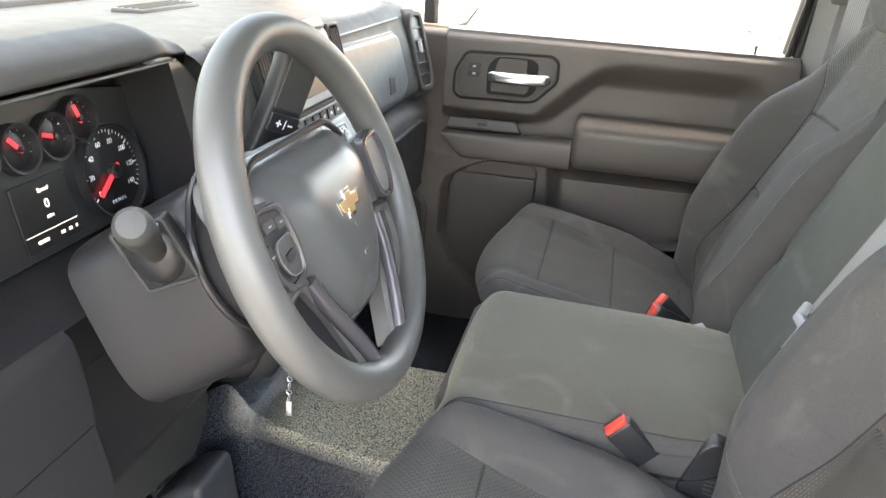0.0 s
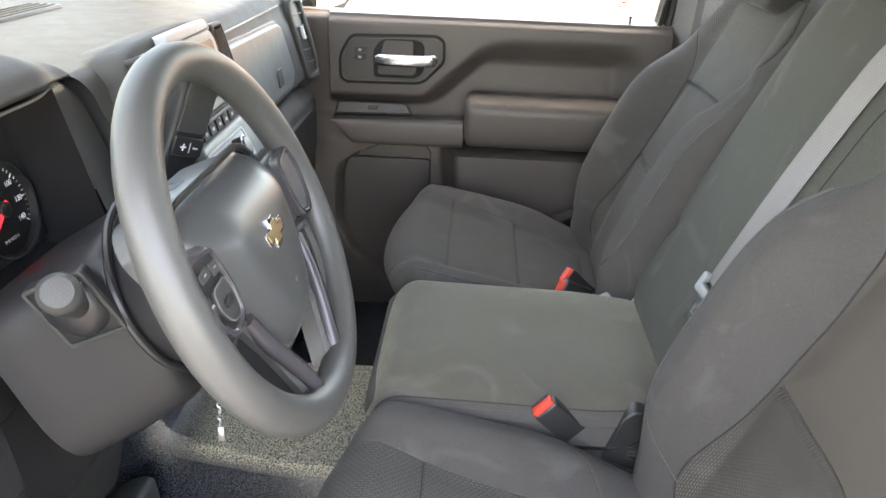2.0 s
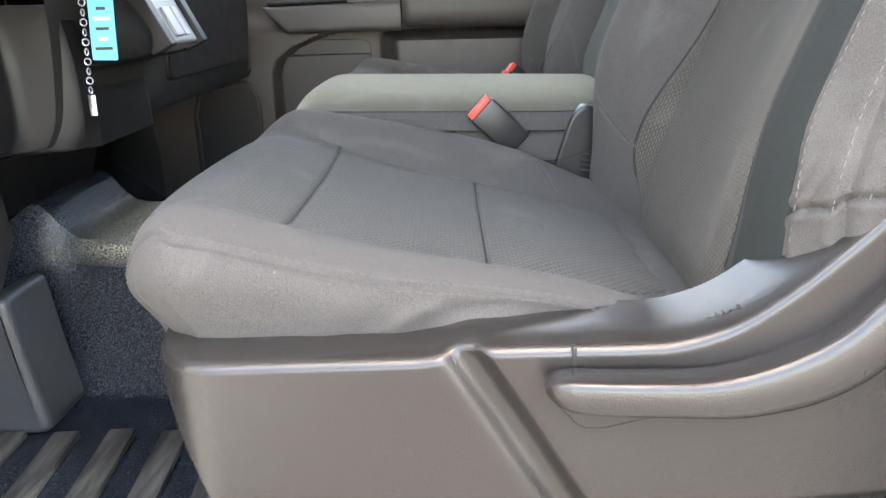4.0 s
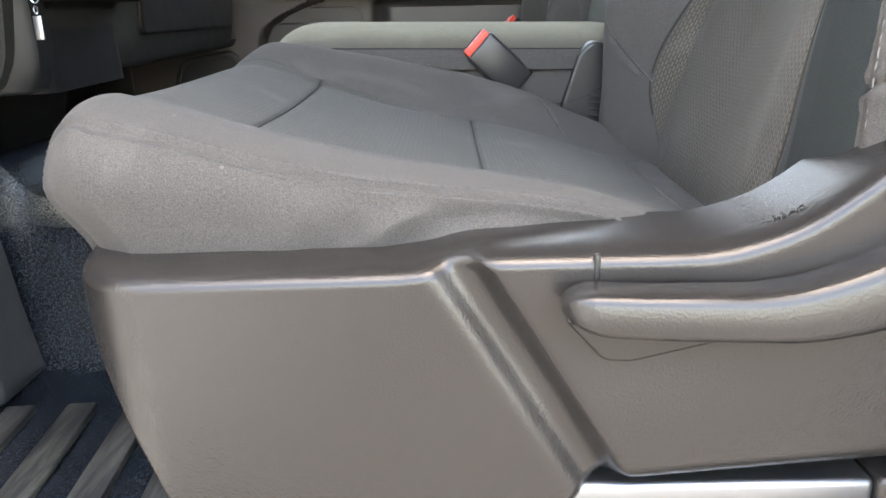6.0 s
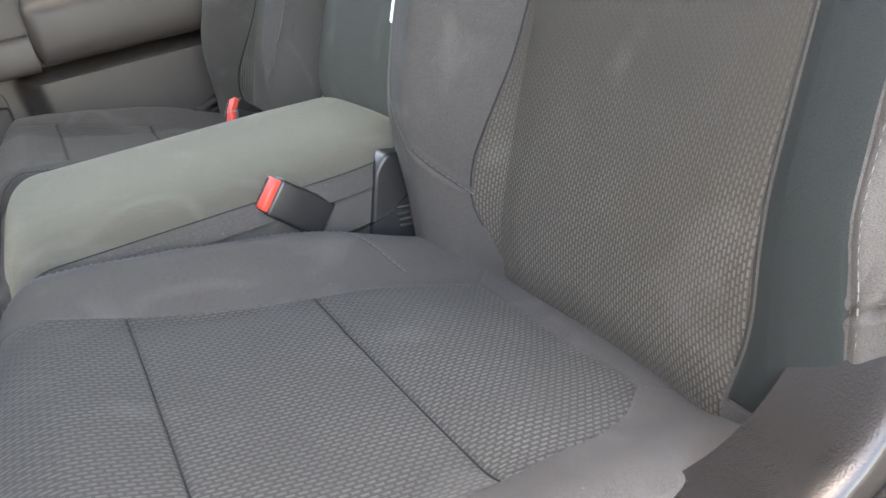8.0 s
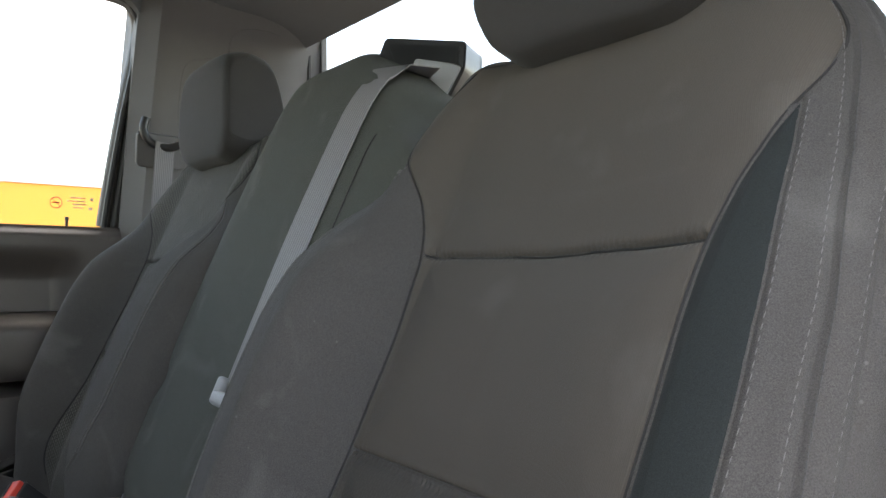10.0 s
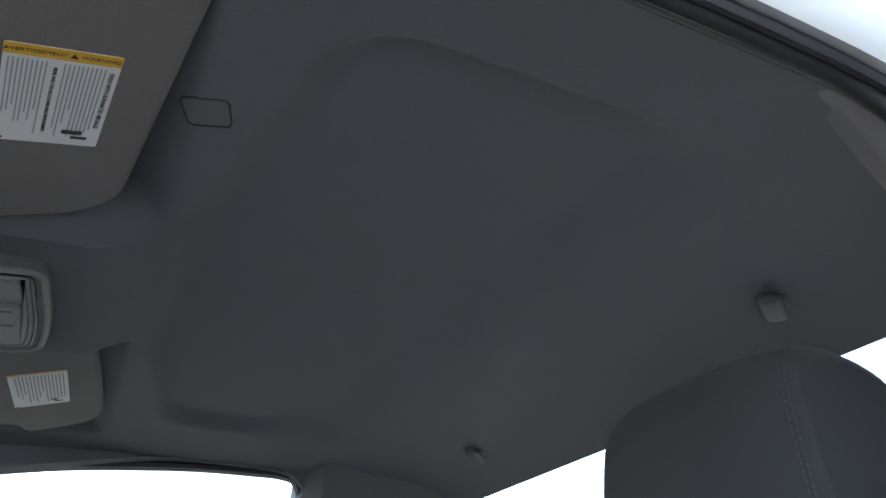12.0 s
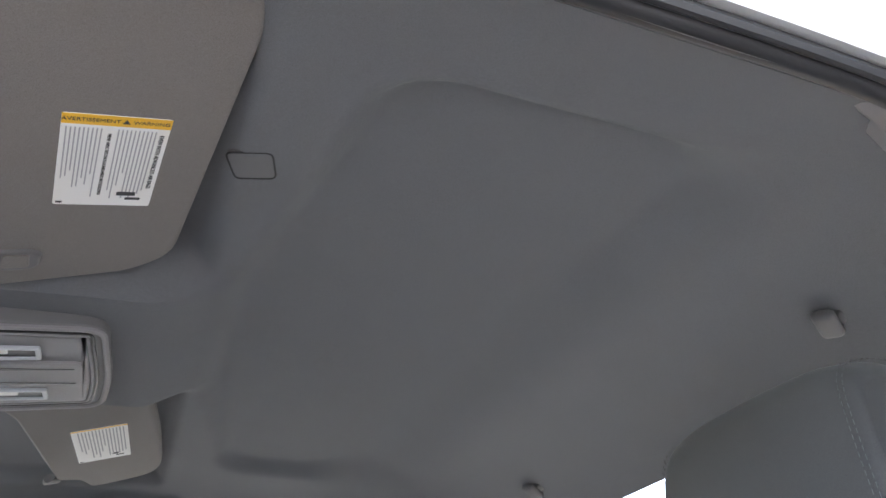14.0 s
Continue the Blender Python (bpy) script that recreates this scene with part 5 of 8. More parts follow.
def passenger_door():
    d = thing("door_1", (0.25, 1.30, 0.0), "closed front door with dark brown-grey moulded trim", "door", kind="structure")
    xs = np.linspace(-0.42, 0.735, 230)
    zs = np.linspace(-0.06, 0.806, 170)
    X, Z = np.meshgrid(xs, zs, indexing="ij")
    P = np.stack([X, door_face(X, Z), Z], -1)
    Q = P.copy()
    Q[:, :, 1] = 1.36
    part("door_trim", merge(grid_geo(P), grid_geo(np.stack([P[:, -1], Q[:, -1]])), grid_geo(np.stack([P[-1], Q[-1]])), grid_geo(Q[:, ::-1])), M_DOOR, d)
    # armrest pad
    n = 40
    xx = np.linspace(0, 1, 60)
    rings = []
    ang = np.linspace(0, 2 * math.pi, n, endpoint=False)
    for u in xx:
        x = 0.236 + 0.44 * u
        k = min(1.0, math.sqrt(max(0.0, 1 - (1 - min(u / 0.05, 1)) ** 2)) * 0.35 + 0.65)
        kz = 1 - 0.1 * max(0, u - 0.8)
        c, s = np.cos(ang), np.sin(ang)
        y = 1.252 + 0.046 * k * np.sign(c) * np.abs(c) ** 0.45
        z = 0.561 + 0.068 * k * kz * np.sign(s) * np.abs(s) ** 0.62
        y = y + 0.030 * sstep(z, 0.595, 0.632) * (c < 0)
        rings.append(np.stack([np.full(n, x), y, z], -1))
    V, F = grid_geo(np.array(rings), close_v=True)
    F += [tuple(range(n - 1, -1, -1)), tuple(range((len(xx) - 1) * n, len(xx) * n))]
    part("armrest", (V, F), M_DOOR, d, "padded dark armrest")
    # grab handle
    n = 28
    ang = np.linspace(0, 2 * math.pi, n, endpoint=False)
    rings = []
    for u in np.linspace(0, 1, 40):
        x = -0.105 + 0.338 * u
        e = min(1.0, u / 0.16)
        lo, hi = 0.546 - 0.060 * e, 0.550 + 0.010 * u
        c_, s_ = np.cos(ang), np.sin(ang)
        zc, hz = (lo + hi) / 2, (hi - lo) / 2
        rings.append(np.stack([np.full(n, x), 1.252 + 0.030 * np.sign(c_) * np.abs(c_) ** 0.4, zc + hz * np.sign(s_) * np.abs(s_) ** 0.4], -1))
    V, F = grid_geo(np.array(rings), close_v=True)
    F += [tuple(range(n - 1, -1, -1)), tuple(range(39 * n, 40 * n))]
    part("grab_handle", (V, F), M_DOOR, d, "moulded grab handle")
    # switch pod
    o = rounded([(-0.105, -0.015), (0.10, -0.011), (0.082, 0.019), (-0.095, 0.017)], 0.008)
    pod = part("switch_pod", plate(o, 0.05, 0.005, frame_of((0, 1.262, 0.570), (1, 0, 0), (0, 0.30, 1))), M_DOOR_DARK, d, "dark window switch pod")
    part("window_switch", box_at((-0.003, 1.262, 0.575), (0.026, 0.008, 0.010), 0.002), M_BLACK, pod, "black window switch")
    # door release
    bez = [(-0.085, 0.706), (-0.056, 0.757), (0.158, 0.763), (0.176, 0.750), (0.178, 0.70), (0.13, 0.650), (0.11, 0.643), (-0.07, 0.640), (-0.085, 0.652)]
    o = [(x, z) for x, z in rounded(bez, 0.014)]
    Mb = frame_of((0, 1.2565, 0), (1, 0, 0), (0, 0, 1))
    bz = part("handle_bezel", plate(o, 0.012, 0.003, Mb), M_DOOR_DARK, d, "dark handle bezel")
    # shade along the bezel's outline, drawn as a black tube
    part("bezel_shade_line", tube(np.array([np.array(Mb @ Vector((u, v, -0.001))) for u, v in o]), 0.0034, 8, closed=True), M_GAP, bz, "shade line round the handle bezel, painted black")
    i2 = np.array(inset(o[::-1] if area2(o) < 0 else o, 0.007))
    part("bezel_ridge", tube(np.array([np.array(frame_of((0, 1.2555, 0), (1, 0, 0), (0, 0, 1)) @ Vector((u, v, 0))) for u, v in i2]), 0.0016, 6, closed=True), M_DOOR, bz)
    o = [(x, z) for x, z in rounded([(0.0, 0.655), (0.108, 0.655), (0.128, 0.675), (0.128, 0.742), (0.105, 0.752), (0.022, 0.750), (0.0, 0.725)], 0.012)]
    part("handle_cup", plate(o, 0.004, 0.002, frame_of((0, 1.2535, 0), (1, 0, 0), (0, 0, 1))), M_GAP, bz, "recess behind the handle, its shade painted black")
    o = [(x, z) for x, z in rounded([(0.018, 0.712), (0.10, 0.712), (0.10, 0.748), (0.028, 0.748)], 0.008)]
    part("cup_field", plate(o, 0.003, 0.001, frame_of((0, 1.2510, 0), (1, 0, 0), (0, 0, 1))), M_DOOR_DARK, bz)
    o = [(x, z) for x, z in rounded([(0.012, 0.664), (0.100, 0.664), (0.108, 0.674), (0.108, 0.694), (0.012, 0.694)], 0.006)]
    part("cup_field", plate(o, 0.003, 0.001, frame_of((0, 1.2510, 0), (1, 0, 0), (0, 0, 1))), M_DOOR_DARK, bz)
    lev = smooth_path([(0.005, 1.248, 0.701), (0.03, 1.240, 0.702), (0.09, 1.238, 0.702), (0.145, 1.243, 0.703), (0.160, 1.252, 0.704)], 10)
    rings = []
    ang = np.linspace(0, 2 * math.pi, 18, endpoint=False)
    for q, hgt in zip(lev, np.interp(np.linspace(0, 1, len(lev)), [0, 0.08, 0.5, 0.9, 1], [0.010, 0.0140, 0.0145, 0.0140, 0.010])):
        c, s = np.cos(ang), np.sin(ang)
        rings.append(np.stack([np.full(18, q[0]), q[1] + 0.007 * np.sign(c) * np.abs(c) ** 0.7, q[2] + hgt * np.sign(s) * np.abs(s) ** 0.45], -1))
    V, F = grid_geo(np.array(rings), close_v=True)
    F += [tuple(range(17, -1, -1)), tuple(range((len(lev) - 1) * 18, len(lev) * 18))]
    part("door_handle", (V, F), M_CHROME, d, "satin chrome door handle")
    for k, z in enumerate((0.722, 0.704)):
        o = [(x, zz) for x, zz in rounded([(-0.052, z - 0.007), (-0.020, z - 0.007), (-0.016, z + 0.007), (-0.046, z + 0.007)], 0.003)]
        lb = part("lock_button", plate(o, 0.004, 0.001, frame_of((0, 1.2540, 0), (1, 0, 0), (0, 0, 1))), M_BLACK, bz)
        part("lock_mark", box_at((-0.034, 1.2530, z), (0.008, 0.001, 0.006), 0.0004, 1), M_GREY, lb)
    # map pocket and its ledge
    o = [(x, z) for x, z in rounded([(-0.09, 0.43), (-0.06, 0.468), (0.15, 0.468), (0.15, 0.13), (0.0, 0.10), (-0.09, 0.2)], 0.03)]
    pk = part("map_pocket", plate(o, 0.01, 0.003, frame_of((0, 1.2995, 0), (1, 0, 0), (0, 0, 1))), M_DOOR_DARK, d, "dark map pocket")
    part("pocket_ledge", plate(rounded([(-0.089, 0.395), (-0.07, 0.432), (0.149, 0.432), (0.149, 0.131), (0.0, 0.101), (-0.089, 0.2)], 0.012), 0.012, 0.006, frame_of((0, 1.290, 0), (1, 0, 0), (0, 0, 1)), seg=4), M_DOOR_DARK, pk)
    # loudspeaker grille low on the door
    o = [(x, z) for x, z in rounded([(-0.318, 0.30), (-0.295, 0.355), (-0.164, 0.374), (-0.138, 0.335), (-0.140, 0.06), (-0.318, 0.06)], 0.025)]
    gr = part("speaker_grille", plate(o, 0.012, 0.003, frame_of((0, 1.254, 0), (1, 0, 0), (0, 0, 1))), M_BLACK, d, "dark loudspeaker grille")
    i2 = np.array(inset(o[::-1] if area2(o) < 0 else o, 0.010))
    part("grille_rim", tube(np.array([np.array(frame_of((0, 1.253, 0), (1, 0, 0), (0, 0, 1)) @ Vector((u, v, 0))) for u, v in i2]), 0.004, 8, closed=True), M_DOOR_DARK, gr)
    # lock pin
    part("lock_pin", merge(tube([(0.632, 1.299, 0.80), (0.632, 1.299, 0.822)], 0.003, 8), cyl((0.632, 1.299, 0.826), (0, 0, 1), 0.0042, 0.008, 0.001, 12)), M_BLACK, d, "black lock pin")
    # window frame, glass and seals, leaning in towards the roof
    yw = lambda z: 1.318 - 0.30 * max(0.0, z - 0.80) ** 1.15
    op = smooth_path([(-0.36, 0, 0.80), (-0.32, 0, 0.86), (-0.10, 0, 1.12), (0.02, 0, 1.205), (0.20, 0, 1.248), (0.45, 0, 1.274), (0.62, 0, 1.280), (0.695, 0, 1.278), (0.728, 0, 1.262), (0.744, 0, 1.205), (0.727, 0, 1.045), (0.714, 0, 0.90), (0.706, 0, 0.80)], 8)
    line = np.array([(x, yw(z), z) for x, _, z in op])
    part("window_frame", tube(line + (0.008, 0.01, 0.01), 0.018, 10), M_DOOR_DARK, d, "dark window frame")
    part("window_seal", tube(line + (0, -0.012, 0), 0.007, 8), M_RUBBER, d, "black rubber glass seal")
    part("window_seal", tube(np.array([(0.744 - 0.10 * max(0.0, 1.12 - z) ** 1.5, yw(z) - 0.016, z) for z in np.linspace(0.02, 1.20, 30)]), 0.008, 8), M_RUBBER, d)
    zs = np.linspace(0.79, 1.278, 16)
    rows = []
    for z in zs:
        w = np.interp(z, [0.79, 0.86, 1.0, 1.12, 1.205, 1.278], [-0.36, -0.32, -0.20, -0.10, 0.02, 0.50])
        rows.append([(x, yw(z) + 0.004, z) for x in np.linspace(w, 0.742, 12)])
    P = np.array(rows)
    pane = part("window_pane", merge(grid_geo(P), grid_geo(P[:, ::-1] + (0, 0.004, 0))), M_GLASS, d, "clear side window")
    pane.visible_shadow = False
    # sticker printed on the glass
    red = simple("no_smoking_red", (0.55, 0.08, 0.05), 0.6)
    yg = yw(0.855) - 0.001
    part("glass_print", merge(torus((0.612, yg, 0.856), (0, 1, 0), 0.0115, 0.0011, 28, 6), box_at((0.612, yg, 0.856), (0.022, 0.0008, 0.0018), 0.0003, 1, (0, 45, 0)), box_at((0.612, yg, 0.856), (0.014, 0.0008, 0.003), 0.0003, 1)), red, pane, "red round no-smoking print")
    bars = [box_at((0.655 + dx, yg, 0.868 - 0.007 * k), (w, 0.0006, 0.0022), 0.0002, 1) for k, (dx, w) in enumerate(((0.0, 0.03), (-0.004, 0.036), (0.003, 0.028), (0.0, 0.02)))] + [box_at((0.682, yg, 0.866), (0.006, 0.0006, 0.006), 0.0003, 1), box_at((0.680, yg, 0.846), (0.008, 0.0006, 0.005), 0.0003, 1)]
    part("glass_print", merge(*bars), M_LGREY, pane, "small pale printed lines")
    # outside mirror on the door
    mi = thing("door_mirror", (-0.2, 1.6, 0.8), "black outside mirror with a bright glass, beside the far window", "mirror")
    o = rounded([(-0.17, 0.775), (-0.02, 0.79), (0.045, 0.84), (0.045, 1.0), (-0.17, 1.0)], 0.015)
    part("housing", plate([(u, v) for u, v in o], 0.035, 0.008, frame_of((-0.110, 1.55, -0.012), (0.45, 1, 0), (0, 0, 1))), M_BLACK, mi)
    part("glass", plate([(0.88 * u - 0.006, 0.890 + (v - 0.885) * 0.84) for u, v in o], 0.002, 0.001, frame_of((-0.109, 1.548, -0.012), (0.45, 1, 0), (0, 0, 1)) @ Matrix.Translation((0, 0, 0.002))), simple("mirror_glass", (0.9, 0.9, 0.9), 0.02, 1.0), mi, "mirror glass")


passenger_door()


# ---- pillars, seals, sills on the driver's side ----
def door_opening():
    yb = lambda z: YC - 0.862 + 0.30 * max(0.0, z - 0.80) ** 1.15
    op = smooth_path([(-0.45, 0, 0.60), (-0.38, 0, 0.84), (-0.12, 0, 1.10), (0.02, 0, 1.19), (0.20, 0, 1.232), (0.45, 0, 1.243), (0.62, 0, 1.243), (0.715, 0, 1.225), (0.75, 0, 1.16), (0.745, 0, 1.0), (0.735, 0, 0.8), (0.73, 0, 0.1)], 10)
    line = np.array([(x, yb(z) + 0.008, z) for x, _, z in op])
    seal = tagged(part("door_seal", tube(line, 0.0105, 10), M_RUBBER), "black rubber seal round the open door", "door seal", kind="structure")
    part("seal_lip", tube(line + (0, -0.014, -0.007), 0.005, 8), M_RUBBER, seal)
    # painted body side outside the seal
    W = [line + (0, -0.010, 0.004), line + (0, -0.026, -0.006), line + (0, -0.040, 0.002), line + (0, -0.050, 0.03)]
    tagged(part("body_side", grid_geo(np.array(W)), M_PAINT), "white painted door aperture", "body", kind="structure")
    # roof rail trim between seal and headliner
    top = line[(line[:, 2] > 1.0)]
    R = []
    for p in top:
        x, y, z = p
        zr = float(roof_z(np.array(x), np.array(YC - 0.72)))
        R.append([(x, y + 0.006, z + 0.004), (x, y + 0.012, z + 0.014), (x, YC - 0.725, zr - 0.004)])
    tagged(part("roof_rail_trim", grid_geo(np.array(R)), M_LINER), "grey trim along the roof rail", "trim", kind="structure")
    # A pillar trims and windscreen
    for s in (-1, 1):
        q = smooth_path([(-0.78, YC + s * 0.80, 0.84), (-0.42, YC + s * 0.78, 1.05), (-0.10, YC + s * 0.72, 1.235)], 14)
        tagged(part("pillar_a", tube(q, np.linspace(0.05, 0.038, len(q)), 12), M_PILLAR_PALE), "grey windscreen pillar trim", "pillar trim", kind="structure")
    sc = [[(-0.80, YC - 0.80 + 1.6 * t, 0.86) for t in np.linspace(0, 1, 12)], [(-0.08, YC - 0.70 + 1.4 * t, 1.27) for t in np.linspace(0, 1, 12)]]
    P = np.array(sc)
    tagged(part("windscreen", merge(grid_geo(P), grid_geo(P[:, ::-1] + (0.004, 0, 0.004))), M_SCREEN_GLASS), "wide clear windscreen", "window", kind="structure")
    # pale cap of the rear pillar beside the opening
    rear = line[(line[:, 0] > 0.60) & (line[:, 2] > 0.75)]
    edge = smooth_path([(0.655, -0.290, 1.262), (0.72, -0.272, 1.260), (0.79, -0.262, 1.212), (0.855, -0.270, 1.14), (0.89, -0.30, 1.0), (0.89, -0.34, 0.78)], 10)
    at = lambda c, n: np.array([[np.interp(u, np.linspace(0, 1, len(c)), c[:, k]) for k in range(3)] for u in np.linspace(0, 1, n)])
    ra, rb = at(rear, 50), at(edge, 50)
    rows = [ra + (0, 0.006, 0.004)] + [ra * (1 - u) + rb * u + np.array((0, 0.010, 0)) * math.sin(math.pi * u) for u in (0.12, 0.3, 0.5, 0.7, 0.88, 1.0)] + [rb + (0.02, 0.02, 0.01)]
    tagged(part("pillar_cap", grid_geo(np.array(rows)), M_PILLAR_PALE), "pale grey upper pillar trim beside the open door", "pillar trim", kind="structure")
    # far roof rail and header
    R = []
    for p in top:
        x, y, z = p
        zr = float(roof_z(np.array(x), np.array(YC + 0.725)))
        zw = z + 0.036 * float(sstep(x, 0.15, 0.50))
        R.append([(x, 2 * YC - y + 0.02, zw + 0.002), (x, 2 * YC - y - 0.012, zw + 0.010), (x, YC + 0.725, zr - 0.004)])
    tagged(part("roof_rail_trim_far", grid_geo(np.array(R)), M_LINER), "grey trim along the roof rail", "trim", kind="structure")
    sill = tagged(part("door_sill", box_at((0.2, -0.385, -0.02), (1.2, 0.10, 0.09), 0.02), M_BLACK), "black ribbed plastic door sill", "sill", kind="structure")
    # belt guide loop on the far rear pillar
    bl = thing("belt_loop", (0.79, 1.2, 0.98), "black seat belt guide on the far rear pillar", "belt guide")
    q = smooth_path([(0.757, 1.178, 1.035), (0.752, 1.176, 1.01), (0.765, 1.174, 0.985), (0.80, 1.17, 0.975), (0.83, 1.165, 0.985)], 8)
    part("loop", tube(q, 0.009, 10), M_BLACK, bl)
    part("plate", plate(rounded([(0.745, 0.975), (0.85, 0.975), (0.85, 1.045), (0.74, 1.05)], 0.012), 0.01, 0.003, frame_of((0, 1.482, 0), (1, 0, 0), (0, -0.3, 1))), M_PILLAR, bl)
    p = np.linspace((0.795, 1.168, 0.985), (0.77, 1.20, 0.30), 16)
    g, uv = ribbon(p, [(1, 0.35, 0)] * 16, 0.047, 0.0015)
    part("webbing", g, M_BELT, bl, "grey belt webbing", uv=uv)

    for y, nm in ((1.32, "kick_panel_far"), (-0.43, "kick_panel_near")):
        tagged(part(nm, box_at((-0.68, y, 0.38), (0.52, 0.06, 0.92), 0.02), M_BLACK), "dark plastic kick panel in the footwell", "kick panel", kind="structure")
    tagged(part("firewall", box_at((-0.80, YC, 0.42), (0.06, 1.75, 0.9), 0.01), M_BLACK), "black firewall behind the dashboard", "firewall", kind="structure")



def driver_door():
    """The driver's door, swung wide open beside the windscreen pillar; unseen, placed to shade."""
    d = thing("door_2", (-0.47, -0.47, 0.0), "driver's door standing wide open out of view, with dark moulded trim", "door", kind="structure")
    M = frame_of((-0.47, -0.50, 0), (0.30, -0.95, 0), (0, 0, 1))
    low = rounded([(0.0, -0.30), (1.08, -0.30), (1.14, 0.1), (1.14, 0.80), (0.0, 0.80)], 0.05)
    part("door_trim", plate(low, 0.05, 0.015, M @ Matrix.Translation((0, 0, 0.055))), M_DOOR, d)
    part("door_skin", plate(low, 0.05, 0.01, M), M_PAINT, d, "white painted door skin")
    part("armrest", moved(rbox((0.5, 0.12, 0.07), 0.025), M @ Matrix.Translation((0.6, 0.55, 0.075))), M_DOOR, d)
    top = smooth_path([(0.03, 0.80, 0), (0.30, 1.10, 0), (0.52, 1.22, 0), (0.95, 1.25, 0), (1.11, 1.20, 0), (1.12, 0.80, 0)], 8)
    part("window_frame", moved((tube(top, 0.022, 10)[0], tube(top, 0.022, 10)[1]), M @ Matrix.Translation((0, 0, 0.02))), M_DOOR_DARK, d)
    pn = part("window_pane", plate([(x, y) for x, y, _ in top], 0.004, 0.001, M @ Matrix.Translation((0, 0, 0.02))), M_GLASS, d)
    pn.visible_shadow = False


door_opening()
driver_door()


# ---- steering wheel and column ----
WC = np.array((0.063, 0.0, 0.775))
WA = radians(23.4)
WN = np.array((math.cos(WA), 0, math.sin(WA)))
WU = np.array((-math.sin(WA), 0, math.cos(WA)))
WY = np.array((0.0, 1.0, 0.0))


def wheel_pt(u, v, n=0.0):
    return WC + u * WY + v * WU + n * WN


def wheel_frame(n=0.0):
    c = wheel_pt(0, 0, n)
    return Matrix(((WY[0], WU[0], WN[0], c[0]), (WY[1], WU[1], WN[1], c[1]), (WY[2], WU[2], WN[2], c[2]), (0, 0, 0, 1)))


def bar(p0, p1, w0, w1, t, n0=0.0, n1=0.0, bow=0.0):
    """A flat spoke between two points of the wheel's plane."""
    k = 14
    rings = []
    ang = np.linspace(0, 2 * math.pi, 20, endpoint=False)
    p0, p1 = np.array(p0, float), np.array(p1, float)
    d = (p1 - p0) / np.linalg.norm(p1 - p0)
    s = np.array((-d[1], d[0]))
    for i in range(k):
        a = i / (k - 1)
        w = w0 + (w1 - w0) * a
        c = p0 + (p1 - p0) * a
        nn = n0 + (n1 - n0) * a + bow * math.sin(math.pi * a)
        rings.append([wheel_pt(*(c + s * w * math.copysign(abs(math.cos(q)) ** 0.5, math.cos(q))), nn + t * math.copysign(abs(math.sin(q)) ** 0.6, math.sin(q))) for q in ang])
    V, F = grid_geo(np.array(rings), close_v=True)
    return V, F + [tuple(range(19, -1, -1)), tuple(range((k - 1) * 20, k * 20))]


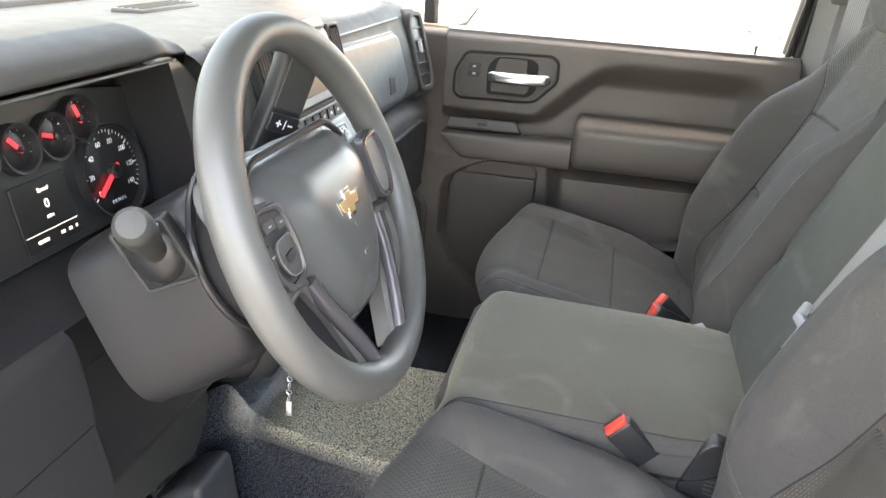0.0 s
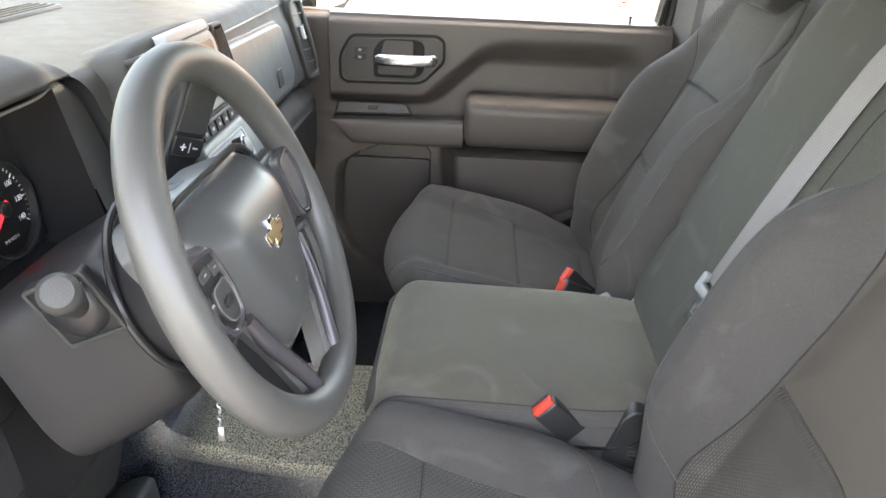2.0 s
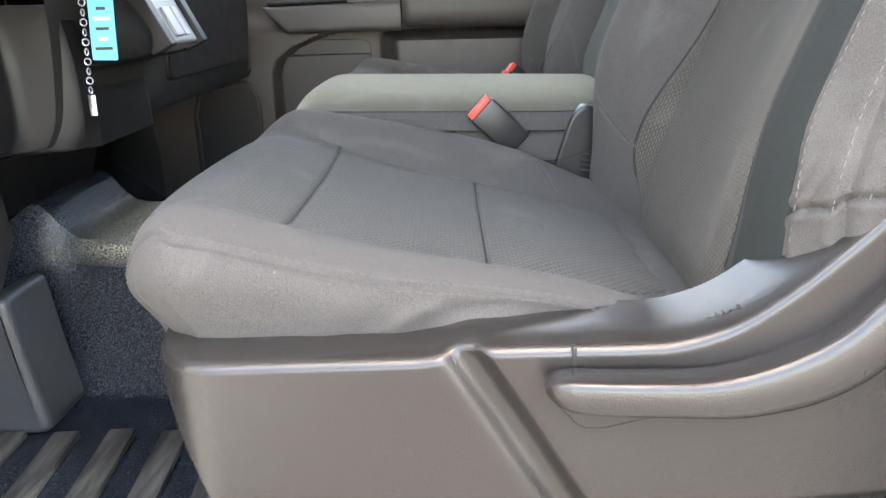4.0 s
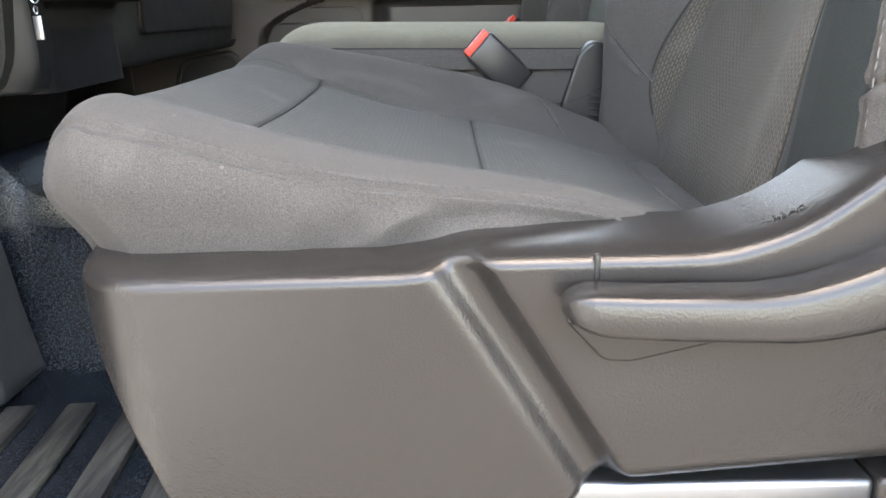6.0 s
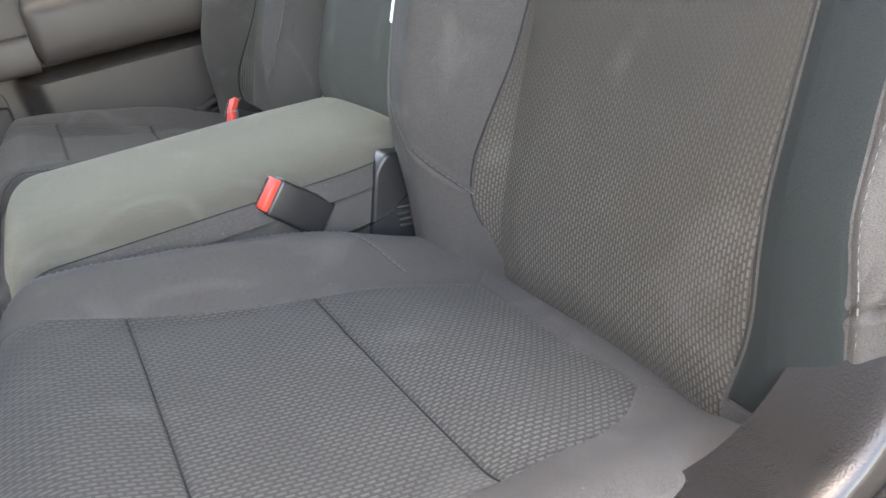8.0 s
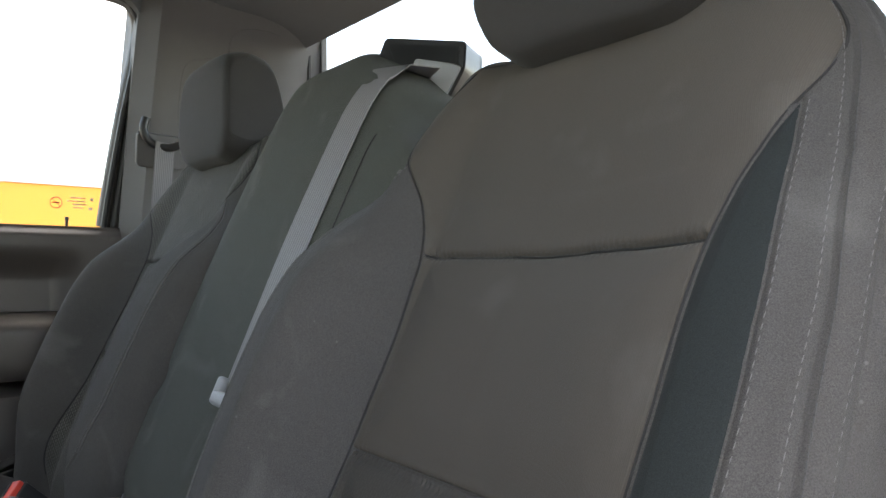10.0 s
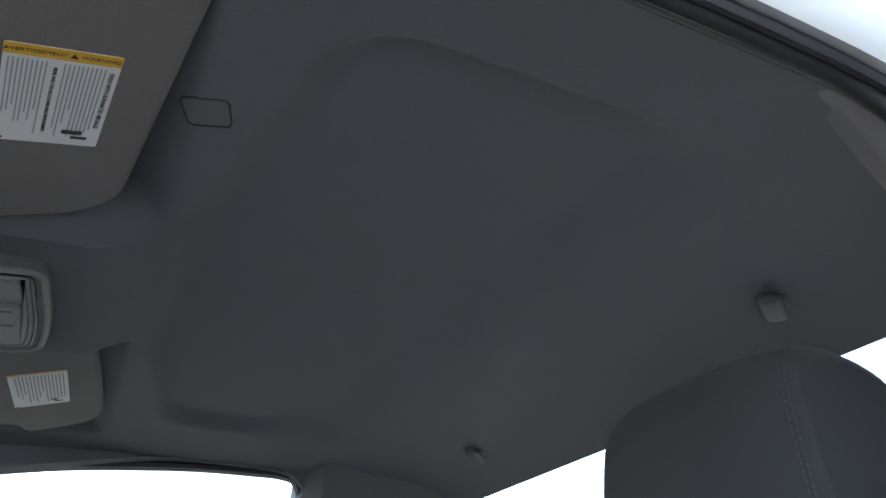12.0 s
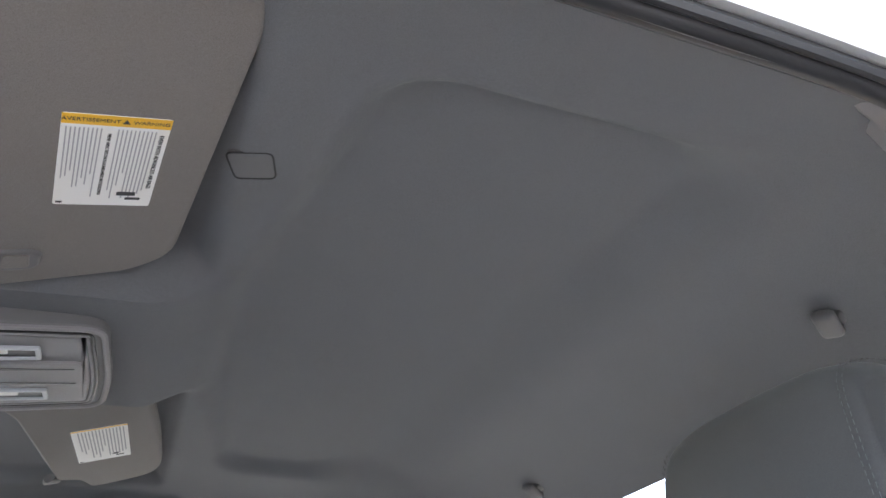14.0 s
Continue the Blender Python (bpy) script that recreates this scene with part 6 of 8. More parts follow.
def steering_wheel():
    w = thing("steering_wheel", tuple(WC), "black steering wheel with a plain airbag pad and metal-look badge", "steering wheel")
    t = np.linspace(0, 2 * math.pi, 120, endpoint=False)
    ang = np.linspace(0, 2 * math.pi, 18, endpoint=False)
    rings = []
    for a in t:
        grip = 1 + 0.10 * math.exp(-((math.cos(a) - 0.75) / 0.25) ** 2) + 0.10 * math.exp(-((math.cos(a) + 0.75) / 0.25) ** 2)
        rr, rn = 0.0178 * grip, 0.0185
        rings.append([wheel_pt((0.173 + rr * math.cos(q)) * math.cos(a), (0.173 + rr * math.cos(q)) * math.sin(a), rn * math.sin(q)) for q in ang])
    part("rim", grid_geo(np.array(rings), close_u=True, close_v=True), M_WHEEL, w, "black moulded rim")
    # hub behind the pad
    hub = [(-0.10, 0.048), (0.10, 0.048), (0.09, -0.035), (0.05, -0.10), (-0.05, -0.10), (-0.09, -0.035)]
    part("hub", plate(rounded(hub, 0.025), 0.055, 0.012, wheel_frame(-0.016)), M_BLACK, w)
    # airbag pad: a domed shield with deep rounded flanks and a broad soft crest across its top
    pad = rounded([(-0.112, 0.046), (-0.086, 0.070), (0.086, 0.070), (0.112, 0.046), (0.097, -0.010), (0.084, -0.040), (0.052, -0.090), (0.030, -0.104), (-0.030, -0.104), (-0.052, -0.090), (-0.084, -0.040), (-0.097, -0.010)], 0.020, 6)
    o = np.array(pad)
    if area2(o) < 0:
        o = o[::-1]
    c = np.array((0.0, -0.012))
    rings = []
    for k, h in ((1.03, -0.060), (1.035, -0.030), (1.03, -0.018), (1.01, -0.009), (0.975, -0.003), (0.93, 0.0005), (0.78, 0.0085), (0.70, 0.0125), (0.63, 0.0150), (0.54, 0.0162), (0.25, 0.0168), (0.04, 0.017)):
        rings.append([wheel_pt(*(c + (q - c) * k), h - 4.2 * max(0, (q - c)[1] * k - 0.022) ** 2) for q in o])
    n = len(o)
    V, F = grid_geo(np.array(rings), close_v=True)
    F.append(tuple((len(rings) - 1) * n + i for i in range(n)))
    p = part("airbag_pad", (V, F), M_WHEEL_PAD, w, "smooth dark grey airbag pad")
    part("pad_gap", tube(np.array([wheel_pt(*(c + (q - c) * 1.055), -0.016) for q in o]), 0.0040, 8, closed=True), M_BLACK, p, "black gap round the pad")
    # badge: a plain gold cross with a bright border
    B = [(-0.0215, 0.0045), (-0.0075, 0.0045), (-0.0055, 0.0095), (0.0075, 0.0095), (0.0075, 0.0045), (0.0215, 0.0045), (0.0185, -0.0045), (0.0075, -0.0045), (0.0055, -0.0095), (-0.0075, -0.0095), (-0.0075, -0.0045), (-0.0185, -0.0045)]
    bd = part("badge", plate([(x * 1.28, y * 1.50) for x, y in B], 0.003, 0.0006, wheel_frame(0.0186)), M_CHROME, p, "bright bordered badge")
    part("badge_field", plate([(x * 1.06, y * 1.06) for x, y in B], 0.002, 0.0004, wheel_frame(0.0194)), M_GOLD, bd, "gold badge field")
    for v, sx in ((-0.022, 0.004), (-0.052, 0.010)):
        part("pad_print", plate([(-sx / 2, v - 0.002), (sx / 2, v - 0.002), (sx / 2, v + 0.002), (-sx / 2, v + 0.002)], 0.001, 0.0002, wheel_frame(0.0172)), M_PILLAR, p, "small grey raised mark")
    for s in (-1, 1):
        flip = lambda pts: [(s * x, y) for x, y in pts] if s > 0 else [(s * x, y) for x, y in pts][::-1]
        # side spoke: a bowed bridge to the rim that carries a framed panel
        part("spoke", bar((s * 0.080, 0.006), (s * 0.166, 0.006), 0.034, 0.040, 0.012, -0.012, -0.004), M_WHEEL_PAD, w)
        frame_o = rounded(flip([(0.106, 0.040), (0.150, 0.046), (0.160, 0.018), (0.152, -0.018), (0.136, -0.034), (0.108, -0.028), (0.101, 0.0)]), 0.009)
        frame_i = rounded(flip([(0.111, 0.034), (0.147, 0.039), (0.154, 0.017), (0.147, -0.014), (0.134, -0.027), (0.112, -0.022), (0.107, 0.0)]), 0.007)
        fr = part("panel_frame", ring_plate(frame_o, frame_i, 0.012, 0.002, wheel_frame(0.0105)), M_SPOKE, w, "satin panel frame")
        part("spoke_panel", plate(frame_i, 0.008, 0.0012, wheel_frame(0.0075)), M_GLOVE if s > 0 else M_DASH_LOW, fr, "plain satin spoke panel" if s > 0 else "dark panel with cruise buttons")
        # lower spoke: a broad leg with a sunk dark field and a bright inner rib
        leg_o = rounded(flip([(0.094, -0.030), (0.142, -0.036), (0.138, -0.078), (0.112, -0.118), (0.090, -0.150), (0.018, -0.168), (0.034, -0.136), (0.052, -0.102), (0.068, -0.086)]), 0.010)
        leg_i = rounded(flip([(0.104, -0.042), (0.130, -0.046), (0.126, -0.076), (0.103, -0.112), (0.080, -0.142), (0.064, -0.150), (0.062, -0.140), (0.072, -0.112), (0.084, -0.080)]), 0.007)
        lg = part("spoke", ring_plate(leg_o, leg_i, 0.022, 0.004, wheel_frame(-0.002)), M_WHEEL, w, "lower spoke frame")
        part("leg_field", plate(leg_i, 0.010, 0.0015, wheel_frame(-0.012)), M_DASH_LOW, lg, "sunk dark field of the spoke")
        rib = smooth_path([tuple(wheel_pt(s * x, y, nn)) for x, y, nn in ((0.092, -0.040, -0.004), (0.082, -0.072, -0.001), (0.066, -0.104, 0.001), (0.050, -0.134, 0.001), (0.038, -0.162, -0.001))], 8)
        part("leg_rib", tube(rib, 0.0085, 10), M_SPOKE, lg, "satin rib beside the pad")
    # cruise keys: a framed rocker between two wing keys
    ring = rounded([(-0.140, 0.012), (-0.112, 0.014), (-0.109, -0.004), (-0.114, -0.022), (-0.134, -0.020), (-0.143, -0.004)], 0.007)
    key = part("cruise_rocker", plate(ring, 0.006, 0.0018, wheel_frame(0.0100)), M_DASH, fr, "framed cruise control rocker")
    part("rocker_rim", tube(np.array([wheel_pt(x, y, 0.0102) for x, y in ring]), 0.0008, 6, closed=True), M_PILLAR, key, "thin rim of the rocker")
    part("rocker_bar", plate(rounded([(-0.133, -0.001), (-0.118, 0.001), (-0.118, -0.007), (-0.133, -0.008)], 0.002), 0.003, 0.0008, wheel_frame(0.0122)), M_DASH_LOW, key)
    for x, y, sx, sy in ((-0.136, 0.026, 0.018, 0.010), (-0.117, 0.024, 0.013, 0.012), (-0.149, 0.004, 0.006, 0.020)):
        q = rounded([(x - sx / 2, y - sy / 2), (x + sx / 2, y - sy / 2), (x + sx / 2, y + sy / 2), (x - sx / 2, y + sy / 2)], 0.0025)
        b = part("cruise_button", plate(q, 0.005, 0.0012, wheel_frame(0.0095)), M_DASH, fr)
        part("button_mark", plate([(x - 0.0025, y - 0.0008), (x + 0.0025, y - 0.0008), (x + 0.0025, y + 0.0008), (x - 0.0025, y + 0.0008)], 0.0004, 0.0001, wheel_frame(0.0098)), M_GREY, b)
    return w


steering_wheel()


def column():
    c = thing("steering_column", (-0.1, 0.0, 0.66), "dark plastic steering column shroud with signal stalk and gear lever", "steering column")
    ang = np.linspace(0, 2 * math.pi, 40, endpoint=False)
    rings = []
    for a, hw, up, dn in ((0.100, 0.072, 0.055, 0.085), (0.103, 0.084, 0.062, 0.104), (0.108, 0.089, 0.066, 0.115), (0.12, 0.093, 0.066, 0.122), (0.16, 0.098, 0.062, 0.132), (0.20, 0.112, 0.055, 0.137), (0.23, 0.120, 0.05, 0.138)):
        row = []
        for q in ang:
            cx, sx = math.copysign(abs(math.cos(q)) ** 0.42, math.cos(q)), math.copysign(abs(math.sin(q)) ** 0.5, math.sin(q))
            row.append(wheel_pt(0.004 + 0.94 * hw * cx, (up if sx > 0 else dn) * sx, -a))
        rings.append(row)
    V, F = grid_geo(np.array(rings), close_v=True)
    F.append(tuple(range(39, -1, -1)))
    sh = part("shroud", (V, F), M_DASH_LOW, c)
    part("collar", lathe([(0.060, -0.02), (0.078, -0.030), (0.086, -0.045), (0.088, -0.07), (0.086, -0.098), (0.082, -0.108), (0.0, -0.112)], WC - 0.012 * WU, WN, 48), M_DASH_LOW, c, "black collar behind the wheel")
    part("collar_gap", torus(WC - 0.012 * WU - 0.104 * WN, WN, 0.091, 0.004, 48, 8), M_BLACK, c, "black gap behind the collar")
    # signal stalk on its square boot
    base = np.array((-0.070, -0.094, 0.742))
    tip = np.array((-0.022, -0.195, 0.814))
    ax = (tip - base) / np.linalg.norm(tip - base)
    Mp = frame_of((-0.070, -0.0985, 0.742), (0.88, 0, 0.40), (-0.40, -0.18, 0.88))
    sq = rounded([(-0.031, -0.034), (0.031, -0.034), (0.031, 0.034), (-0.031, 0.034)], 0.006)
    bp = part("stalk_boot", plate(sq, 0.01, 0.002, Mp), M_DASH_LOW, c, "square stalk surround")
    part("boot_rim", ring_plate(sq, list(map(tuple, inset(sq, 0.004))), 0.006, 0.001, Mp @ Matrix.Translation((0, 0, 0.0035))), M_DASH, bp)
    part("boot_cone", lathe([(0.0, 0.012), (0.018, 0.010), (0.027, 0.002), (0.029, -0.004)], np.array(Mp @ Vector((0, 0, 0.002))), np.array(Mp.to_3x3() @ Vector((0, 0, 1))), 20), M_BLACK, bp)
    L = float(np.linalg.norm(tip - base))
    st = part("stalk", lathe([(0, L + 0.002), (0.011, L), (0.0148, L - 0.005), (0.0155, L - 0.012), (0.0152, L - 0.036), (0.0138, L - 0.039), (0.0135, L - 0.060), (0.0122, L - 0.064), (0.0105, 0.03), (0.0115, 0.0)], base, ax, 28), M_DASH, c, "grey turn signal stalk")
    side = np.cross(ax, (0, 0, 1))
    side /= np.linalg.norm(side)
    upv = np.cross(side, ax)
    for k in range(5):
        pos = base + ax * (L - 0.052) + (side * math.sin(-0.7 + 0.5 * k) + upv * math.cos(-0.7 + 0.5 * k)) * 0.0137
        part("stalk_mark", box_at(tuple(pos), (0.005, 0.003, 0.0022), 0.0004, 1), M_WHITE, st)
    # gear lever on the far side, with the plus and minus buttons
    q = smooth_path([(-0.115, 0.095, 0.705), (-0.098, 0.135, 0.745), (-0.075, 0.158, 0.80), (-0.055, 0.172, 0.86), (-0.042, 0.180, 0.91)], 10)
    rings = []
    for i, pnt in enumerate(q):
        a = i / (len(q) - 1)
        hw = np.interp(a, [0, 0.25, 0.5, 0.9, 1], [0.014, 0.020, 0.0255, 0.0265, 0.016])
        ht = np.interp(a, [0, 0.25, 0.5, 0.9, 1], [0.012, 0.014, 0.015, 0.015, 0.008])
        T = q[min(i + 1, len(q) - 1)] - q[max(i - 1, 0)]
        T /= np.linalg.norm(T)
        s1 = np.cross(T, (1.0, -0.55, 0.0))
        s1 /= np.linalg.norm(s1)
        s2 = np.cross(s1, T)
        rings.append([pnt + s1 * hw * math.copysign(abs(math.cos(g)) ** 0.5, math.cos(g)) + s2 * ht * math.copysign(abs(math.sin(g)) ** 0.5, math.sin(g)) for g in np.linspace(0, 2 * math.pi, 20, endpoint=False)])
    V, F = grid_geo(np.array(rings), close_v=True)
    F += [tuple(range(19, -1, -1)), tuple(range((len(q) - 1) * 20, len(q) * 20))]
    gl = part("gear_lever", (V, F), M_DASH_LOW, c, "dark grey column gear lever")
    T = (q[30] - q[20]) / np.linalg.norm(q[30] - q[20])
    s1 = np.cross(T, (1.0, -0.55, 0.0))
    s1 /= np.linalg.norm(s1)
    nn = np.cross(s1, T)
    if nn @ np.array((1, -0.55, 0)) < 0:
        nn = -nn
    cb = q[22] + nn * 0.0155
    Mb = Matrix(((-s1[0], T[0], nn[0], cb[0]), (-s1[1], T[1], nn[1], cb[1]), (-s1[2], T[2], nn[2], cb[2]), (0, 0, 0, 1)))
    rb = part("range_button", plate(rounded([(-0.0205, -0.011), (0.0205, -0.011), (0.0205, 0.011), (-0.0205, 0.011)], 0.003), 0.004, 0.001, Mb @ Matrix.Translation((0, 0, 0.002))), M_BLACK, gl, "black plus and minus button")
    for xx, w, h in ((0.008, 0.008, 0.002), (0.008, 0.002, 0.008), (-0.009, 0.007, 0.002), (-0.001, 0.0008, 0.012)):
        part("button_mark", plate([(xx - w / 2, -h / 2), (xx + w / 2, -h / 2), (xx + w / 2, h / 2), (xx - w / 2, h / 2)], 0.0004, 0.0001, Mb @ Matrix.Translation((0, 0, 0.0026))), M_WHITE, rb)
    part("lever_face", plate(rounded([(-0.020, 0.016), (0.020, 0.016), (0.021, 0.078), (-0.019, 0.078)], 0.004), 0.003, 0.001, Mb @ Matrix.Translation((0, 0, 0.0008))), M_DASH, gl)
    # ignition lock, key, chain and blue tag
    k = thing("key_ring", (-0.03, 0.1, 0.5), "bright keys with a blue paper tag hanging from the ignition", "keys")
    part("lock", cyl((-0.012, 0.098, 0.668), (0.9, 0.25, 0.3), 0.016, 0.05), M_BLACK, k)
    part("key", plate(rounded([(-0.011, -0.015), (0.011, -0.015), (0.011, 0.012), (-0.011, 0.012)], 0.005), 0.003, 0.0008, frame_of((-0.006, 0.10, 0.655), (0.3, 0.9, 0), (0, 0, 1))), M_STEEL, k)
    part("ring", torus((-0.014, 0.101, 0.632), (0.2, 1, 0.2), 0.014, 0.0012, 28, 6), M_STEEL, k)
    ty = 0.103
    Mt = frame_of((-0.012, ty, 0.54), (0.97, 0.2, -0.06), (0.08, 0, 1))
    tg = part("tag", plate(rounded([(-0.0125, -0.042), (0.0125, -0.042), (0.0125, 0.040), (-0.0125, 0.040)], 0.002), 0.0012, 0.0003, Mt), M_TAGBLUE, k, "blue paper tag")
    for i in range(7):
        part("tag_print", box_at(tuple(np.array(Mt @ Vector((0, 0.030 - 0.010 * i, 0.0008)))), (0.017 - 0.004 * (i % 3), 0.0006, 0.003), 0.0002, 1, (0, 0, 12)), M_WHITE if i % 2 else M_DASH, tg)
    links = []
    for i in range(16):
        z = 0.615 - 0.0098 * i
        links.append(torus((-0.0245 - 0.0006 * i, 0.099, z), ((1, 0, 0) if i % 2 else (0, 1, 0)), 0.0034, 0.0008, 12, 5))
    part("chain", merge(*links), M_STEEL, k, "thin bright chain")
    part("fob", box_at((-0.034, 0.10, 0.452), (0.008, 0.003, 0.022), 0.001), M_STEEL, k)


column()


# ---- dashboard ----
def dash_sweep(ys, prof, lift=None):
    """A profile in x and z carried across the cab; lift(y) raises its top points."""
    rows = []
    for y in ys:
        p = np.array(prof, float)
        if lift is not None:
            p = p + lift(y, p)
        rows.append(np.c_[p[:, 0], np.full(len(p), y), p[:, 1]])
    return np.array(rows)


def fine(prof, n=6):
    return smooth_path([(x, 0, z) for x, z in prof], n)[:, (0, 2)]


def dashboard():
    d = thing("dashboard", (-0.3, YC, 0.37), "dark grey moulded dashboard with an instrument binnacle", "dashboard")
    # passenger side and middle: rounded brow, upper glove door field, shelf, lower glove field
    P1 = fine([(-0.80, 0.855), (-0.55, 0.868), (-0.33, 0.872), (-0.235, 0.866), (-0.205, 0.85), (-0.193, 0.825), (-0.178, 0.79), (-0.158, 0.72), (-0.148, 0.685), (-0.152, 0.668), (-0.185, 0.655), (-0.165, 0.64), (-0.14, 0.615), (-0.135, 0.56), (-0.14, 0.47), (-0.155, 0.40), (-0.20, 0.375), (-0.42, 0.36)])

    def far_end(y, p):
        e = sstep(y, 1.185, 1.275)
        return np.c_[-0.16 * e ** 1.5 * (p[:, 1] > 0.40), -0.02 * e * (p[:, 1] > 0.8)]

    ys = np.concatenate([np.linspace(0.235, 1.17, 40), np.linspace(1.18, 1.28, 16)])
    part("main_pad", grid_geo(dash_sweep(ys, P1, far_end)), M_DASH, d)
    # driver's side: binnacle hood with its cavity
    P2 = fine([(-0.80, 0.855), (-0.55, 0.880), (-0.38, 0.910), (-0.27, 0.920), (-0.21, 0.915), (-0.183, 0.906), (-0.170, 0.893), (-0.170, 0.885), (-0.182, 0.880)], 8)

    def arch(y, p):
        off = abs(y + 0.022)
        top = (p[:, 1] - 0.855) * (0.62 if y < 0 else 0.40) * sstep(off, 0.11, 0.207)
        back = 0.035 * sstep(off, 0.10, 0.207) * sstep(p[:, 0], -0.5, -0.2)
        return np.c_[-back, -top]

    ys = np.linspace(-0.228, 0.190, 46)
    H = dash_sweep(ys, P2, arch)
    # rounded shoulder that closes the hood's inner end
    mid = H[-1].mean(0)
    ends = [mid + (H[-1] - mid) * (1, 1, 1 - 0.5 * k * k) + (-0.004 * k * k, 0.014 * k, -0.006 * k * k) for k in (0.35, 0.65, 0.85, 1.0)]
    hood = np.concatenate([H, np.array(ends)])
    part("binnacle_hood", merge(grid_geo(hood), (np.array(ends[-1]), [tuple(range(len(ends[-1])))])), M_DASH, d, "soft grey binnacle hood")
    lip = H[:, -1]
    part("hood_trim", tube(lip + (0.002, 0, -0.005), 0.0020, 8), M_GLOVE, d, "thin grey trim under the hood")
    # cavity: roof, sides and sloping floor
    cav = []
    for y in np.linspace(-0.222, 0.178, 40):
        zt = float(np.interp(y, lip[:, 1], lip[:, 2]))
        xt = float(np.interp(y, lip[:, 1], lip[:, 0]))
        cav.append([(xt, y, zt - 0.008), (xt - 0.06, y, zt - 0.018), (-0.29, y, zt - 0.03), (-0.300, y, zt - 0.05), (-0.285, y, 0.685), (-0.27, y, 0.672), (-0.20, y, 0.662), (-0.165, y, 0.655)])
    cav = np.array(cav)
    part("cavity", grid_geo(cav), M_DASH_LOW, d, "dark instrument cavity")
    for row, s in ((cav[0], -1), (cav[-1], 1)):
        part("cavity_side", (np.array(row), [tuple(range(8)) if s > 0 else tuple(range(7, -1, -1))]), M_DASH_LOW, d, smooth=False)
    # cheeks beside the hood
    P3 = fine([(-0.80, 0.855), (-0.55, 0.866), (-0.36, 0.868), (-0.26, 0.86), (-0.225, 0.84), (-0.205, 0.80), (-0.185, 0.74), (-0.17, 0.69), (-0.162, 0.655)], 6)
    part("cheek", grid_geo(dash_sweep(np.linspace(0.180, 0.24, 7), P3)), M_DASH, d)
    part("cheek", grid_geo(dash_sweep(np.linspace(-0.40, -0.219, 12), P3)), M_DASH, d)
    # lower driver's panel with its split line, turning under
    P4 = fine([(-0.162, 0.660), (-0.150, 0.645), (-0.142, 0.60), (-0.138, 0.56)], 6)
    under = lambda y, p: np.c_[np.full(len(p), -0.075 * float(sstep(y, -0.122, -0.108) * sstep(y, 0.264, 0.236))), np.zeros(len(p))]
    part("knee_panel_upper", grid_geo(dash_sweep(np.linspace(-0.40, 0.238, 120), P4, under)), M_DASH_LOW, d)
    P5 = fine([(-0.140, 0.557), (-0.128, 0.50), (-0.125, 0.42), (-0.135, 0.385), (-0.16, 0.374), (-0.30, 0.372), (-0.42, 0.38)], 6)
    part("knee_panel", grid_geo(dash_sweep(np.linspace(-0.40, 0.30, 140), P5, under)), M_DASH_LOW, d, "dark lower knee panel")
    # end cap towards the open door
    cap = rounded([(-0.70, 0.84), (-0.24, 0.855), (-0.20, 0.79), (-0.16, 0.655), (-0.13, 0.50), (-0.13, 0.39), (-0.17, 0.374), (-0.55, 0.36)], 0.015)
    part("end_cap", plate(cap, 0.02, 0.006, frame_of((0, -0.398, 0), (1, 0, 0), (0, 0, 1))), M_DASH_LOW, d)
    low = rounded([(-0.12, 0.385), (0.335, 0.385), (0.352, 0.235), (0.297, 0.168), (0.11, 0.205), (-0.08, 0.26)], 0.012)
    lp = part("lower_cover", plate(low, 0.012, 0.004, frame_of((-0.300, 0, 0), (0, 1, 0), (0, 0, 1))), M_DASH, d, "grey cover under the steering column")
    part("cover_clip", box_at((-0.292, 0.115, 0.325), (0.006, 0.012, 0.060), 0.002, 2, (20, 0, 0)), M_STEEL, lp, "small steel clip")
    # underside and firewall
    P6 = [(-0.42, 0.36), (-0.52, 0.30), (-0.62, 0.0)]
    part("underside", grid_geo(dash_sweep(np.linspace(-0.42, 1.28, 8), P6)), M_BLACK, d)
    # defroster grille along the windscreen
    part("defroster", box_at((-0.518, 0.63, 0.869), (0.062, 0.19, 0.014), 0.005), M_BLACK, d, "black air outlet on top of the dashboard")
    for k in range(4):
        part("defroster_slat", box_at((-0.539 + 0.014 * k, 0.63, 0.876), (0.004, 0.17, 0.004), 0.001, 1), M_DASH, d)
    # upper glove door, latch, lower field
    Mg = frame_of((-0.172, 0, 0.75), (0, 1, 0), (-0.29, 0, 1))
    go = rounded([(0.66, -0.055), (0.72, -0.078), (1.00, -0.078), (1.055, -0.05), (1.055, 0.052), (1.03, 0.066), (0.68, 0.074), (0.66, 0.06)], 0.02)
    gd = part("glove_door", plate(go, 0.024, 0.010, Mg @ Matrix.Translation((0, 0, 0.010))), M_GLOVE, d, "smooth grey upper glove box door")
    part("glove_gap", plate([(x + (0.004 if x > 0.85 else -0.004), y + (0.004 if y > 0 else -0.004)) for x, y in go], 0.01, 0.002, Mg @ Matrix.Translation((0, 0, 0.003))), M_BLACK, d)
    part("glove_latch", plate(rounded([(0.895, -0.055), (0.935, -0.055), (0.950, -0.02), (0.915, -0.02)], 0.006), 0.006, 0.002, Mg @ Matrix.Translation((0, 0, 0.0125))), M_DASH_LOW, gd, "pull latch")
    part("brow_line", tube(np.array([(-0.19, y, 0.842) for y in np.linspace(0.66, 1.08, 12)]), 0.002, 6), M_BLACK, d)
    lo = rounded([(0.62, -0.11), (1.16, -0.11), (1.16, 0.045), (1.13, 0.062), (0.64, 0.062), (0.62, 0.05)], 0.02)
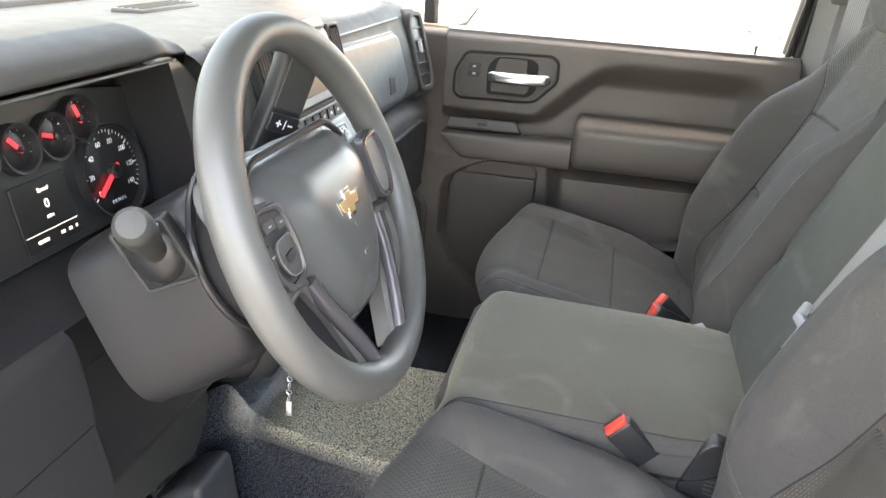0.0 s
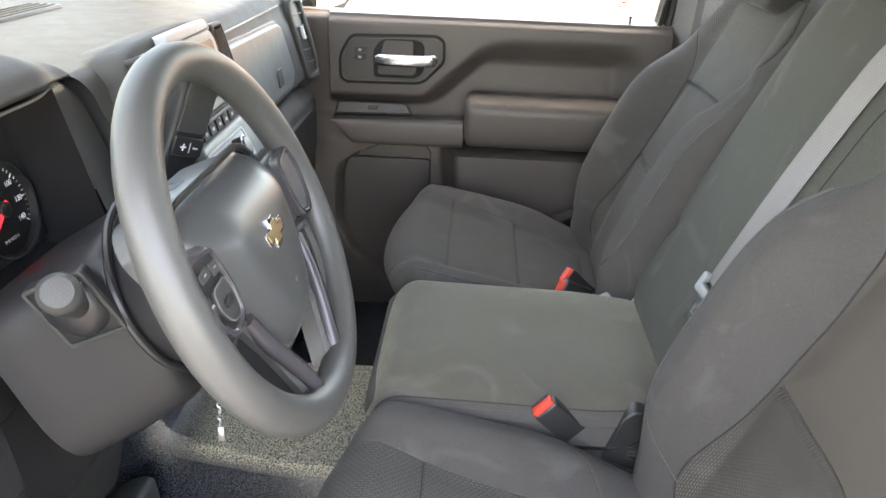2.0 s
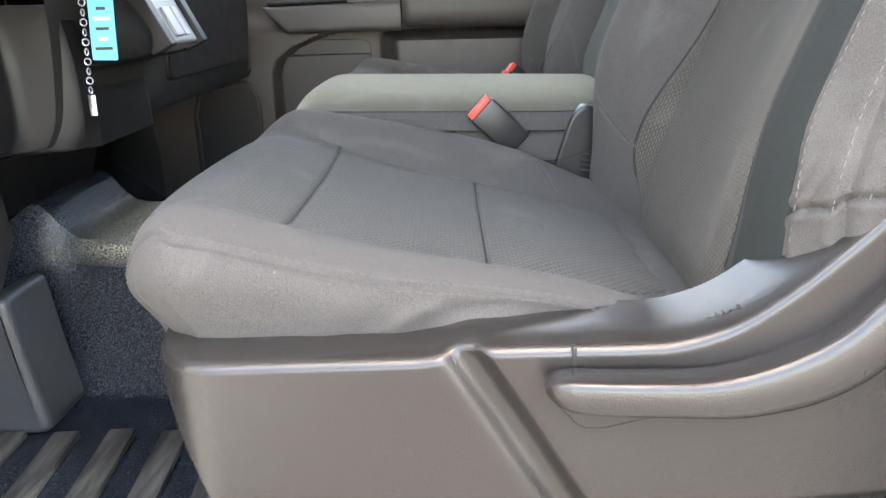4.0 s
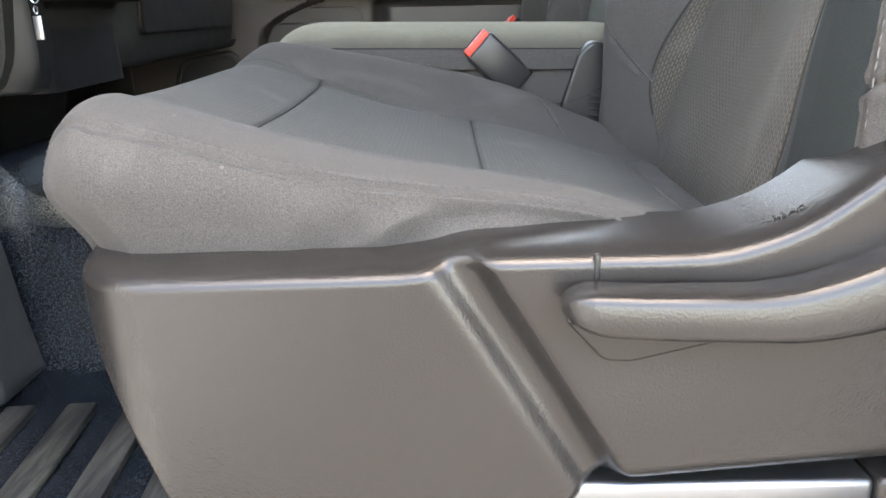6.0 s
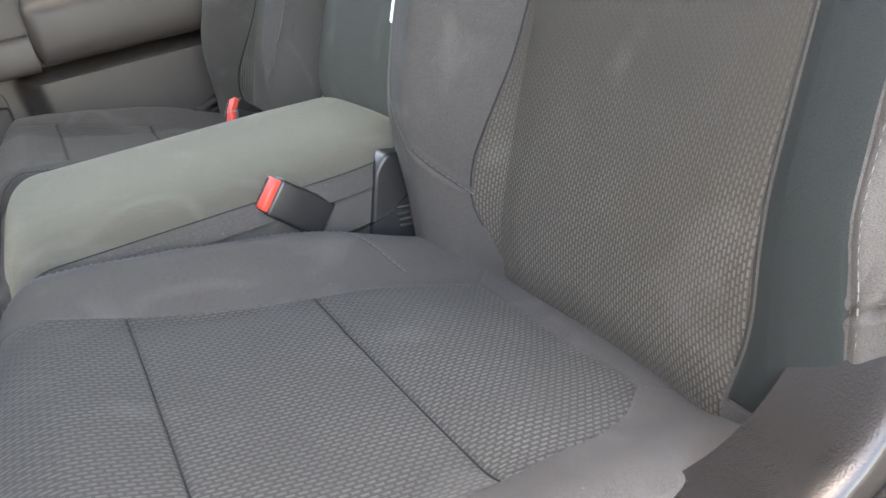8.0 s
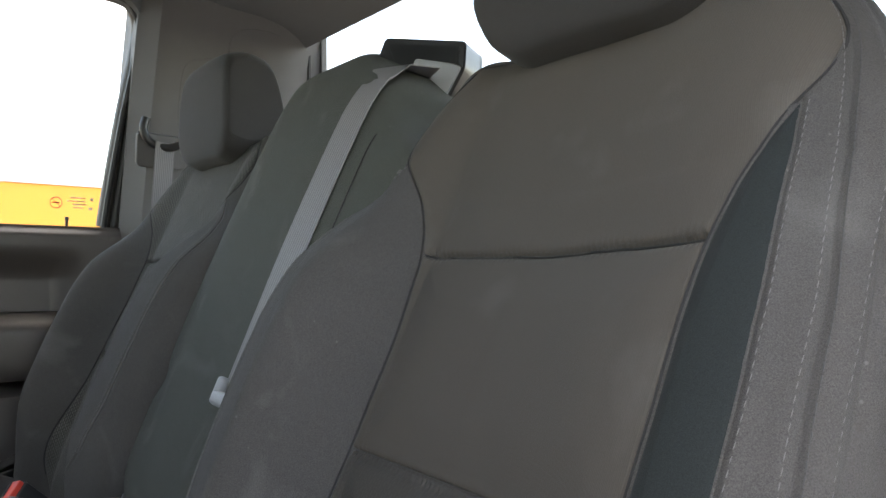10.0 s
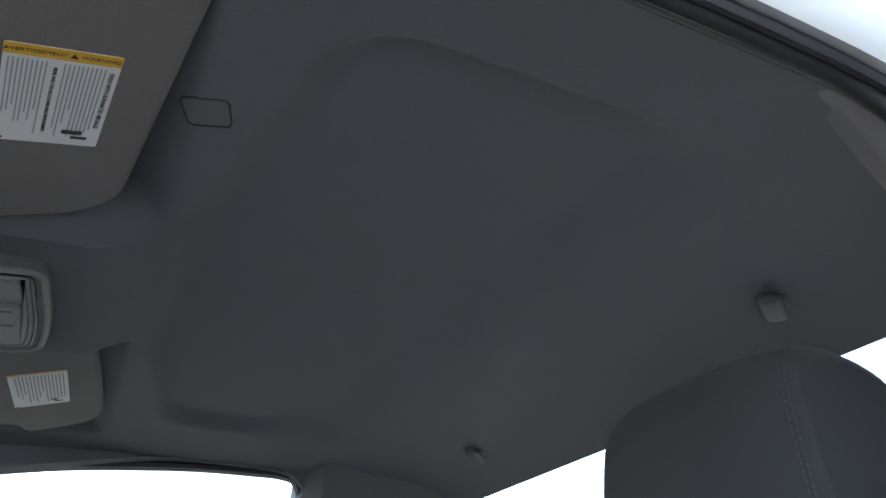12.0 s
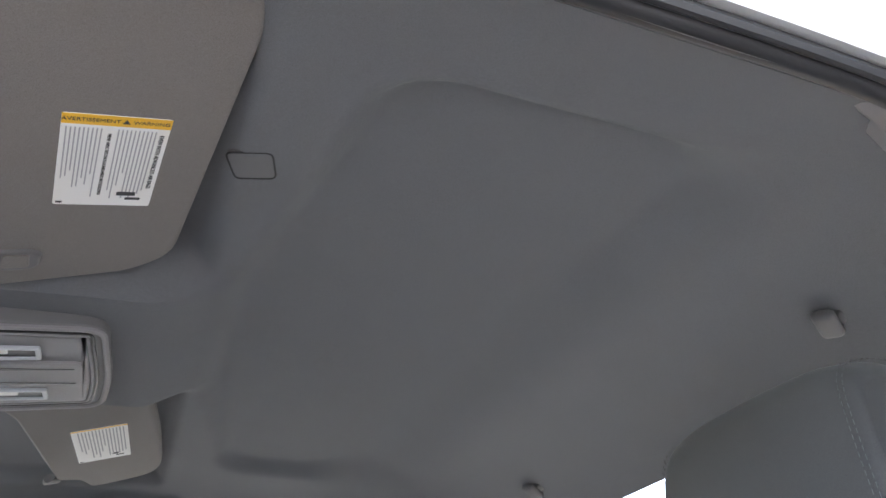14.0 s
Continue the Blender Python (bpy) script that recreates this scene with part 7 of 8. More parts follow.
    part("lower_glove_door", plate(lo, 0.015, 0.005, frame_of((-0.131, 0, 0.54), (0, 1, 0), (0.04, 0, 1))), M_DASH_LOW, d, "dark lower glove box door")
    # side vent by the far door
    Mv = frame_of((-0.158, 1.170, 0.758), (0.22, 1, 0), (-0.27, 0.10, 1))
    vo = rounded([(-0.036, -0.095), (0.030, -0.095), (0.040, -0.06), (0.034, 0.095), (-0.028, 0.095), (-0.042, 0.06)], 0.018)
    vi = rounded([(-0.024, -0.082), (0.019, -0.082), (0.026, -0.055), (0.022, 0.082), (-0.017, 0.082), (-0.028, 0.055)], 0.012)
    part("vent_pod", plate([(1.25 * x, 1.12 * y) for x, y in vo], 0.06, 0.016, Mv @ Matrix.Translation((0, 0, -0.006)), seg=4), M_DASH, d, "rounded pod round the side vent")
    v = part("side_vent", ring_plate(vo, vi, 0.02, 0.003, Mv @ Matrix.Translation((0, 0, 0.008))), M_DASH, d, "tall side air vent")
    part("vent_throat", plate(vi, 0.004, 0.001, Mv @ Matrix.Translation((0, 0, 0.0))), M_BLACK, v)
    for k in range(5):
        part("vent_slat", moved(rbox((0.046, 0.004, 0.014), 0.001, 1), Mv @ Matrix.Translation((-0.002, -0.056 + 0.028 * k, -0.002))), M_BLACK, v)
    part("vent_tab", moved(rbox((0.008, 0.03, 0.008), 0.002, 2), Mv @ Matrix.Translation((-0.001, 0.012, 0.006))), M_LGREY, v, "pale vent tab")
    centre_stack(d)
    cluster()


def centre_stack(d):
    s = thing("centre_stack", (-0.12, YC, 0.5), "grey centre stack with small screen, knob and outlets", "centre console")
    M0 = frame_of((-0.145, YC, 0.775), (0, 1, 0), (-0.27, 0, 1))
    T = lambda x, y, z=0.0: M0 @ Matrix.Translation((x, y, z))
    face = rounded([(-0.155, -0.16), (0.165, -0.16), (0.175, 0.03), (0.15, 0.11), (0.10, 0.122), (-0.10, 0.122), (-0.15, 0.11), (-0.172, 0.03)], 0.03)
    part("body", plate(face, 0.09, 0.015, M0), M_DASH, s)
    # screen in its raised bezel
    bo = rounded([(-0.098, -0.012), (0.098, -0.012), (0.104, 0.092), (0.085, 0.108), (-0.085, 0.108), (-0.104, 0.092)], 0.012)
    part("screen_bezel", plate(bo, 0.025, 0.006, T(0.02, 0, 0.012)), M_DASH, s)
    part("bezel_trim", plate([(x * 0.94, 0.049 + (y - 0.049) * 0.92) for x, y in bo], 0.004, 0.002, T(0.02, 0, 0.0142)), M_GREY, s)
    part("screen", plate(rounded([(-0.080, 0.006), (0.080, 0.006), (0.080, 0.088), (-0.080, 0.088)], 0.006), 0.004, 0.001, T(0.02, 0, 0.0160)), M_GLOSS, s, "dark glossy screen")
    part("brow", plate(rounded([(-0.085, 0.100), (0.085, 0.100), (0.075, 0.118), (-0.075, 0.118)], 0.006), 0.03, 0.004, T(0.02, 0, 0.018)), M_GREY, s, "pale grey brow over the screen")
    # vents beside the screen
    for x in (-0.122, 0.150):
        vo = rounded([(-0.026, -0.055), (0.026, -0.055), (0.026, 0.055), (-0.026, 0.055)], 0.008)
        vi = rounded([(-0.019, -0.047), (0.019, -0.047), (0.019, 0.047), (-0.019, 0.047)], 0.006)
        v = part("vent", ring_plate(vo, vi, 0.02, 0.003, T(x, 0.05, 0.012)), M_DASH_LOW, s, "upright air vent")
        part("throat", plate(vi, 0.003, 0.001, T(x, 0.05, 0.001)), M_BLACK, v)
        for k in range(4):
            part("slat", moved(rbox((0.003, 0.09, 0.012), 0.001, 1), T(x - 0.012 + 0.008 * k, 0.05, 0.006)), M_BLACK, v)
    part("edge_strip", plate(rounded([(-0.150, -0.150), (-0.132, -0.150), (-0.132, -0.01), (-0.150, -0.01)], 0.006), 0.03, 0.003, T(0, 0, 0.006)), M_GLOSS, s, "gloss black edge strip")
    # button row and audio panel with the knob
    part("button_row", plate(rounded([(-0.098, -0.046), (0.098, -0.046), (0.098, -0.018), (-0.098, -0.018)], 0.004), 0.01, 0.002, T(0.02, 0, 0.006)), M_BLACK, s)
    for k in range(6):
        part("row_key", moved(rbox((0.024, 0.018, 0.004), 0.001, 1), T(-0.055 + 0.03 * k, -0.032, 0.007)), M_DASH_LOW, s)
        part("row_mark", moved(rbox((0.008, 0.005, 0.0006), 0.0002, 1), T(-0.055 + 0.03 * k, -0.032, 0.0092)), M_LGREY, s)
    part("shelf", plate(rounded([(-0.115, -0.075), (0.13, -0.075), (0.13, -0.05), (-0.115, -0.05)], 0.006), 0.03, 0.006, T(0.01, 0, 0.012)), M_DASH, s)
    pa = part("audio_panel", plate(rounded([(-0.11, -0.128), (0.12, -0.128), (0.12, -0.080), (-0.11, -0.080)], 0.008), 0.012, 0.003, T(0.01, 0, 0.006)), M_GREY, s, "pale grey audio panel")
    part("panel_field", plate(rounded([(-0.100, -0.122), (0.110, -0.122), (0.110, -0.086), (-0.100, -0.086)], 0.005), 0.004, 0.001, T(0.01, 0, 0.0075)), M_DASH_LOW, pa)
    for k in range(5):
        part("panel_key", moved(rbox((0.014, 0.020, 0.004), 0.001, 1), T(-0.028 + 0.018 * k, -0.104, 0.009)), M_BLACK, pa)
    # knob panel on the bulge below the keys
    Mk = frame_of((-0.100, YC + 0.008, 0.712), (0, 1, 0), (-0.50, 0, 1))
    kp = part("knob_panel", plate(rounded([(-0.098, -0.036), (0.125, -0.036), (0.115, 0.036), (-0.094, 0.036)], 0.014), 0.06, 0.007, Mk, seg=4), M_GLOVE, s, "satin grey knob panel")
    part("panel_frame", ring_plate(rounded([(-0.090, -0.026), (0.070, -0.026), (0.070, 0.024), (-0.090, 0.024)], 0.007), rounded([(-0.084, -0.021), (0.064, -0.021), (0.064, 0.019), (-0.084, 0.019)], 0.005), 0.004, 0.001, Mk @ Matrix.Translation((0, 0, 0.002))), M_GREY, kp)
    part("panel_field", plate(rounded([(-0.083, -0.020), (0.063, -0.020), (0.063, 0.018), (-0.083, 0.018)], 0.005), 0.003, 0.0006, Mk @ Matrix.Translation((0, 0, 0.0008))), M_GREY, kp)
    part("slot_button", plate(rounded([(-0.040, -0.013), (-0.018, -0.013), (-0.018, 0.012), (-0.040, 0.012)], 0.005), 0.005, 0.001, Mk @ Matrix.Translation((0, 0, 0.003))), M_DASH_LOW, kp)
    kc, kn = np.array(Mk @ Vector((0.010, 0, 0.002))), np.array(Mk.to_3x3() @ Vector((0, 0, 1)))
    kb = part("knob", cyl(kc + kn * 0.020, kn, 0.0155, 0.020, 0.003, 32), M_DASH_LOW, kp, "dark round audio knob")
    part("knob_face", cyl(kc + kn * 0.0208, kn, 0.012, 0.002, 0.0006, 28), M_GREY, kb)
    part("knob_ring", torus(kc + kn * 0.017, kn, 0.0150, 0.0014, 32, 8), M_CHROME, kb)
    # lower stack leaning back to the outlets
    prof = [(-0.105, 0.625), (-0.095, 0.60), (-0.085, 0.57), (-0.06, 0.535), (-0.052, 0.515), (-0.06, 0.49), (-0.10, 0.48), (-0.14, 0.47), (-0.14, 0.37)]
    P = fine(prof, 5)
    rows = np.array([[(x - 0.03 * sstep(abs(y - YC), 0.10, 0.135), y, z) for x, z in P] for y in np.linspace(YC - 0.135, YC + 0.135, 24)])
    part("stack_base", grid_geo(rows), M_DASH_LOW, s)
    Mo = frame_of((-0.050, YC - 0.005, 0.535), (0, 1, 0), (-0.45, 0, 0.9))
    op = part("outlet_panel", plate(rounded([(-0.055, -0.036), (0.055, -0.036), (0.055, 0.034), (-0.055, 0.034)], 0.006), 0.03, 0.004, Mo), M_GREY, s, "grey outlet panel")
    part("outlet_cover", plate(rounded([(-0.030, -0.026), (0.002, -0.026), (0.002, 0.018), (-0.030, 0.018)], 0.004), 0.006, 0.0015, Mo @ Matrix.Translation((0, 0, 0.004))), M_LGREY, op, "pale outlet flap")
    part("outlet_cover", plate(rounded([(0.008, -0.026), (0.028, -0.026), (0.028, 0.018), (0.008, 0.018)], 0.004), 0.006, 0.0015, Mo @ Matrix.Translation((0, 0, 0.004))), M_LGREY, op, "pale outlet flap")
    for x in (-0.070, 0.070):
        part("switch_block", plate(rounded([(x - 0.013, -0.04), (x + 0.013, -0.04), (x + 0.013, 0.05), (x - 0.013, 0.05)], 0.004), 0.03, 0.003, Mo @ Matrix.Translation((0, 0, 0.006))), M_DASH_LOW, s)
    # dark lower bulkhead between stack and tunnel, set well back
    bk = rounded([(0.20, 0.10), (0.66, 0.10), (0.68, 0.39), (0.18, 0.39)], 0.02)
    part("tunnel_trim", plate(bk, 0.02, 0.006, frame_of((-0.40, 0, 0), (0, 1, 0), (0.30, 0, 1))), M_BLACK, s)


def cluster():
    c = thing("instrument_cluster", (-0.27, 0.0, 0.68), "black instrument cluster with red needles and small display", "instrument cluster")
    M0 = frame_of((-0.268, 0.0, 0.75), (0, 1, 0), (-0.20, 0, 1))
    T = lambda x, y, z=0.0: M0 @ Matrix.Translation((x, y, z))
    face = rounded([(-0.208, -0.072), (0.208, -0.072), (0.212, 0.02), (0.19, 0.078), (0.08, 0.095), (-0.08, 0.095), (-0.19, 0.078), (-0.212, 0.02)], 0.02)
    part("face", plate(face, 0.01, 0.003, M0), M_BLACK, c)

    def dial(x, y, r, n, a0, a1, needle, big):
        ax = np.array(M0.to_3x3() @ Vector((0, 0, 1)))
        pos = np.array(T(x, y, 0.0) @ Vector((0, 0, 0)))
        g = part("dial", cyl(pos + ax * 0.003, ax, r, 0.003, 0.0005, 40), M_GLOSS, c, "black dial with white marks")
        part("dial_rim", lathe([(r, 0.003), (r + 0.002, 0.011), (r + 0.005, 0.012), (r + 0.006, 0.0)], pos, ax, 44), M_DASH_LOW, g)
        marks = []
        for k in range(n):
            a = radians(a0 + (a1 - a0) * k / (n - 1))
            long = k % (5 if big else 2) == 0
            rr = r * (0.90 if long else 0.93)
            marks.append(moved(rbox((r * (0.12 if long else 0.07), r * (0.03 if long else 0.018), 0.0006), 0.0001, 1), T(x + rr * math.cos(a), y + rr * math.sin(a), 0.0036) @ Matrix.Rotation(a, 4, "Z")))
        part("dial_marks", merge(*marks), M_WHITE, g, "white scale marks")
        a = radians(needle)
        part("needle", moved(rbox((r * 1.0, r * (0.11 if big else 0.20), 0.0025), 0.0006, 1), T(x + 0.28 * r * math.cos(a), y + 0.28 * r * math.sin(a), 0.008) @ Matrix.Rotation(a, 4, "Z")), M_NEEDLE, g, "red needle")
        part("needle_cap", cyl(pos + ax * 0.012, ax, r * 0.17, 0.008, 0.001, 20), M_BLACK, g)
        return g

    g = dial(0.110, -0.012, 0.052, 36, 215, -35, 213, True)
    for k, txt in enumerate(("0", "20", "40", "60", "80", "100", "120", "140")):
        a = radians(215 - 250 * k / 7)
        writing("dial_number", txt, 0.0088, T(0.110 + 0.036 * math.cos(a), -0.012 + 0.036 * math.sin(a), 0.0036), M_WHITE, g)
    writing("dial_number", "P R N D L", 0.0062, T(0.110, -0.048, 0.0036), M_LGREY, g)
    g = dial(-0.146, -0.012, 0.052, 31, 215, -35, 213, True)
    for k in range(7):
        a = radians(215 - 250 * k / 6)
        writing("dial_number", str(k), 0.0088, T(-0.146 + 0.036 * math.cos(a), -0.012 + 0.036 * math.sin(a), 0.0036), M_WHITE, g)
    for x, y, nd in ((-0.076, 0.050, 120), (-0.020, 0.047, 130), (0.032, 0.048, 160), (0.078, 0.058, 105)):
        dial(x, y, 0.0215, 9, 200, -20, nd, False)
    # display
    ds = part("display", plate(rounded([(-0.032, -0.062), (0.050, -0.062), (0.050, 0.012), (-0.032, 0.012)], 0.003), 0.003, 0.0008, T(-0.016, 0, 0.004)), M_GLOSS, c, "small dark display")
    glow = simple("display_glow", (0.8, 0.8, 0.8), 0.5, 0.0, (1, 1, 1), 0.07)
    writing("display_text", "Speed", 0.0068, T(-0.004, 0.000, 0.0045), glow, ds)
    writing("display_text", "0", 0.014, T(-0.004, -0.016, 0.0045), glow, ds)
    writing("display_text", "MPH", 0.0052, T(-0.004, -0.030, 0.0045), glow, ds)
    part("display_line", moved(rbox((0.078, 0.0008, 0.0004), 0.0001, 1), T(-0.007, -0.043, 0.0045)), glow, ds)
    part("display_bar", merge(*[moved(rbox((w, 0.0036, 0.0004), 0.0001, 1), T(x, -0.052, 0.0045)) for x, w in ((-0.024, 0.016), (0.006, 0.006), (0.018, 0.005), (0.028, 0.003))]), glow, ds, "small white bars")


dashboard()


# ---- belts and buckles ----
def buckle(at, up, side, label):
    """A buckle on its stalk: black housing with a red press button, pointing along up, its broad face towards side."""
    up, side = Vector(up).normalized(), Vector(side)
    w = up.cross(side).normalized()
    n = w.cross(up)
    M = Matrix(((w.x, n.x, up.x, at[0]), (w.y, n.y, up.y, at[1]), (w.z, n.z, up.z, at[2]), (0, 0, 0, 1)))
    b = thing("belt_buckle", (at[0], at[1], at[2] - 0.05), label, "belt buckle", "belt buckles")
    h = part("housing", moved(rbox((0.040, 0.021, 0.068), 0.004), M @ Matrix.Translation((0, 0, -0.034))), M_BLACK, b)
    part("button", moved(rbox((0.034, 0.017, 0.010), 0.0015), M @ Matrix.Translation((0, 0, 0.0015))), M_RED, b, "red release button")
    part("slot", moved(rbox((0.030, 0.003, 0.003), 0.0005, 1), M @ Matrix.Translation((0, -0.0065, 0.0062))), M_BLACK, b)
    part("housing_line", moved(rbox((0.030, 0.001, 0.026), 0.0004, 1), M @ Matrix.Translation((0, -0.0106, -0.034))), M_DASH_LOW, h)
    part("press_mark", moved(rbox((0.014, 0.0006, 0.004), 0.0002, 1), M @ Matrix.Translation((0, -0.0112, -0.034))), M_PILLAR, h, "small raised lettering")
    part("stalk", moved(rbox((0.026, 0.006, 0.09), 0.002), M @ Matrix.Translation((0, 0, -0.105))), M_BLACK, b)
    return b


buckle((0.384, 0.240, 0.421), (-0.72, -0.10, 0.68), (0.1, -1, 0.0), "black belt buckle with a red button beside the driver's cushion")
buckle((0.452, 0.640, 0.430), (-0.70, -0.15, 0.68), (0.5, -1, 0.3), "black belt buckle with a red button beside the far cushion")
buckle((0.440, 0.612, 0.418), (-0.85, -0.30, 0.45), (0.2, -1, 0.2), "black belt buckle with a red button tucked by the centre seat")


def centre_belt():
    b = thing("seat_belt", (0.6, 0.28, 0.56), "grey webbing belt with a steel latch hanging over the centre seat", "seat belt")
    # lies on the backrest, drawn straight from the latch up over its top into the outlet
    s = np.linspace(0.205, 0.600, 44)
    v = (np.linspace(0.305, 0.297, 44) - 0.418) / centre_back_half(s, -1.0)
    P, N = on_surface(centre_back_fn, np.stack([s, v], -1), 0.0)
    if N[10] @ np.array((-1, 0, 0)) < 0:
        N = -N
    P = P + C_FW * 0.005
    pad = np.concatenate([np.repeat(P[:1], 5, 0) + (P[:1] - P[1:2]) * np.arange(5, 0, -1)[:, None], P, np.repeat(P[-1:], 5, 0) + (P[-1:] - P[-2:-1]) * np.arange(1, 6)[:, None]])
    P = np.stack([np.convolve(pad[:, k], np.ones(11) / 11, "valid") for k in range(3)], -1)
    P = np.concatenate([P, [P[-1] + (0.026, -0.010, 0.010), P[-1] + (0.060, -0.022, 0.006)]])
    Nn = np.concatenate([np.tile(C_FW + np.array((0, -0.10, 0)), (44, 1)), [(-0.3, 0, 0.9), (0.1, 0, 1.0)]])
    T = np.gradient(P, axis=0)
    W = np.cross(Nn, T)
    g, uv = ribbon(P, W, 0.050, 0.0014)
    part("webbing", g, M_BELT, b, "grey ribbed webbing", uv=uv)
    # latch plate with its pale grip
    p0, t0 = P[0], (P[0] - P[3]) / np.linalg.norm(P[0] - P[3])
    w0 = W[0] / np.linalg.norm(W[0])
    n0 = np.cross(w0, t0)
    c = p0 + t0 * 0.014 + N[0] * 0.004
    M = Matrix(((w0[0], t0[0], n0[0], c[0]), (w0[1], t0[1], n0[1], c[1]), (w0[2], t0[2], n0[2], c[2]), (0, 0, 0, 1)))
    lp = part("latch_grip", moved(merge(rbox((0.062, 0.016, 0.014), 0.005), moved(rbox((0.012, 0.05, 0.012), 0.004), Matrix.Translation((-0.026, -0.018, 0))), moved(rbox((0.012, 0.03, 0.012), 0.004), Matrix.Translation((0.026, -0.008, 0)))), M), M_GREY, b, "pale grey latch grip")
    part("tongue", moved(ring_plate(rounded([(-0.013, 0.0), (0.013, 0.0), (0.013, 0.046), (-0.013, 0.046)], 0.004), rounded([(-0.008, 0.022), (0.008, 0.022), (0.008, 0.036), (-0.008, 0.036)], 0.002), 0.003, 0.0006), M @ Matrix.Translation((0, 0, 0.0))), M_STEEL, b, "bright steel tongue")
    # belt outlet housing on top of the centre back
    h = thing("belt_housing", (0.84, 0.27, 0.96), "dark plastic belt outlet housing on the centre backrest", "belt guide")
    eu, ev = Vector((0.4415, -0.883, -0.159)), Vector((0.1356, -0.1094, 0.9847))
    Mh = frame_of((0.821, 0.355, 1.021), tuple(eu), tuple(ev))
    sgn = 1.0 if (Mh.to_3x3() @ Vector((0, 0, 1))).x < 0 else -1.0
    T = lambda d: Mh @ Matrix.Translation((0, 0, sgn * d))
    back = rounded([(-0.006, -0.03), (0.0, 0.0), (0.117, 0.0), (0.122, -0.034), (0.107, -0.0755), (0.045, -0.072), (0.0, -0.06)], 0.007)
    part("body", plate(back, 0.012, 0.003, T(-0.045)), M_BLACK, h)
    part("rim", ring_plate(back, list(map(tuple, inset(back if area2(back) > 0 else back[::-1], 0.006))), 0.050, 0.002, T(-0.003)), M_BLACK, h)
    face = rounded([(0.052, -0.026), (0.108, -0.030), (0.118, -0.034), (0.104, -0.073), (0.046, -0.066)], 0.005)
    part("bezel_face", plate(face, 0.010, 0.0015, T(0.0)), M_GREY, h, "pale grey bezel face")
    part("side_cheek", plate(rounded([(-0.004, -0.028), (0.002, -0.003), (0.036, -0.004), (0.046, -0.026)], 0.004), 0.010, 0.0015, T(-0.004)), M_DASH, h)


centre_belt()


# ---- overhead: visors, console, hooks ----
def visor_z(x, y):
    """Lower face of the visors, tipped down towards the windscreen."""
    return 1.285 + 0.28 * (x - 0.2) + 0.04 * (min(y, 2 * YC - y) - 0.02)


def visor(driver):
    MIRROR[0] = not driver
    v = thing("sun_visor", (0.15, 0.02, 1.29), ("grey cloth sun visor with a large warning label, driver's side" if driver else "grey cloth sun visor with a small label, passenger's side"), "sun visor", "sun visors")
    o = rounded([(0.03, 0.245), (0.215, 0.222), (0.252, 0.19), (0.297, -0.175), (0.285, -0.205), (0.06, -0.235), (0.03, -0.22)], [0.01, 0.03, 0.03, 0.03, 0.03, 0.03, 0.03], 6)
    if not driver:
        o = rounded([(0.055, 0.27), (0.248, 0.262), (0.273, 0.06), (0.287, -0.110), (0.272, -0.150), (0.207, -0.167), (0.170, -0.167), (0.152, -0.116), (0.117, -0.098), (0.075, 0.22)], [0.02, 0.02, 0.05, 0.02, 0.02, 0.03, 0.012, 0.012, 0.012, 0.03], 6)
    q = [(x, -y) for x, y in o]
    g = plate(q, 0.018, 0.006, frame_of((0, 0, 0), (1, 0, 0), (0, -1, 0)), seg=4)
    tilt = lambda g: (np.array([(x, y, z + visor_z(x, y)) for x, y, z in g[0]]), g[1])
    part("pad", tilt(g), M_VISOR, v)
    if driver:
        part("clip", tilt(plate(rounded([(0.060, -0.158), (0.128, -0.160), (0.136, -0.168), (0.132, -0.192), (0.122, -0.198), (0.060, -0.197)], 0.006), 0.008, 0.003, frame_of((0, 0, -0.0040), (1, 0, 0), (0, -1, 0)))), M_PILLAR, v, "grey visor clip")
        part("clip_slot", tilt(plate(rounded([(0.104, -0.164), (0.126, -0.165), (0.124, -0.190), (0.100, -0.190)], 0.004), 0.004, 0.0012, frame_of((0, 0, -0.0052), (1, 0, 0), (0, -1, 0)))), M_VISOR, v)
        part("pivot", tube([(0.02, -0.20, 1.25), (0.045, -0.22, 1.235), (0.06, -0.225, 1.235)], 0.010, 10), M_PILLAR, v)
        part("mount", cyl((0.055, -0.225, 1.222), (0, 0, -1), 0.026, 0.05, 0.006, 24), M_PILLAR, v)
    else:
        part("pivot", tilt(tube([(0.105, -0.085, 0.004), (0.10, -0.115, 0.010), (0.115, -0.135, 0.016)], 0.008, 10)), M_PILLAR, v)
    MIRROR[0] = False
    return v


def flat_frame(x, y, z, ex, ey):
    """Frame on a ceiling surface: looks down, text runs along ex."""
    ex, ey = Vector((*ex, 0)).normalized(), Vector((*ey, 0))
    en = Vector((0, 0, -1))
    ey = en.cross(ex)
    return Matrix(((ex.x, ey.x, en.x, x), (ex.y, ey.y, en.y, y), (ex.z, ey.z, en.z, z), (0, 0, 0, 1)))


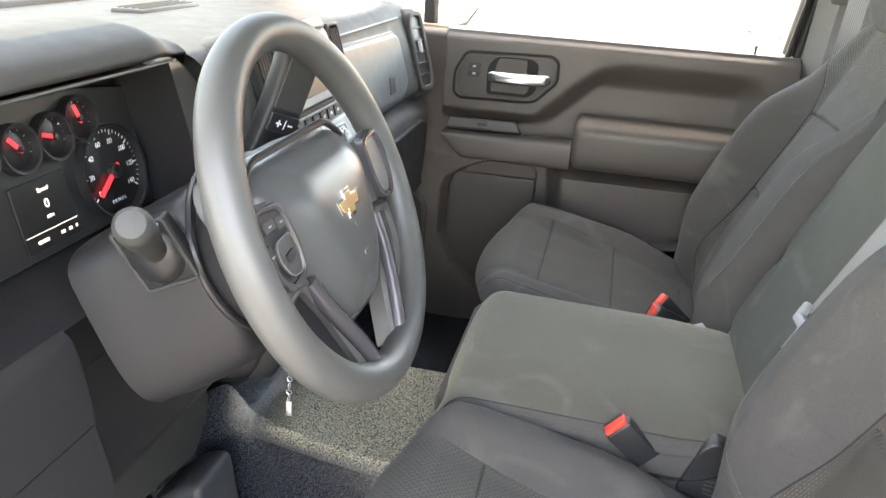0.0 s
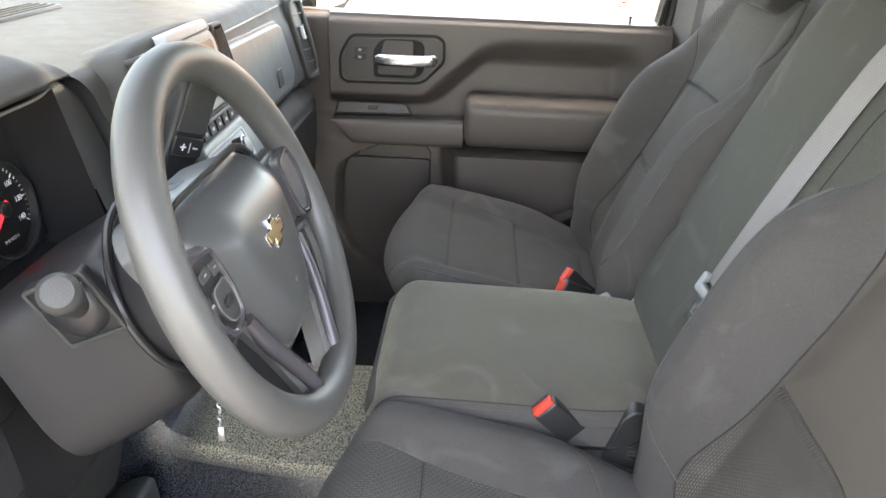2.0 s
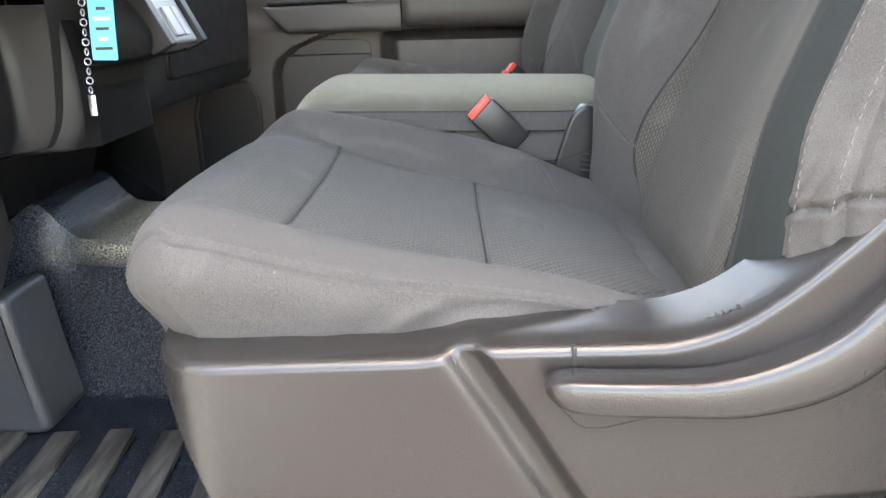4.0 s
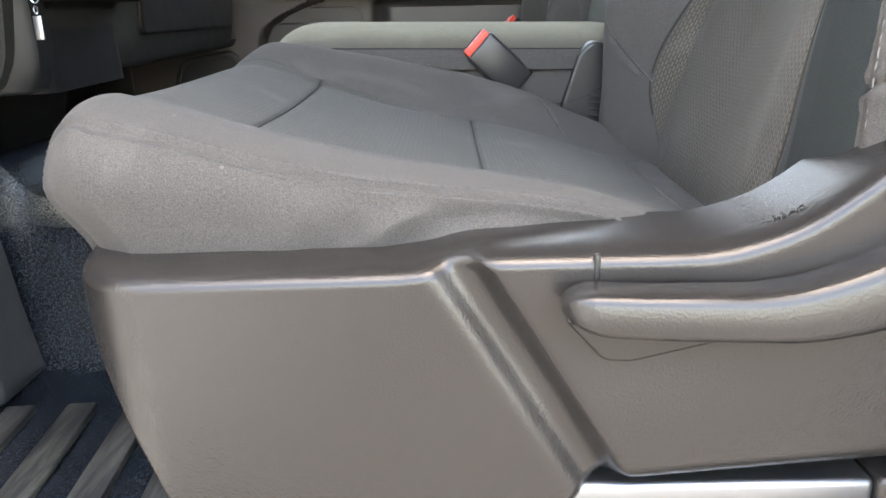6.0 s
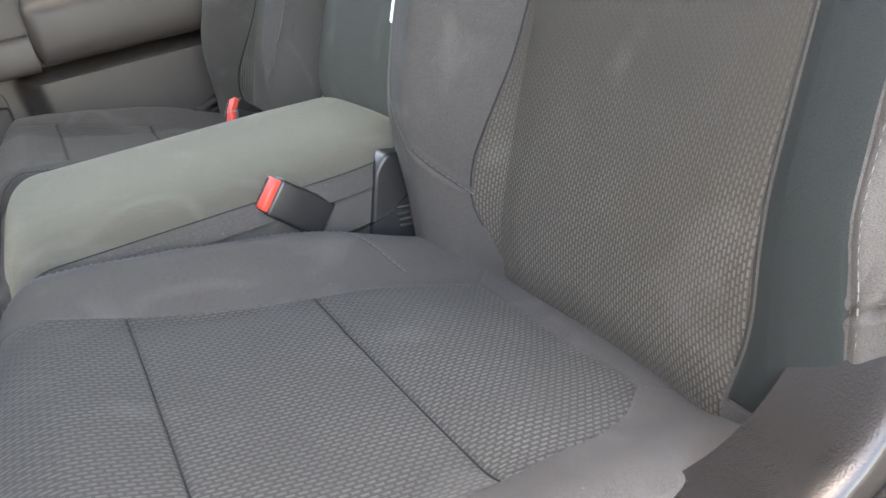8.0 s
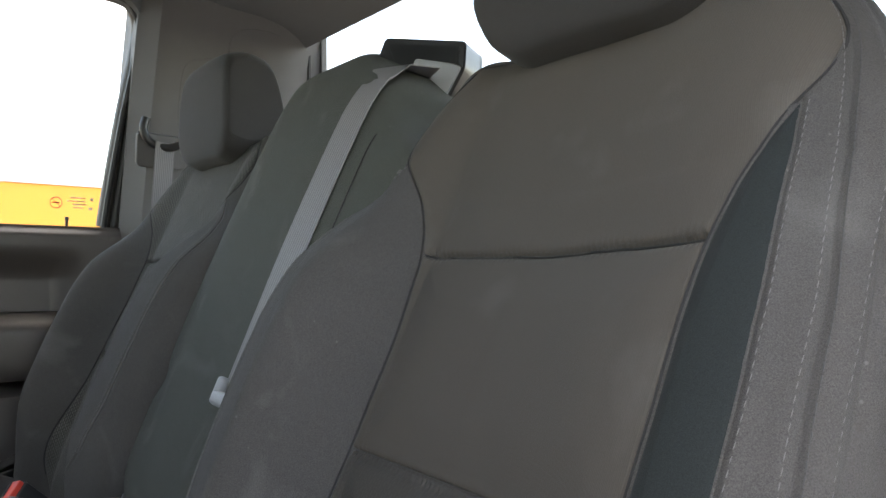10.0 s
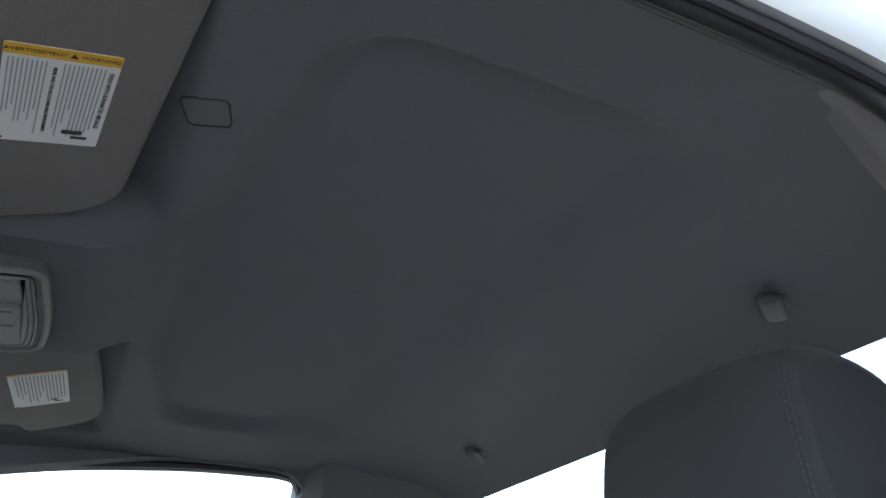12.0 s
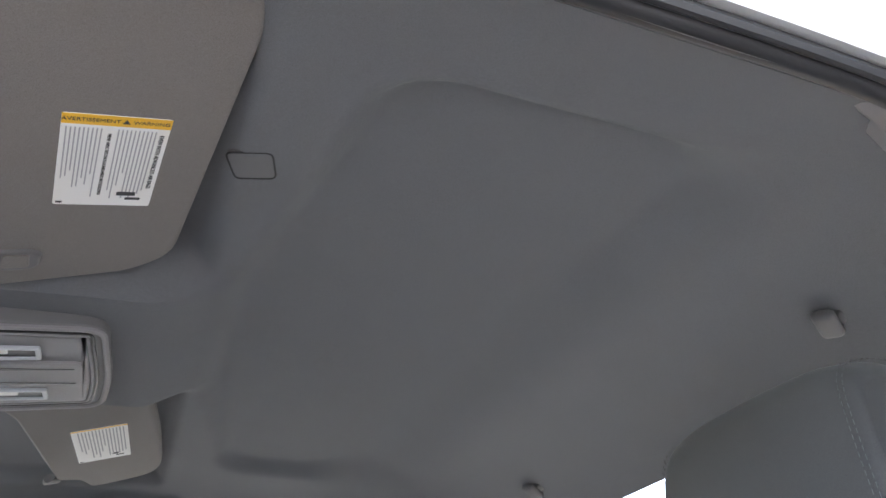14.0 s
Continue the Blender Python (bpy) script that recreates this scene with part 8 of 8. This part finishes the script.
def visor_label(at, w, h, ex, big, visor_ob):
    paper = simple("label_paper", (0.78, 0.77, 0.74), 0.6)
    sgn = 1 if at[1] < YC else -1
    nrm = Vector((0.28, 0.04 * sgn, -1)).normalized()
    e1 = Vector((*ex, 0.28 * ex[0] + 0.04 * sgn * ex[1])).normalized()
    e2 = nrm.cross(e1)
    c = Vector((*at, visor_z(*at))) + nrm * 0.0005
    M = Matrix(((e1.x, e2.x, nrm.x, c.x), (e1.y, e2.y, nrm.y, c.y), (e1.z, e2.z, nrm.z, c.z), (0, 0, 0, 1)))
    lb = part("label", plate(rounded([(-w / 2, -h / 2), (w / 2, -h / 2), (w / 2, h / 2), (-w / 2, h / 2)], 0.003), 0.0006, 0.0002, M), paper, visor_ob, "white printed warning label")
    T = lambda x, y, d=0.0003: M @ Matrix.Translation((x, y, d))
    hd = 0.013 if big else 0.004
    part("label_header", moved(rbox((w, hd, 0.0004), 0.0001, 1), T(0, h / 2 - hd / 2, 0.0002)), M_YELLOW, lb, "amber header strip")
    if big:
        writing("label_text", "AVERTISSEMENT", 0.0058, T(-w * 0.24, h / 2 - hd / 2, 0.0005), M_DARKPRINT, lb)
        writing("label_text", "WARNING", 0.0058, T(w * 0.31, h / 2 - hd / 2, 0.0005), M_DARKPRINT, lb)
        part("label_mark", plate([(-0.003, -0.0025), (0.003, -0.0025), (0, 0.003)], 0.0002, 0.00005, T(w * 0.075, h / 2 - hd / 2, 0.0006)), M_DARKPRINT, lb)
        R = Matrix.Rotation(-math.pi / 2, 4, "Z")
        writing("label_text", "EVEN WITH ADVANCED AIR BAGS", 0.0052, T(w * 0.43, 0.005, 0.0005) @ R, M_DARKPRINT, lb)
        writing("label_text", "MEME AVEC DES SACS GONFLABLES INTELLIGENTS", 0.0040, T(-w * 0.06, -0.002, 0.0005) @ R, M_DARKPRINT, lb)
    grey = simple("label_print_grey", (0.36, 0.36, 0.36), 0.7)
    bars = []
    rnd = random.Random(5)
    n = 22 if big else 14
    for k in range(n):
        x = (w * 0.37 - w * 0.86 * k / n) if big else (w * 0.42 - w * 0.86 * k / n)
        if big and abs(x + w * 0.06) < 0.0032:
            continue
        ln = (h - hd) * (0.50 + 0.38 * rnd.random())
        bars.append(moved(rbox((0.0011 if big else 0.0020, ln, 0.0003), 0.00005, 1), T(x, h / 2 - hd - 0.004 - ln / 2, 0.0004)))
    for g in bars:
        part("print_line", g, grey, lb, "grey line of small print")
    for sz, ps in (((0.016 if big else 0.01, 0.006), (w * 0.22, -h * 0.34)), ((0.013, 0.004), (w * 0.30, -h * 0.40)), ((0.005, 0.003), (-w * 0.44, -h * 0.46))):
        part("label_mark", moved(rbox((*sz, 0.0003), 0.0001, 1), T(*ps, 0.0006)), M_DARKPRINT, lb, "small dark pictogram shape")


vd = visor(True)
vp = visor(False)
visor_label((0.194, 0.016), 0.081, 0.133, (0.994, 0.10), True, vd)
visor_label((0.1875, 0.80), 0.083, 0.155, (0.998, -0.06), False, vp)


def overhead():
    c = thing("overhead_console", (0.12, YC + 0.01, 1.265), "grey overhead console with two reading lamps", "overhead console")
    # its face tips down towards the windscreen
    ex, en = Vector((1, 0, 0.14)).normalized(), Vector((0.14, 0, -1)).normalized()
    ey = en.cross(ex)
    M = Matrix(((ex.x, ey.x, en.x, 0.0), (ex.y, ey.y, en.y, 0.441), (ex.z, ey.z, en.z, 1.2394), (0, 0, 0, 1)))
    sy = 1.0 if ey.y > 0 else -1.0
    fit = lambda pts: [(x, sy * y) for x, y in pts]
    o = rounded(fit([(-0.05, -0.144), (0.200, -0.133), (0.206, 0.03), (0.196, 0.126), (-0.05, 0.140)]), [0.01, 0.030, 0.06, 0.032, 0.01], 8)
    part("bezel", plate(o, 0.03, 0.004, M), M_PILLAR, c)
    off = lambda d: list(map(tuple, inset(o if area2(o) > 0 else o[::-1], d)))
    ring = lambda d, dz: np.array([np.array(M @ Vector((x, y, dz))) for x, y in off(d)])
    for d_, r, mt in ((0.0050, 0.0040, M_PILLAR_PALE), (0.0175, 0.0022, M_BLACK), (0.0225, 0.0022, M_PILLAR_PALE)):
        part("groove" if mt is M_BLACK else "rim", tube(ring(d_, 0.0004), r, 8, closed=True), mt, c)
    part("panel", plate(off(0.026), 0.01, 0.003, M @ Matrix.Translation((0, 0, 0.002))), M_PILLAR_PALE, c)
    part("bin_lid", plate(rounded(fit([(-0.04, -0.040), (0.165, -0.040), (0.171, -0.034), (0.171, 0.030), (0.165, 0.036), (-0.04, 0.036)]), 0.004), 0.012, 0.002, M @ Matrix.Translation((0, 0, 0.0065))), M_PILLAR_PALE, c, "grey sunglasses bin lid")
    for y0 in (-0.024, 0.022):
        part("lid_groove", plate(fit([(-0.03, y0 - 0.006), (0.05, y0 - 0.005), (0.162, y0 - 0.0008), (0.162, y0 + 0.0008), (0.05, y0 + 0.003), (-0.03, y0 + 0.004)]), 0.002, 0.0003, M @ Matrix.Translation((0, 0, 0.0072))), M_BLACK, c)
    lens = simple("lamp_lens", (0.62, 0.62, 0.58), 0.25)
    for yl in (-0.068, 0.066):
        part("lamp_well", plate(rounded(fit([(0.0, yl - 0.017), (0.126, yl - 0.015), (0.126, yl + 0.015), (0.0, yl + 0.017)]), 0.004), 0.004, 0.001, M @ Matrix.Translation((0, 0, 0.0035))), M_BLACK, c)
        part("reading_lamp", plate(rounded(fit([(0.02, yl - 0.012), (0.094, yl - 0.011), (0.094, yl + 0.003), (0.02, yl + 0.003)]), 0.003), 0.004, 0.0015, M @ Matrix.Translation((0, 0, 0.0050))), lens, c, "clear reading lamp lens")
        part("lamp_frame", ring_plate(rounded(fit([(0.0, yl - 0.019), (0.128, yl - 0.016), (0.128, yl + 0.016), (0.0, yl + 0.019)]), 0.004), rounded(fit([(0.008, yl - 0.014), (0.122, yl - 0.0115), (0.122, yl + 0.0115), (0.008, yl + 0.014)]), 0.003), 0.008, 0.0012, M @ Matrix.Translation((0, 0, 0.0065))), M_LGREY, c, "pale lamp surround")
    # microphone pad
    m = thing("ceiling_pad", (0.31, 0.03, 1.31), "small square grey microphone pad in the headliner", "microphone pad")
    zc = float(roof_z(np.array(0.311), np.array(0.027)))
    o = rounded([(-0.020, -0.019), (0.019, -0.019), (0.021, 0.019), (-0.022, 0.019)], 0.007)
    Mp = flat_frame(0.311, 0.0265, zc - 0.0006, (0.90, -0.30), (0, 0))
    part("pad", plate(o, 0.004, 0.0012, Mp), M_PILLAR, m)
    part("pad_edge", tube(np.array([np.array(Mp @ Vector((x, y, -0.0002))) for x, y in o]), 0.0011, 6, closed=True), M_DASH, m)
    # coat hooks: a flat flap over its base
    for y in (0.028, 0.80):
        zr = float(roof_z(np.array(0.99), np.array(y)))
        h = thing("coat_hook", (0.993, y, zr), "small grey plastic coat hook on the headliner", "coat hook", "coat hooks")
        part("base", box_at((0.995, y - 0.006, zr - 0.002), (0.024, 0.018, 0.012), 0.0055, 4, (4, 14, 30)), M_PILLAR, h)
        part("hook", box_at((0.985, y, zr - 0.010), (0.046, 0.027, 0.015), 0.0074, 6, (8, 16, 30)), M_PILLAR, h)


overhead()
